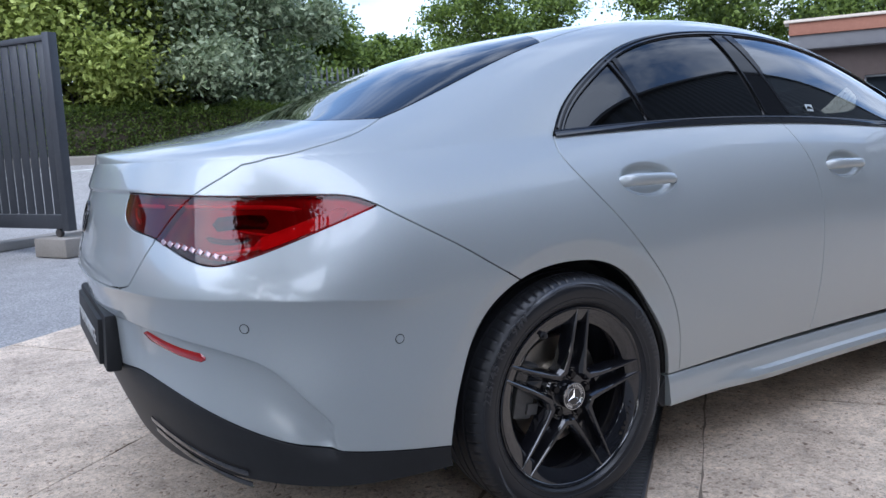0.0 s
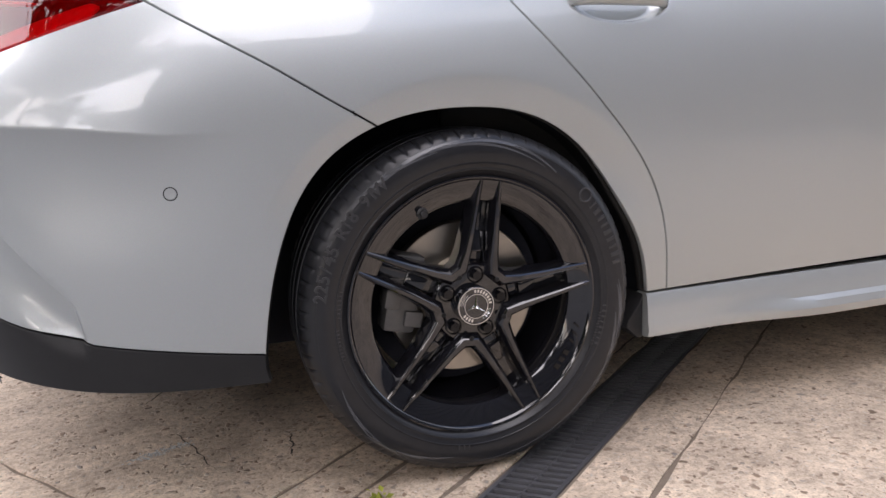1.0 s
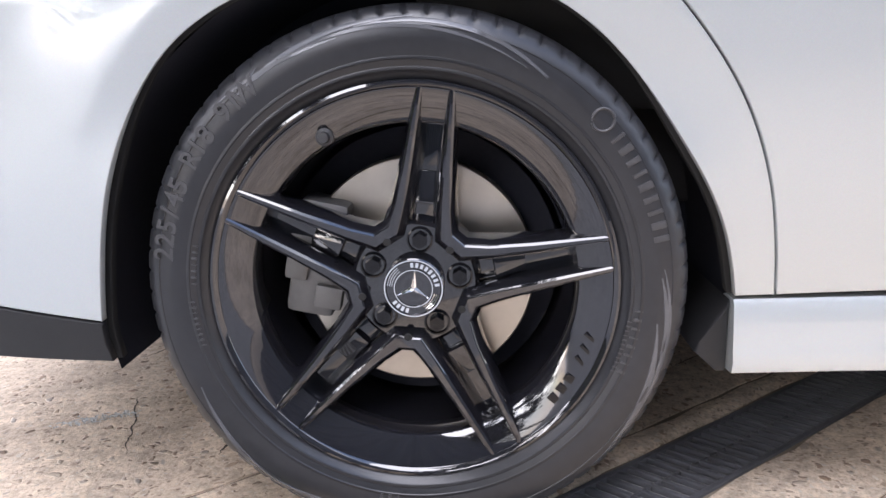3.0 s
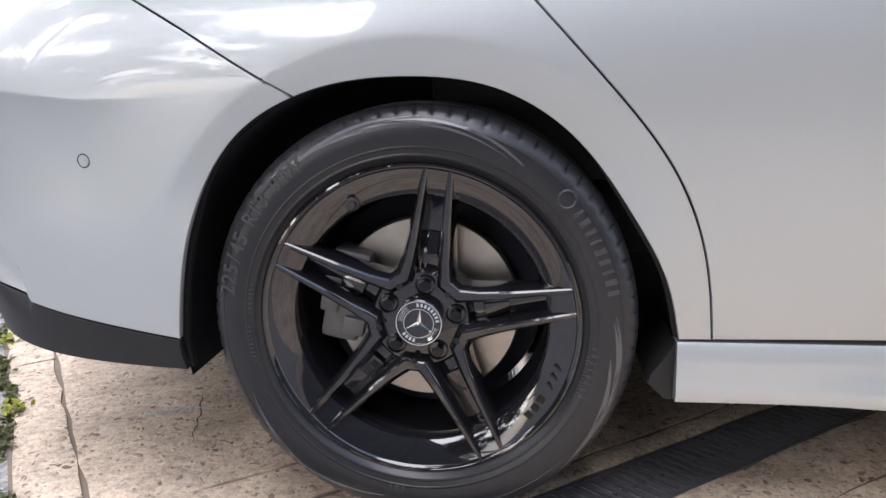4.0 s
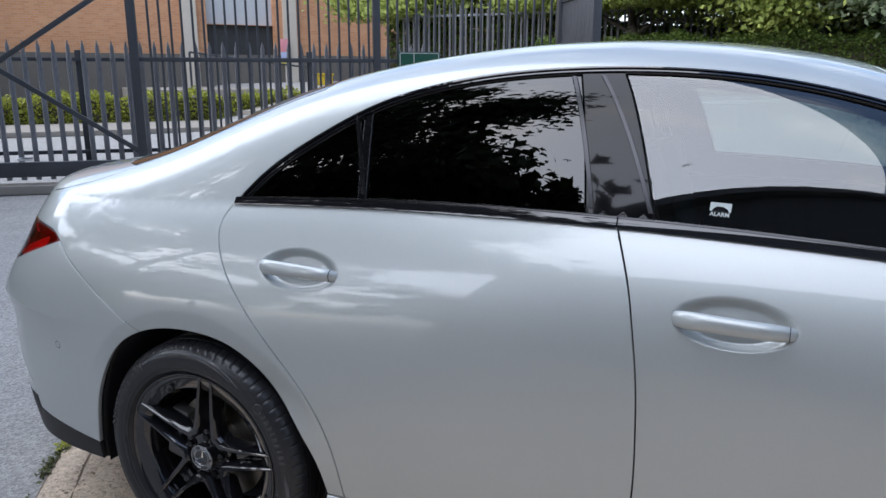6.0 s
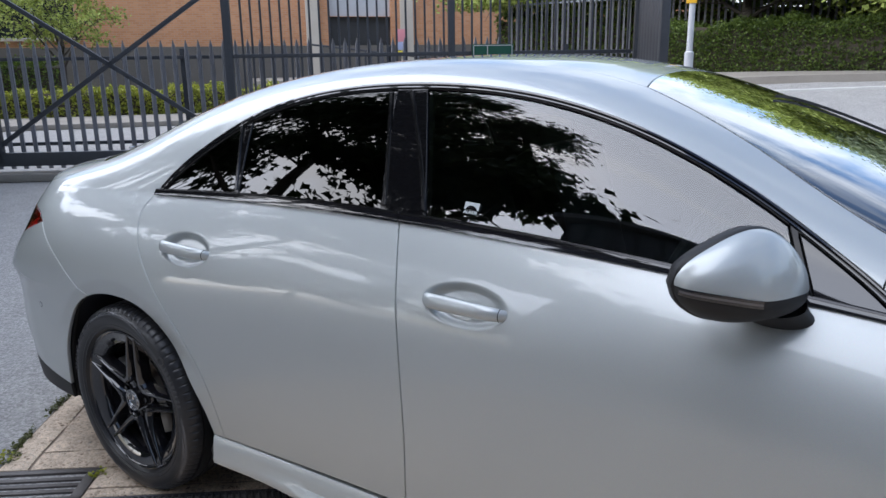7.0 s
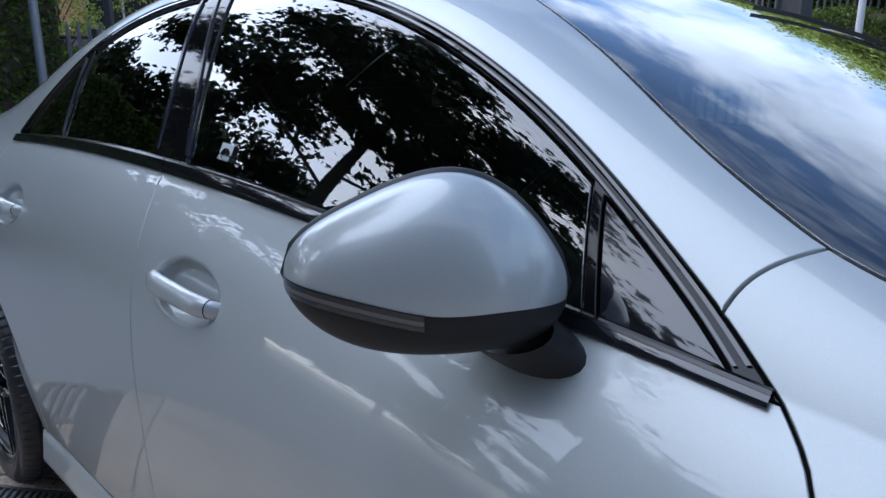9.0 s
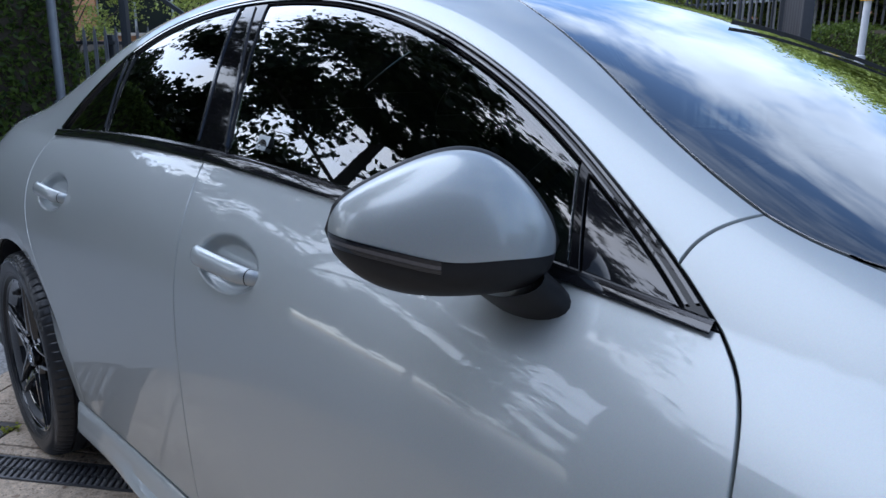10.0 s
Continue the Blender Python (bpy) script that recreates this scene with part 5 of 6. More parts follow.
def aggregate(name):
    """Worn concrete with brown, grey and pale pebbles showing, dirty in patches."""
    m = material(name, (0.42, 0.38, 0.33), 0.85)
    co = m.node_tree.nodes.new("ShaderNodeTexCoord").outputs["Object"]
    rnd = m.node_tree.nodes.new("ShaderNodeObjectInfo").outputs["Random"]
    warp = m.node_tree.nodes.new("ShaderNodeTexNoise")
    warp.inputs["Scale"].default_value, warp.inputs["Detail"].default_value = 30, 2.0
    wire(m, co, warp.inputs["Vector"])
    bent = mixed(m, 0.035, co, warp.outputs["Color"])

    def pebbles(scale, share, stops):
        v = m.node_tree.nodes.new("ShaderNodeTexVoronoi")
        v.inputs["Scale"].default_value = scale
        wire(m, bent, v.inputs["Vector"])
        hue = m.node_tree.nodes.new("ShaderNodeSeparateColor")
        wire(m, v.outputs["Color"], hue.inputs[0])
        show = ramp(m, v.outputs["Distance"], [(0.30, (1, 1, 1)), (0.46, (0, 0, 0))])
        pick = ramp(m, hue.outputs[1], [(1 - share - 0.04, (0, 0, 0)), (1 - share + 0.04, (1, 1, 1))])
        return mixed(m, 1.0, show, pick, "MULTIPLY"), ramp(m, hue.outputs[0], stops)

    fine, grit, mid, patch, wide = noise_of(m, 190, 6, 0.7, co), noise_of(m, 60, 5, 0.65, co), noise_of(m, 17, 5, 0.6, co), noise_of(m, 4.5, 5, 0.62, co), noise_of(m, 0.9, 3, 0.5, co)
    c = ramp(m, fine, [(0.30, (0.35, 0.285, 0.22)), (0.44, (0.62, 0.525, 0.42)), (0.68, (0.79, 0.69, 0.57))])
    c = mixed(m, 0.7, c, ramp(m, grit, [(0.34, (0.55, 0.52, 0.50)), (0.52, (1.0, 0.98, 0.96)), (0.70, (1.22, 1.20, 1.16))]), "MULTIPLY")
    small, tint_s = pebbles(120, 0.42, [(0.0, (0.22, 0.17, 0.13)), (0.3, (0.38, 0.29, 0.22)), (0.55, (0.55, 0.47, 0.38)), (0.8, (0.72, 0.66, 0.57)), (1.0, (0.32, 0.29, 0.26))])
    big, tint_b = pebbles(62, 0.22, [(0.0, (0.20, 0.15, 0.11)), (0.35, (0.36, 0.26, 0.19)), (0.7, (0.50, 0.41, 0.32)), (1.0, (0.33, 0.30, 0.27))])
    c = mixed(m, small, c, tint_s)
    c = mixed(m, big, c, tint_b)
    c = mixed(m, 0.6, c, ramp(m, mid, [(0.32, (0.66, 0.63, 0.60)), (0.55, (1.06, 1.04, 1.02))]), "MULTIPLY")
    c = mixed(m, 0.6, c, ramp(m, patch, [(0.30, (0.50, 0.47, 0.45)), (0.60, (1.12, 1.10, 1.07))]), "MULTIPLY")
    c = mixed(m, 0.5, c, ramp(m, wide, [(0.35, (0.74, 0.72, 0.70)), (0.65, (1.1, 1.08, 1.05))]), "MULTIPLY")
    c = mixed(m, 0.35, c, ramp(m, rnd, [(0.0, (0.84, 0.82, 0.80)), (1.0, (1.1, 1.1, 1.1))]), "MULTIPLY")
    wire(m, c, base(m)["Base Color"])
    bumped(m, mixed(m, 0.45, mixed(m, 0.5, fine, grit), big), 0.9, 0.006)
    return m


ASPHALT = asphalt("grey_asphalt", (0.20, 0.195, 0.188), (0.32, 0.312, 0.30))
CONCRETE = aggregate("exposed_aggregate_concrete")
KERB = speckled("kerb_concrete", (0.20, 0.18, 0.155), (0.31, 0.285, 0.25), 45, 0.85, 0.5, 0.003)
CORE_BROWN = speckled("dark_brown_core", (0.05, 0.04, 0.03), (0.11, 0.09, 0.065), 30, 0.95, 0.6, 0.01)
IRON = speckled("worn_cast_iron", (0.055, 0.05, 0.048), (0.13, 0.12, 0.115), 70, 0.55, 0.4, 0.001, 0.5)
BLACK_PLASTIC = speckled("drain_plastic", (0.045, 0.045, 0.05), (0.10, 0.10, 0.106), 90, 0.38, 0.3, 0.001)
STEEL_PAINT = speckled("dark_painted_steel", (0.030, 0.033, 0.040), (0.060, 0.064, 0.072), 25, 0.45, 0.15, 0.001)
GALV = speckled("galvanised_steel", (0.24, 0.26, 0.29), (0.36, 0.38, 0.41), 12, 0.45, 0.1, 0.001, 0.5)
PALE_PANEL = speckled("pale_grey_panel", (0.45, 0.46, 0.48), (0.56, 0.57, 0.59), 8, 0.6)
PALE_LINE = speckled("worn_white_paint", (0.36, 0.36, 0.345), (0.60, 0.60, 0.58), 40, 0.7, 0.2, 0.001)

xs = np.concatenate([[-400, -200, -100], np.linspace(-60, 60, 81), [100, 200, 400]])
bm = bmesh.new()
sheet(bm, [[(x, y, float(ground_z(x, y)) - 0.012) for x in xs] for y in xs])
tagged(part("ground", bm, ASPHALT), label="grey asphalt yard and road surface", category="ground", kind="structure")

YARD_TURN = 38.5                                                 # the drain's heading against the car's side
YC, YS = math.cos(radians(YARD_TURN)), math.sin(radians(YARD_TURN))


def yard(a, b):
    """From the yard's own grid (along and across the drain) to the plan."""
    return (a * YC - b * YS, a * YS + b * YC)


apron = tagged(new("pavement"), label="worn aggregate concrete slabs with open joints", category="pavement", kind="structure")
rnd = random.Random(4)
CELLS = []
for b0, b1 in ((-7.6, -5.4), (-5.4, -3.2), (-3.2, -1.013)):
    edges = [-1.127, 0.563, 2.55, 4.7, 6.9] if b0 > -3.3 else [-3.2, -1.127, 1.3, 3.5, 5.8]
    CELLS += [(a0, a1, b0, b1) for a0, a1 in zip(edges, edges[1:])]
CELLS += [(a0, a0 + 2.3, -1.013, -0.865) for a0 in (-1.127, 1.173, 3.473)]
CELLS += [(a0, a0 + 2.0, -0.740, -0.684) for a0 in (-0.75, 1.25, 3.25)]
CELLS += [(a0, a0 + 2.0, -0.684, -0.544) for a0 in (-0.75, 1.25, 3.25)]
CELLS += [(a0, a1, -0.544, -0.415) for a0, a1 in ((-1.018, -0.20), (-0.20, 1.8), (1.8, 3.8))]
CELLS += [(-1.127, -1.018, b0, b1) for b0, b1 in ((-0.544, 0.42), (0.42, 1.5), (1.5, 2.64))]
for b0, b1 in ((-0.415, 0.90), (0.90, 2.64)):
    edges = [-1.018, 0.44, 2.55, 4.7]
    CELLS += [(a0, a1, b0, b1) for a0, a1 in zip(edges, edges[1:])]
for a0, a1, b0, b1 in CELLS:
    g = 0.0045
    bm = bmesh.new()
    nx, ny = max(2, int((a1 - a0) / 0.07)), max(2, int((b1 - b0) / 0.07))
    rows = []
    for i in range(nx + 1):
        row = []
        for j in range(ny + 1):
            a, b = a0 + g + (a1 - a0 - 2 * g) * i / nx, b0 + g + (b1 - b0 - 2 * g) * j / ny
            rim = i in (0, nx) or j in (0, ny)
            if rim:
                a += rnd.uniform(-1, 1) * 0.0045
                b += rnd.uniform(-1, 1) * 0.0045
            row.append((*yard(a, b), -0.005 if rim else rnd.uniform(-1, 1) * 0.0007))
        rows.append(row)
    vs = sheet(bm, rows)
    edge = [vs[0][j] for j in range(ny + 1)] + [vs[i][ny] for i in range(1, nx + 1)] + [vs[nx][j] for j in range(ny - 1, -1, -1)] + [vs[i][0] for i in range(nx - 1, 0, -1)]
    low = [bm.verts.new(v.co + Vector((0, 0, -0.05))) for v in edge]
    for k in range(len(edge)):
        bm.faces.new((edge[k], low[k], low[(k + 1) % len(edge)], edge[(k + 1) % len(edge)]))
    part("slab", bm, CONCRETE, apron, smooth=60)
# hairline cracks, dark with dirt
CRACK = speckled("crack_dirt", (0.035, 0.028, 0.022), (0.09, 0.072, 0.055), 80, 0.95)
for p, q, w in (((-0.745, -0.02), (-0.819, -0.243), 0.004), ((-0.619, -0.249), (-0.700, -0.335), 0.006), ((-0.689, 0.178), (-0.520, 0.250), 0.005), ((-0.52, 0.25), (0.05, 0.40), 0.0035), ((-0.40, 0.03), (-0.52, 0.10), 0.004)):
    n, d = 26, Vector((q[0] - p[0], q[1] - p[1], 0))
    side = Vector((-d.y, d.x, 0)).normalized()
    rows, drift = [], 0.0
    for k in range(n + 1):
        f = k / n
        drift = 0.8 * drift + rnd.uniform(-1, 1) * 0.0035
        wide = w * rnd.uniform(0.35, 1.0) * min(1, 6 * f + 0.1, 6 * (1 - f) + 0.1)
        c = Vector((*p, 0)) + d * f + side * drift
        rows.append([(*yard(*(c + side * (wide * e))[:2]), 0.0012 - 0.0004 * abs(e)) for e in (-0.5, 0.0, 0.5)])
    bm = bmesh.new()
    sheet(bm, rows)
    part("crack", bm, CRACK, apron, "dirt-filled hairline crack", smooth=0)
bm = bmesh.new()
for k, (a0, a1, b0, b1) in enumerate(CELLS):
    e, z = 0.006, -0.0070 - 0.00006 * k
    bm.faces.new([bm.verts.new((*yard(a, b), z)) for a, b in ((a0 - e, b0 - e), (a1 + e, b0 - e), (a1 + e, b1 + e), (a0 - e, b1 + e))])
part("joint_dirt", bm, speckled("joint_dirt", (0.13, 0.10, 0.075), (0.27, 0.215, 0.165), 70, 0.95, 0.6, 0.004), apron, "brown dirt packed in the joints")

# slotted drain channel
drain = thing("drain_channel", label="black slotted plastic drain channel between concrete slabs", category="drain")
for b, w in ((-0.8585, 0.009), (-0.8015, 0.006), (-0.7465, 0.009)):
    part("side_rail" if w > 0.008 else "middle_rail", box(bmesh.new(), (5.9, w, 0.03), (*yard(1.81, b), -0.0175 if w > 0.008 else -0.0215), (0, 0, YARD_TURN), bevel=0.002), BLACK_PLASTIC, drain)
# floor and walls coloured near-black to keep the slots dark
part("channel_floor", box(bmesh.new(), (5.9, 0.124, 0.004), (*yard(1.81, -0.8025), -0.085), (0, 0, YARD_TURN)), SHELL, drain)
for sgn in (-1, 1):
    part("channel_wall", box(bmesh.new(), (5.9, 0.004, 0.07), (*yard(1.81, -0.8025 + 0.062 * sgn), -0.052), (0, 0, YARD_TURN)), SHELL, drain)
slat = part("slat", box(bmesh.new(), (0.0095, 0.058, 0.012), turn=(0, 0, YARD_TURN + 14), bevel=0.0034), BLACK_PLASTIC, drain, "black drain slat")
slat.location = (*yard(-1.12, -0.830), -0.0095)
for k in range(1, 150):
    for row, b in enumerate((-0.830, -0.774)):
        o = new("slat", slat.data)
        o.parent = drain
        o.location = (*yard(-1.12 + 0.0225 * k + 0.011 * row, b), -0.0095)

# cast iron gully grate beside the slabs
grate = thing("gully_grate", label="worn cast iron gully grate set in the concrete", category="drain cover")
bm = bmesh.new()
for a0, a1, b0, b1 in ((-1.14, -0.752, -0.574, -0.546), (-1.14, -0.752, -0.738, -0.726), (-0.792, -0.752, -0.726, -0.574), (-1.14, -1.11, -0.726, -0.574)):
    box(bm, (a1 - a0, b1 - b0, 0.04), (*yard((a0 + a1) / 2, (b0 + b1) / 2), -0.022), (0, 0, YARD_TURN), bevel=0.003)
part("frame", bm, IRON, grate)
for b in (-0.6105, -0.6495, -0.6885):
    part("bar", box(bmesh.new(), (0.33, 0.019, 0.035), (*yard(-0.95, b), -0.021), (0, 0, YARD_TURN), bevel=0.004), IRON, grate)
part("sump", box(bmesh.new(), (0.33, 0.16, 0.004), (*yard(-0.95, -0.65), -0.10), (0, 0, YARD_TURN)), SHELL, grate)

# moss and weeds in the joint by the asphalt
def leaf_mat(name, a, b, trans=0.4):
    m = material(name, a, 0.55)
    rnd_i = m.node_tree.nodes.new("ShaderNodeNewGeometry").outputs["Random Per Island"]
    wire(m, ramp(m, rnd_i, [(0.0, a), (1.0, b)]), base(m)["Base Color"])
    through_leaf, mix = m.node_tree.nodes.new("ShaderNodeBsdfTranslucent"), m.node_tree.nodes.new("ShaderNodeMixShader")
    mix.inputs[0].default_value = trans
    wire(m, base(m)["Base Color"].links[0].from_socket, through_leaf.inputs["Color"])
    wire(m, m.node_tree.nodes["Principled BSDF"].outputs[0], mix.inputs[1])
    wire(m, through_leaf.outputs[0], mix.inputs[2])
    wire(m, mix.outputs[0], m.node_tree.nodes["Material Output"].inputs[0])
    return m


MOSS = leaf_mat("moss_green", (0.045, 0.055, 0.015), (0.14, 0.15, 0.045))
HEDGE = leaf_mat("hedge_leaf", (0.036, 0.068, 0.012), (0.18, 0.25, 0.042))
HEDGE_YELLOW = leaf_mat("golden_hedge_leaf", (0.15, 0.18, 0.02), (0.46, 0.48, 0.07))
LEAF = leaf_mat("tree_leaf", (0.15, 0.20, 0.035), (0.50, 0.57, 0.15))
LEAF_PALE = leaf_mat("whitebeam_leaf", (0.12, 0.17, 0.08), (0.46, 0.52, 0.34))
LEAF_DARK = leaf_mat("maple_leaf", (0.014, 0.026, 0.008), (0.040, 0.064, 0.014), 0.15)
BARK = speckled("grey_bark", (0.05, 0.042, 0.035), (0.13, 0.11, 0.09), 22, 0.9, 0.8, 0.01)


def leaves(name, centres, size, mat, parent=None, seed=1, up=0.35, label="", lobes=False):
    """Many small bent leaves, one at each place."""
    g = np.random.default_rng(seed)
    c = np.asarray(centres, float)
    n = len(c)
    nrm = g.normal(size=(n, 3)) + (0, 0, up * 2)
    nrm /= np.linalg.norm(nrm, axis=1, keepdims=True)
    t = np.cross(nrm, g.normal(size=(n, 3)))
    t /= np.linalg.norm(t, axis=1, keepdims=True)
    b = np.cross(nrm, t)
    s = size * g.uniform(0.6, 1.3, (n, 1))
    if lobes:
        shape = [(-0.5, 0.0, 0), (-0.15, 0.30, 0.02), (-0.25, 0.62, -0.03), (0.12, 0.34, 0.03), (0.62, 0.0, -0.06), (0.12, -0.34, 0.03), (-0.25, -0.62, -0.03), (-0.15, -0.30, 0.02)]
    else:
        shape = [(-0.55, 0.0, 0), (0.0, 0.34, 0.08), (0.6, 0.0, -0.05), (0.0, -0.34, 0.08)]
    v = np.stack([c + s * (t * x + b * y + nrm * z) for x, y, z in shape], 1).reshape(-1, 3)
    k = len(shape)
    f = np.arange(n * k).reshape(n, k)
    me = bpy.data.meshes.new(name)
    me.from_pydata(v.tolist(), [], f.tolist())
    return link(name, me, mat, parent, label)


g = np.random.default_rng(3)
bb = g.uniform(-0.5, 3.2, 2600)
aa = -1.140 + g.normal(0, 0.011, 2600) + 0.02 * (np.sin(bb * 9) > 0.6)
keep = np.sin(bb * 7) + np.sin(bb * 17 + 1) + g.normal(0, 0.5, 2600) > -0.7
pts = np.stack([aa * YC - bb * YS, aa * YS + bb * YC, np.abs(g.normal(0, 0.006, 2600)) - 0.008], -1)[keep]
tagged(leaves("moss", pts, 0.016, MOSS, seed=5, up=1.0), label="moss and small weeds growing in the joint", category="moss", kind="stuff")
wp = np.concatenate([np.array([*yard(-1.125, b0), 0.0]) + g.normal(0, 1, (34, 3)) * (0.018, 0.018, 0.008) + (0, 0, 0.009) for b0 in (-0.46, 0.12, 0.62, 1.4)] + [np.array([*yard(-0.748, -0.600), 0.0]) + g.normal(0, 1, (26, 3)) * (0.009, 0.016, 0.004) + (0, 0, 0.004)])
tagged(leaves("weeds", wp, 0.017, HEDGE_YELLOW, seed=6, up=0.8), label="small green weeds at the slab edge", category="weed", kind="stuff")
u = g.uniform(0, 1, 150)
pts = np.stack([-0.66 + 0.11 * u + g.normal(0, 0.010, 150), -0.60 + 0.05 * u + g.normal(0, 0.007, 150), np.full(150, 0.0022)], -1)
tagged(leaves("white_splash", pts, 0.0075, PALE_LINE, seed=8, up=6.0), label="white chalky grit smeared on the concrete", category="stain", kind="stuff")

# kerb, footway and markings along the climbing road
for y0, y1, h, mat, name, lab in ((14.0, 15.0, 0.10, KERB, "footway", "pale concrete footway beside the hedge"), (13.86, 14.0, 0.11, KERB, "road_kerb", "pale concrete kerb along the road"), (12.93, 13.0, 0.006, PALE_LINE, "road_line", "worn white line on the road")):
    bm = bmesh.new()
    rows = []
    for x in np.linspace(-14, 26, 40):
        yy0, yy1 = y0 - 0.3 * x * 0.0, y1
        z0, z1 = float(ground_z(x, yy0)), float(ground_z(x, yy1))
        rows.append([(x, yy0, z0 - 0.05), (x, yy0, z0 + h), (x, yy1, z1 + h), (x, yy1, z1 - 0.05)])
    sheet(bm, rows)
    tagged(part(name, bm, mat, smooth=30), label=lab, category=name.replace("_", " "), kind="structure")


# ---- gate and fences ----
GATE_0, GATE_D = Vector((-9.5, 0.9, 0)), Vector((0.77, 0.64, 0)).normalized()
GATE_M = Matrix(((GATE_D.x, -GATE_D.y, 0, GATE_0.x), (GATE_D.y, GATE_D.x, 0, GATE_0.y), (0, 0, 1, 0), (0, 0, 0, 1)))


def pale_mesh(h, w=0.062, t=0.016):
    """A pressed W-section pale with a three-pointed head."""
    bm = bmesh.new()
    prof = [(-w / 2, 0), (-w / 3, t), (-w / 8, t * 0.7), (0, t * 1.2), (w / 8, t * 0.7), (w / 3, t), (w / 2, 0)]
    rows = []
    for z, sp in ((0, 1), (h - 0.20, 1), (h - 0.13, 0.72), (h - 0.09, 0.80), (h, 0.06)):
        rows.append([(x * sp, -y * (0.4 + 0.6 * sp), z) for x, y in prof])
    sheet(bm, rows)
    return bm


PALE_STEEL = speckled("weathered_grey_steel", (0.17, 0.17, 0.185), (0.28, 0.28, 0.30), 18, 0.5, 0.15, 0.001, 0.2)
fence = thing("palisade_fence", label="grey weathered steel palisade fence with pointed pales", category="fence")
me = None
for k in range(66):
    u = -1.6 + 0.158 * k
    if me is None:
        first = part("pale", pale_mesh(1.62), PALE_STEEL, fence, smooth=0)
        me = first.data
        o = first
    else:
        o = new("pale", me)
        o.parent = fence
    o.matrix_basis = GATE_M @ pose(u, 0.30, 0.10)
for z in (0.42, 1.50):
    part("rail", box(bmesh.new(), (12.0, 0.04, 0.045), (4.0, 0.33, z), bevel=0.004, m=GATE_M), STEEL_PAINT, fence)
for u in (-1.0, 1.75, 4.5, 7.2, 9.6):
    part("fence_post", box(bmesh.new(), (0.08, 0.06, 1.62), (u, 0.38, 0.80), bevel=0.004, m=GATE_M), STEEL_PAINT, fence)

gate = thing("sliding_gate", label="black steel sliding gate with cross bracing", category="gate")
for name, size, at in (("bottom_beam", (8.3, 0.09, 0.17), (6.3, 0, 0.26)), ("top_rail", (8.3, 0.06, 0.06), (6.3, 0, 2.50)), ("stile", (0.09, 0.09, 2.3), (2.2, 0, 1.36)), ("stile", (0.10, 0.09, 2.3), (5.16, 0, 1.36)), ("stile", (0.09, 0.09, 2.3), (8.0, 0, 1.36)),
                       ("end_post", (0.12, 0.12, 2.35), (10.50, 0, 1.30)), ("middle_rail", (5.2, 0.04, 0.05), (7.8, 0, 1.50))):
    part(name, box(bmesh.new(), size, at, bevel=0.006, m=GATE_M), STEEL_PAINT, gate)
for p, q in (((2.2, 0.42), (5.16, 2.42)), ((2.2, 2.42), (5.16, 0.42))):
    d = Vector((q[0] - p[0], 0, q[1] - p[1]))
    mid = ((p[0] + q[0]) / 2, -0.01, (p[1] + q[1]) / 2)
    part("brace", box(bmesh.new(), (d.length, 0.045, 0.055), mid, (0, -math.degrees(math.atan2(d.z, d.x)), 0), bevel=0.004, m=GATE_M), STEEL_PAINT, gate)
bar_me = None
for k in range(42):
    u = 5.34 + 0.122 * k
    if bar_me is None:
        o = part("bar", box(bmesh.new(), (0.026, 0.026, 2.12), (0, 0, 0), bevel=0.003), STEEL_PAINT, gate)
        bar_me = o.data
    else:
        o = new("bar", bar_me)
        o.parent = gate
    o.matrix_basis = GATE_M @ pose(u, 0, 1.42)
# the gate's short return leaf, set with wide slats
RET_A, RET_B = Vector((-1.42, 7.50, 0)), Vector((-0.72, 6.42, 0))
leaf_d = (RET_B - RET_A).normalized()
RET_M = Matrix(((leaf_d.x, -leaf_d.y, 0, RET_A.x), (leaf_d.y, leaf_d.x, 0, RET_A.y), (0, 0, 1, 0), (0, 0, 0, 1)))
return_leaf = thing("gate_leaf", label="dark steel gate leaf with wide upright slats", category="gate")
for name, size, at in (("post", (0.10, 0.10, 2.05), (1.36, 0, 1.29)), ("post", (0.08, 0.10, 2.05), (0.06, 0, 1.29)), ("bottom_beam", (1.22, 0.08, 0.15), (0.71, 0, 0.36)), ("top_rail", (1.22, 0.06, 0.06), (0.71, 0, 2.27)), ("middle_rail", (1.22, 0.03, 0.05), (0.71, 0.06, 1.5))):
    part(name, box(bmesh.new(), size, at, bevel=0.006, m=RET_M), STEEL_PAINT, return_leaf)
for k in range(8):
    part("slat", box(bmesh.new(), (0.105, 0.014, 1.80), (0.18 + 0.148 * k, 0.0, 1.34), (0, 0, 8), bevel=0.003, m=RET_M), STEEL_PAINT, return_leaf)
part("foot_block", box(bmesh.new(), (0.5, 0.35, 0.20), (1.25, 0, 0.095), bevel=0.02, m=RET_M), KERB, return_leaf, "concrete foot block")
part("wheel", lathe(bmesh.new(), [(-0.02, 0.0), (-0.02, 0.045), (0.02, 0.045), (0.02, 0.0)], 16), IRON, return_leaf).matrix_basis = RET_M @ pose(1.2, 0, 0.24)
for u in (6.2, 9.9):
    part("roller", lathe(bmesh.new(), [(-0.03, 0.0), (-0.03, 0.06), (0.03, 0.06), (0.03, 0.0)], 20), IRON, gate).matrix_basis = GATE_M @ pose(u, -0.08, 0.16)
part("latch", box(bmesh.new(), (0.16, 0.05, 0.04), (3.9, -0.05, 0.385), bevel=0.008, m=GATE_M), CHROME, gate, "bright steel latch")
track = part("gate_track", box(bmesh.new(), (13.5, 0.30, 0.10), (5.6, -0.05, 0.045), bevel=0.015, m=GATE_M), KERB)
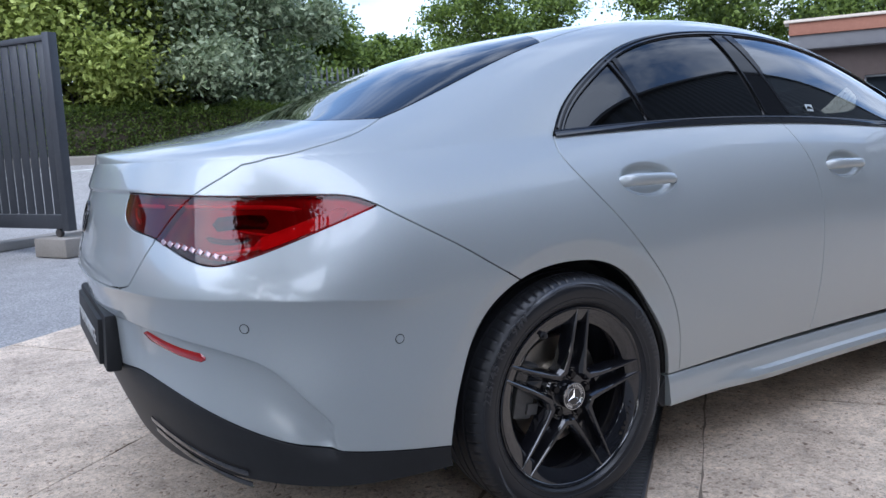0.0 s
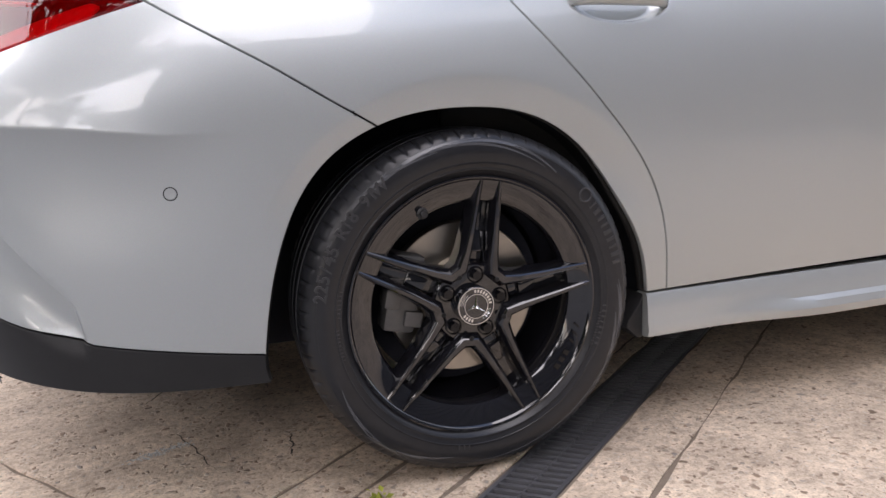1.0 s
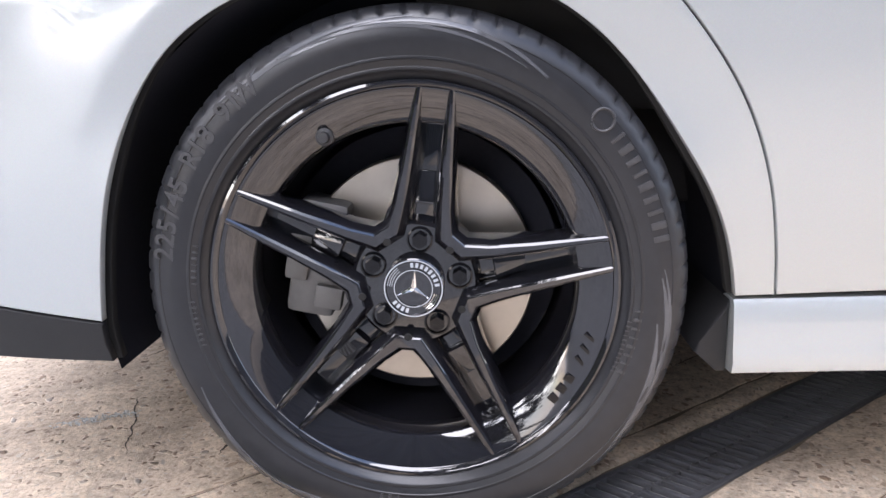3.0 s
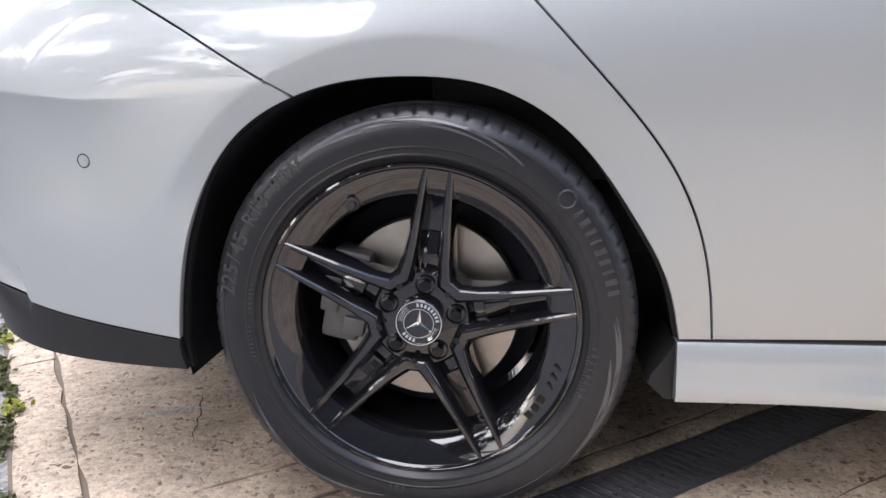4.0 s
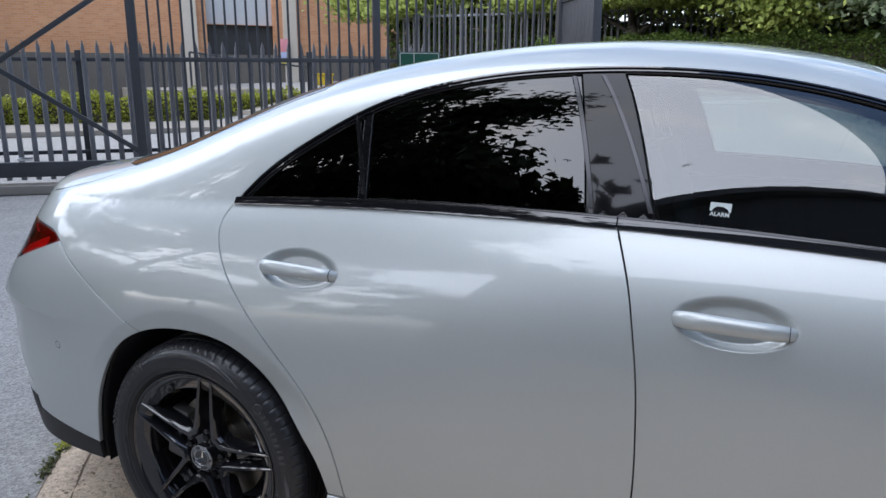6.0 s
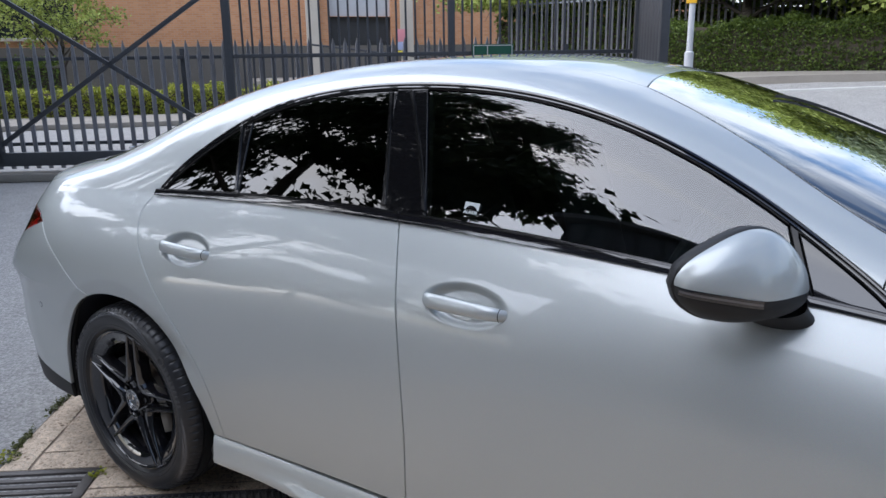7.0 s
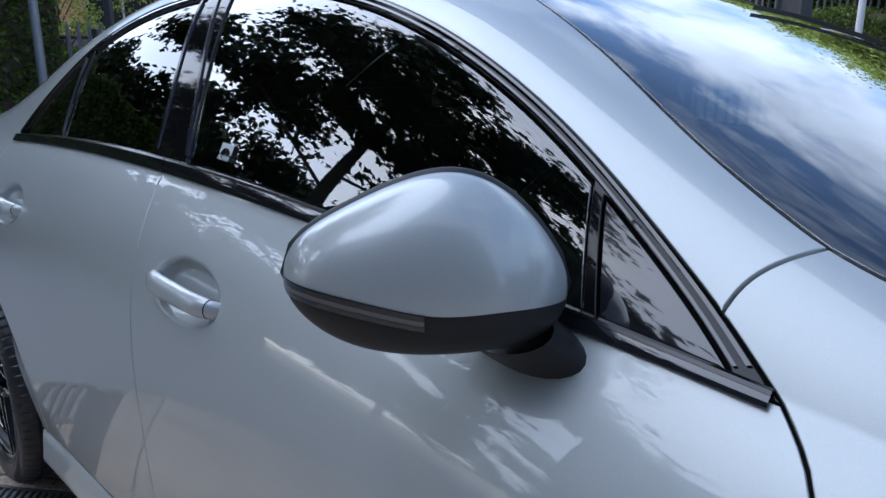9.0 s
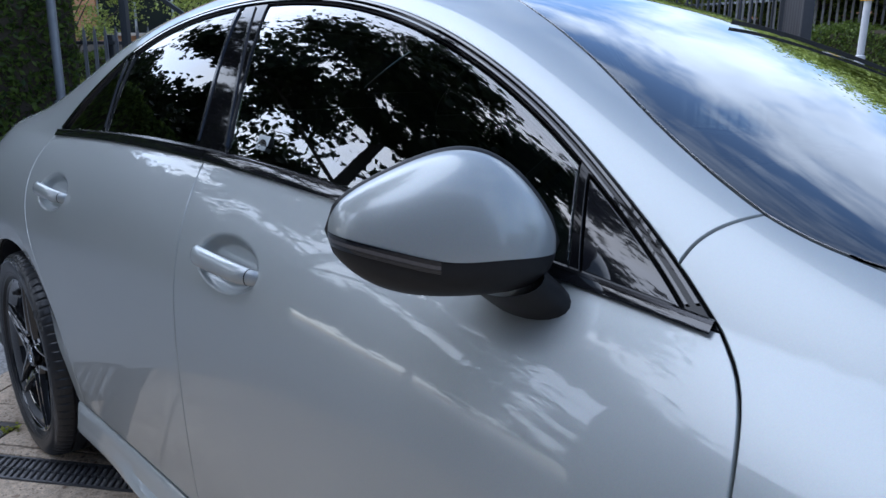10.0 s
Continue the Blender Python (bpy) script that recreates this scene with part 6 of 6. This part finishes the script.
tagged(track, label="low concrete kerb under the gate", category="kerb", kind="structure")
pole = thing("gate_post", label="pale grey steel tube post beside the gate", category="post")
pp = GATE_M @ Vector((1.55, -0.55, 0))
part("tube", tube(bmesh.new(), [(pp.x, pp.y, 0), (pp.x, pp.y, 0.75), (pp.x, pp.y, 0.76), (pp.x, pp.y, 2.9)], [0.085, 0.085, 0.055, 0.055], 20), GALV, pole)

# sign pole, far fence, hedges
sp = (-2.24, 12.6)
zz = float(ground_z(*sp))
signpole = thing("sign_post", label="slim grey post with a small yellow and white sign", category="sign post")
part("tube", tube(bmesh.new(), [(*sp, zz - 0.05), (*sp, zz + 0.9), (*sp, zz + 0.92), (*sp, zz + 2.6)], [0.085, 0.085, 0.058, 0.058], 16), PALE_PANEL, signpole)
part("sign_plate", box(bmesh.new(), (0.20, 0.02, 0.16), (sp[0] + 0.0, sp[1] - 0.06, zz + 1.88), bevel=0.003), material("yellow_sign", (0.75, 0.42, 0.02), 0.5), signpole)
far = thing("far_fence", label="grey steel palisade fence behind the hedge", category="fence")
me = None
for k in range(150):
    x = -9.0 + 0.165 * k
    if me is None:
        o = part("pale", pale_mesh(2.3), PALE_STEEL, far, smooth=0)
        me = o.data
    else:
        o = new("pale", me)
        o.parent = far
    o.location = (x, 17.6, float(ground_z(x, 17.6)))
for z in (0.5, 1.9):
    part("rail", box(bmesh.new(), (25, 0.05, 0.05), (3.3, 17.65, 1.05 + z)), GALV, far)


def hedge(name, x0, x1, y0, y1, base_fn, h, mat, n, size, seed, label):
    g = np.random.default_rng(seed)
    ob = thing(name, label=label, category="hedge")
    # closed dark brown core sheet that fills the hedge behind its leaves
    bm = bmesh.new()
    rows = []
    L = 24
    for i in range(L + 1):
        x = x0 + (x1 - x0) * i / L
        z = base_fn(x, (y0 + y1) / 2)
        j = g.normal(0, 0.03, 4)
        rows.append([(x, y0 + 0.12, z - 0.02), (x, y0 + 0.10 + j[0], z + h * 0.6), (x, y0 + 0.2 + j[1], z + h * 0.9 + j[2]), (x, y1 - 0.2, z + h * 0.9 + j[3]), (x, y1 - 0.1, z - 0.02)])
    sheet(bm, rows)
    part("hedge_core", bm, CORE_BROWN, ob)
    face = g.uniform(0, 1, n)
    x = g.uniform(x0, x1, n)
    lump = 0.06 * np.sin(x * 2.3 + seed) + 0.05 * np.sin(x * 5.1) + 0.03 * np.sin(x * 11.7)
    top = face < 0.45
    y = np.where(top, g.uniform(y0, y1, n), y0 + np.abs(g.normal(0, 0.08, n)))
    z = np.where(top, h + lump + g.normal(0, 0.05, n) - 0.12 * np.clip((y0 + 0.2 - y) / 0.2, 0, 1), g.uniform(0.0, 1, n) ** 0.9 * (h + lump))
    zb = np.array([base_fn(a, b) for a, b in zip(x, y)])
    leaves("foliage", np.stack([x, y, zb + z], -1), size, mat, ob, seed, 0.3)
    return ob


hedge("hedge", -4.2, 12.0, 15.1, 16.6, lambda x, y: float(ground_z(x, y)), 1.12, HEDGE, 52000, 0.060, 11, "clipped dark green hedge beside the footway")

hedge("undergrowth", -10.0, 9.0, 18.3, 19.4, lambda x, y: float(ground_z(x, y)), 1.7, HEDGE, 22000, 0.11, 12, "dark undergrowth behind the palisade fence")


def branchy(seed, at, height, spread, trunk_r, crown_low, leaf, n_leaf, mat, label, name="tree", lobes=False, lift=0.25, lean=(0, 0), puff=1.0, limb=0.42):
    """A tree: tapered trunk, forked limbs, twigs, and a crown of leaf clumps with gaps."""
    g = np.random.default_rng(seed)
    ob = thing(name, label=label, category="tree", group="trees round the yard")
    base_p = Vector(at)
    bm = bmesh.new()
    top = base_p + Vector((lean[0], lean[1], height * 0.72))
    trunk = [base_p.lerp(top, f) + Vector((g.normal(0, 0.05), g.normal(0, 0.05), 0)) * (f > 0) for f in (0, 0.15, 0.35, 0.55, 0.75, 1.0)]
    trunk[0].z -= 0.1
    tube(bm, trunk, [trunk_r * k for k in (1.25, 1.0, 0.85, 0.65, 0.42, 0.15)], 12)
    tips = []
    n_limb = 15
    for i in range(n_limb):
        f = 0.30 + 0.68 * i / (n_limb - 1)
        p0 = base_p.lerp(top, max(f, crown_low / height * 0.9))
        ang = i * 2.399 + g.uniform(-0.3, 0.3)
        reach = spread * (1.05 - 0.62 * abs(f - 0.5)) * g.uniform(0.75, 1.1)
        p3 = p0 + Vector((math.cos(ang) * reach, math.sin(ang) * reach, (lift + 0.55 * (f - 0.3)) * reach))
        mid = p0.lerp(p3, 0.5) + Vector((g.normal(0, 0.1), g.normal(0, 0.1), 0.12 * reach))
        r = trunk_r * limb * (1.15 - f)
        tube(bm, [p0, p0.lerp(mid, 0.6), mid, mid.lerp(p3, 0.6), p3], [r, r * 0.8, r * 0.6, r * 0.4, r * 0.12], 7)
        for k in range(7):
            q0 = p0.lerp(mid, g.uniform(0.3, 1)) if k < 2 else mid.lerp(p3, g.uniform(0, 1))
            d = Vector(g.normal(size=3)) + Vector((math.cos(ang), math.sin(ang), 0.25)) * 0.7
            q1 = q0 + d.normalized() * spread * g.uniform(0.18, 0.40)
            tube(bm, [q0, q0.lerp(q1, 0.5) + Vector(g.normal(0, 0.03, 3)), q1], [r * 0.3, r * 0.2, 0.006], 5)
            tips += [q1, q0.lerp(q1, 0.6)]
        tips += [p3, p3, mid.lerp(p3, 0.75)]
    part("trunk", bm, BARK, ob, smooth=60)
    tips = np.array([tuple(t) for t in tips])
    pick = g.integers(0, len(tips), n_leaf)
    rad = spread * puff * g.uniform(0.05, 0.14, len(tips))
    off = g.normal(size=(n_leaf, 3)) * rad[pick][:, None] * (1, 1, 0.62)
    c = tips[pick] + off
    c[:, 2] = np.maximum(c[:, 2], base_p.z + crown_low + g.uniform(0, 0.4, n_leaf))
    leaves("crown", c, leaf, mat, ob, seed + 50, 0.4, lobes=lobes)
    return ob


for k, (x, y, h, s, mat, lab) in enumerate(((-2.3, 17.2, 5.2, 2.2, LEAF, "leafy green roadside tree"), (0.6, 16.9, 5.6, 2.9, LEAF, "leafy green roadside tree"), (3.4, 16.9, 5.4, 2.7, LEAF_PALE, "roadside tree with pale silvery leaves"), (-5.6, 19.6, 4.8, 2.6, LEAF, "leafy green roadside tree"),
                                            (11.6, 33.0, 7.2, 3.0, HEDGE, "distant green tree beyond the road"), (17.5, 36.0, 6.4, 2.8, HEDGE, "distant green tree beyond the road"), (28.0, 38.0, 10.5, 4.6, HEDGE, "tall distant green tree"), (34.0, 26.0, 10.0, 4.6, HEDGE, "tall distant green tree"), (40.0, 20.0, 11.5, 4.8, HEDGE, "tall distant green tree"), (-9.2, 19.0, 4.8, 2.4, LEAF, "leafy green roadside tree"))):
    near = y < 20
    low = 1.9 if x < -1 and near else 0.95
    branchy(20 + k, (x, y, float(ground_z(x, y))), h, s, 0.16, low if near else 1.3, 0.135 if near else 0.24, 46000 if near else 30000, mat, lab, puff=1.5 if near else 1.25)
branchy(60, (-8.0, -7.0, -0.01), 19.0, 5.35, 0.20, 6.3, 0.27, 30000, LEAF_DARK, "large dark-leaved maple tree standing in the yard", lobes=True, puff=1.05, limb=0.36)

for k, (x, y, h) in enumerate(((-17, -9, 8.0), (-13, -16, 8.5), (-6, -18.5, 7.5), (-20, -2, 7.0), (-15.8, -5.0, 6.8), (-15.0, -12.5, 7.6))):
    branchy(90 + k, (x, y, -0.01), h, 3.4, 0.16, 0.3, 0.26, 16000, LEAF_DARK, "dark green boundary tree across the yard")

# ---- buildings ----
def brick_mat(name, a, b, mortar, scale=1.0, turn=0.0):
    m = material(name, a, 0.9)
    co = m.node_tree.nodes.new("ShaderNodeTexCoord").outputs["Object"]
    mp = m.node_tree.nodes.new("ShaderNodeMapping")
    mp.inputs["Rotation"].default_value = (radians(90), 0, 0)
    wire(m, co, mp.inputs["Vector"])
    t = m.node_tree.nodes.new("ShaderNodeTexBrick")
    t.inputs["Color1"].default_value, t.inputs["Color2"].default_value, t.inputs["Mortar"].default_value = (*a, 1), (*b, 1), (*mortar, 1)
    t.inputs["Scale"].default_value, t.inputs["Brick Width"].default_value, t.inputs["Row Height"].default_value, t.inputs["Mortar Size"].default_value = scale, 0.225, 0.075, 0.008
    wire(m, mp.outputs[0], t.inputs["Vector"])
    patch = noise_of(m, 0.7, 4, 0.55, co)
    wire(m, mixed(m, 0.5, t.outputs[0], ramp(m, patch, [(0.3, (0.8, 0.78, 0.76)), (0.7, (1.12, 1.1, 1.08))]), "MULTIPLY"), base(m)["Base Color"])
    return m


BRICK = brick_mat("orange_brick", (0.52, 0.235, 0.11), (0.60, 0.30, 0.15), (0.50, 0.34, 0.24))
STONE_BAND = speckled("pale_stone_band", (0.52, 0.45, 0.37), (0.62, 0.56, 0.48), 20, 0.8, 0.3, 0.003)
DOOR_DARK = speckled("dark_loading_door", (0.020, 0.020, 0.022), (0.045, 0.045, 0.048), 8, 0.6)
WINDOW_BLUE = material("dark_window_glass", (0.02, 0.025, 0.03), 0.06, 0.0, 0.5)
SHED = speckled("dark_profiled_cladding", (0.045, 0.048, 0.052), (0.085, 0.09, 0.095), 6, 0.6)
ROOF_GREY = speckled("grey_roof_sheet", (0.10, 0.10, 0.105), (0.17, 0.17, 0.175), 5, 0.7)


def facade(name, m, width, height, depth, openings, wall_mat, label, trims=True):
    """A building whose front has real openings, set back panes and a flat roof."""
    ob = thing(name, label=label, category="building")
    cols = sorted({-width / 2, width / 2, *[o[0] - o[2] / 2 for o in openings], *[o[0] + o[2] / 2 for o in openings]})
    rowz = sorted({0.0, height, *[o[1] for o in openings], *[o[1] + o[3] for o in openings]})
    bm = bmesh.new()
    grid = {(i, k, y): bm.verts.new((x, y, z)) for i, x in enumerate(cols) for k, z in enumerate(rowz) for y in (0.0, 0.35)}

    def solid_at(i, k):
        if not (0 <= i < len(cols) - 1 and 0 <= k < len(rowz) - 1):
            return False
        cx, cz = (cols[i] + cols[i + 1]) / 2, (rowz[k] + rowz[k + 1]) / 2
        return not any(abs(cx - o[0]) < o[2] / 2 and o[1] < cz < o[1] + o[3] for o in openings)

    for i in range(len(cols) - 1):
        for k in range(len(rowz) - 1):
            if not solid_at(i, k):
                continue
            for y in (0.0, 0.35):
                bm.faces.new([grid[i + a, k + b, y] for a, b in ((0, 0), (1, 0), (1, 1), (0, 1))])
            for (a, b), (c, d), ni, nk in (((0, 0), (1, 0), 0, -1), ((0, 1), (1, 1), 0, 1), ((0, 0), (0, 1), -1, 0), ((1, 0), (1, 1), 1, 0)):
                if not solid_at(i + ni, k + nk):
                    bm.faces.new((grid[i + a, k + b, 0.0], grid[i + c, k + d, 0.0], grid[i + c, k + d, 0.35], grid[i + a, k + b, 0.35]))
    for v in [v for v in bm.verts if not v.link_faces]:
        bm.verts.remove(v)
    part("wall", bm, wall_mat, ob, smooth=0)
    for sgn in (-1, 1):
        part("end_wall", box(bmesh.new(), (0.3, depth, height), (sgn * (width / 2 - 0.15), depth / 2 + 0.352, height / 2)), wall_mat, ob, smooth=0)
    part("back_wall", box(bmesh.new(), (width, 0.3, height), (0, depth + 0.51, height / 2)), wall_mat, ob, smooth=0)
    r = part("roof", box(bmesh.new(), (width + 0.4, depth + 0.9, 0.3), (0, depth / 2 + 0.2, height + 0.15), bevel=0.02), ROOF_GREY, ob)
    for x, z, ww, hh, mat, kind in openings:
        f = part(kind, box(bmesh.new(), (ww, 0.06, hh), (x, 0.22, z + hh / 2)), mat, ob)
        if kind == "window":
            bm = bmesh.new()
            nb = max(1, int(ww / 1.1))
            for i in range(nb + 1):
                box(bm, (0.07, 0.07, hh), (x - ww / 2 + ww * i / nb, 0.17, z + hh / 2))
            for zz2 in (z, z + hh / 2, z + hh):
                box(bm, (ww, 0.07, 0.07), (x, 0.17, zz2))
            part("frame", bm, PALE_PANEL, f)
            part("sill", box(bmesh.new(), (ww + 0.2, 0.2, 0.08), (x, -0.02, z - 0.04)), STONE_BAND, f)
    ob.matrix_basis = m
    return ob


def facing(x, y, yaw):
    return pose(x, y, 0, 0, 0, yaw)


WORKS = facing(-20.5, 15.5, 51)
works = facade("brick_works", WORKS, 44, 7.5, 10, [(-6.9, 2.3, 5.4, 2.6, WINDOW_BLUE, "window"), (-6.9, 0.0, 5.2, 2.0, PALE_PANEL, "panel"), (5.7, 0.9, 2.4, 2.15, DOOR_DARK, "loading_door"), (5.7, 3.06, 2.4, 2.9, PALE_PANEL, "panel"), (14.0, 1.0, 3.4, 2.2, WINDOW_BLUE, "window")],
               BRICK, "orange brick works building with loading door")
for x in (3.9, 7.5, -13.0):
    part("pilaster", box(bmesh.new(), (0.5, 0.12, 7.5), (x, -0.06, 3.75)), STONE_BAND, works)
part("plinth", box(bmesh.new(), (44, 0.06, 2.0), (-0.0, -0.05, 1.0)), speckled("grey_plinth", (0.10, 0.088, 0.078), (0.16, 0.145, 0.13), 12, 0.8), works)


def hedge_at(m, name, length, depth, h, mat, n, size, seed, label):
    ob = hedge(name, -length / 2, length / 2, 0, depth, lambda x, y: 0.0, h, mat, n, size, seed, label)
    ob.matrix_basis = m
    return ob


hedge_at(pose(-8.7, 1.9, 0, 0, 0, 98) @ pose(-4.6, -0.2, 0), "ivy_hedge", 9.2, 1.6, 3.3, HEDGE, 42000, 0.085, 33, "tall ivy-green hedge beside the gate")
hedge_at(WORKS @ pose(-1, -7.5, 0), "low_hedge", 26, 1.0, 0.75, HEDGE_YELLOW, 26000, 0.085, 31, "low golden-green hedge across the road")
hedge_at(WORKS @ pose(-10.5, -5.0, 0), "tall_hedge", 13, 1.2, 1.5, HEDGE, 15000, 0.09, 32, "rounded dark hedge before the brick works")
fw = part("far_footway", box(bmesh.new(), (60, 3.0, 0.12), (0, -8.6, 0.05), bevel=0.02, m=WORKS), KERB)
tagged(fw, label="pale concrete footway across the road", category="footway", kind="structure")
for k, (x, y) in enumerate(((-9.0, -3.6), (-4.2, -3.2))):
    p = WORKS @ Vector((x, y, 0))
    branchy(80 + k, (p.x, p.y, 0), 5.0, 2.0, 0.11, 1.9, 0.11, 6000, LEAF, "small forked street tree before the brick works", lift=0.75)
dock = thing("loading_dock", label="pale concrete loading dock before the brick works", category="dock")
part("deck", box(bmesh.new(), (13.0, 4.8, 0.86), (8.0, -2.5, 0.43), bevel=0.02, m=WORKS), KERB, dock)
rail = thing("handrail", label="black steel handrail on the loading dock", category="handrail")
part("top_bar", tube(bmesh.new(), [WORKS @ Vector((x, -4.6, z)) for x, z in ((3.2, 1.95), (6.6, 1.55), (7.0, 1.5))], 0.03, 8), STEEL_PAINT, rail)
for x, z in ((3.2, 1.95), (5.0, 1.74), (6.9, 1.5)):
    part("post", box(bmesh.new(), (0.06, 0.06, z - 0.85), (x, -4.6, (z + 0.85) / 2), m=WORKS), STEEL_PAINT, rail)
notice = thing("notice_board", label="pink, blue and yellow notice beside the loading door", category="notice")
for z, h, col, nm in ((2.35, 0.46, (0.75, 0.30, 0.34), "pink_notice"), (1.96, 0.30, (0.42, 0.46, 0.66), "blue_notice"), (1.72, 0.14, (0.75, 0.62, 0.05), "yellow_notice")):
    part("panel", box(bmesh.new(), (0.34, 0.03, h), (7.25, -0.20, z), bevel=0.004, m=WORKS), material(nm, col, 0.6), notice)
board = thing("gate_sign", label="small dark green sign with a white border on the gate", category="sign")
part("panel", box(bmesh.new(), (0.54, 0.015, 0.26), (8.53, -0.075, 1.48), bevel=0.003, m=GATE_M), material("sign_green", (0.01, 0.075, 0.045), 0.4), board)
for size, at in (((0.50, 0.004, 0.010), (8.53, -0.0845, 1.595)), ((0.50, 0.004, 0.010), (8.53, -0.0845, 1.365)), ((0.010, 0.004, 0.22), (8.28, -0.0845, 1.48)), ((0.010, 0.004, 0.22), (8.46, -0.0845, 1.48)), ((0.010, 0.004, 0.22), (8.78, -0.0845, 1.48))):
    part("border", box(bmesh.new(), size, at, m=GATE_M), PALE_LINE, board)
p = WORKS @ Vector((7.39, -4.2, 0))
bin_ = thing("grit_bin", (p.x, p.y, 0.865), 51, label="yellow plastic grit bin outside the brick works", category="bin")
part("tub", box(bmesh.new(), (0.62, 0.5, 0.40), (0, 0, 0.20), bevel=0.05), material("yellow_plastic", (0.72, 0.50, 0.03), 0.45), bin_)
part("lid", box(bmesh.new(), (0.66, 0.54, 0.08), (0, 0, 0.44), bevel=0.03), material("yellow_plastic_lid", (0.66, 0.45, 0.03), 0.45), bin_)
p = WORKS @ Vector((-14.0, -4.0, 0))
cab = thing("utility_cabinet", (p.x, p.y, 0), 51, label="pale grey utility cabinet beside the hedge", category="cabinet")
part("body", box(bmesh.new(), (0.9, 0.4, 1.9), (0, 0, 0.95), bevel=0.02), PALE_PANEL, cab)

# office block beyond the bonnet, and the long shed behind the camera
facade("brick_office", facing(16.6, 2.8, -59), 11, 2.75, 6, [(-3.6, 0.9, 1.3, 1.25, WINDOW_BLUE, "window"), (-1.2, 0.9, 1.6, 1.25, WINDOW_BLUE, "window"), (2.2, 0.0, 2.6, 2.2, DOOR_DARK, "shutter")], speckled("dark_brown_boarding", (0.045, 0.032, 0.028), (0.08, 0.06, 0.052), 8, 0.8), "low dark-fronted office with a brick fascia")
off = bpy.data.objects["brick_office"]
part("fascia", box(bmesh.new(), (11.4, 0.5, 0.26), (0, -0.05, 3.18), bevel=0.01), speckled("weathered_red_fascia", (0.20, 0.085, 0.055), (0.34, 0.155, 0.10), 14, 0.8, 0.3, 0.003), off, "weathered red fascia board")
part("coping", box(bmesh.new(), (11.6, 0.6, 0.06), (0, -0.05, 3.34), bevel=0.01), STONE_BAND, off)
part("camera_arm", tube(bmesh.new(), [(-3.4, -0.30, 2.95), (-3.4, -0.55, 2.92), (-3.4, -0.55, 2.80)], 0.03, 8), PALE_PANEL, off)
shed = thing("shed", label="tall dark profiled steel shed with a pitched roof", category="building")
SHED_X0, SHED_X1, SHED_Y, RIDGE = -1.6, 38.4, -7.0, 19.0


def shed_top(x):
    return 5.65 + 0.40 * ((RIDGE - SHED_X0) - abs(x - RIDGE))


bm = bmesh.new()
rows = []
for k in range(401):
    x = SHED_X0 + 0.1 * k
    d = 0.035 if k % 4 < 2 else 0.0
    rows.append([(x, SHED_Y + d, -0.02), (x, SHED_Y + d, shed_top(x))])
sheet(bm, rows)
part("cladding", bm, SHED, shed, smooth=0)
for x0, x1 in ((SHED_X0 - 0.25, RIDGE), (RIDGE, SHED_X1 + 0.25)):
    bm = bmesh.new()
    sheet(bm, [[(x, y, shed_top(x) + dz) for y, dz in ((SHED_Y + 0.25, 0.02), (SHED_Y + 0.25, 0.20), (-22.0, 0.20), (-22.0, 0.02))] for x in (x0, x1)], wrap=True)
    part("roof", bm, ROOF_GREY, shed, smooth=0)
for x in (SHED_X0, SHED_X1):
    part("side_wall", box(bmesh.new(), (0.15, 14.9, shed_top(x)), (x, -14.5, shed_top(x) / 2)), SHED, shed)
bm = bmesh.new()
sheet(bm, [[(x, -21.9, -0.02), (x, -21.9, shed_top(x))] for x in (SHED_X0, RIDGE, SHED_X1)])
part("back_wall", bm, SHED, shed, smooth=0)
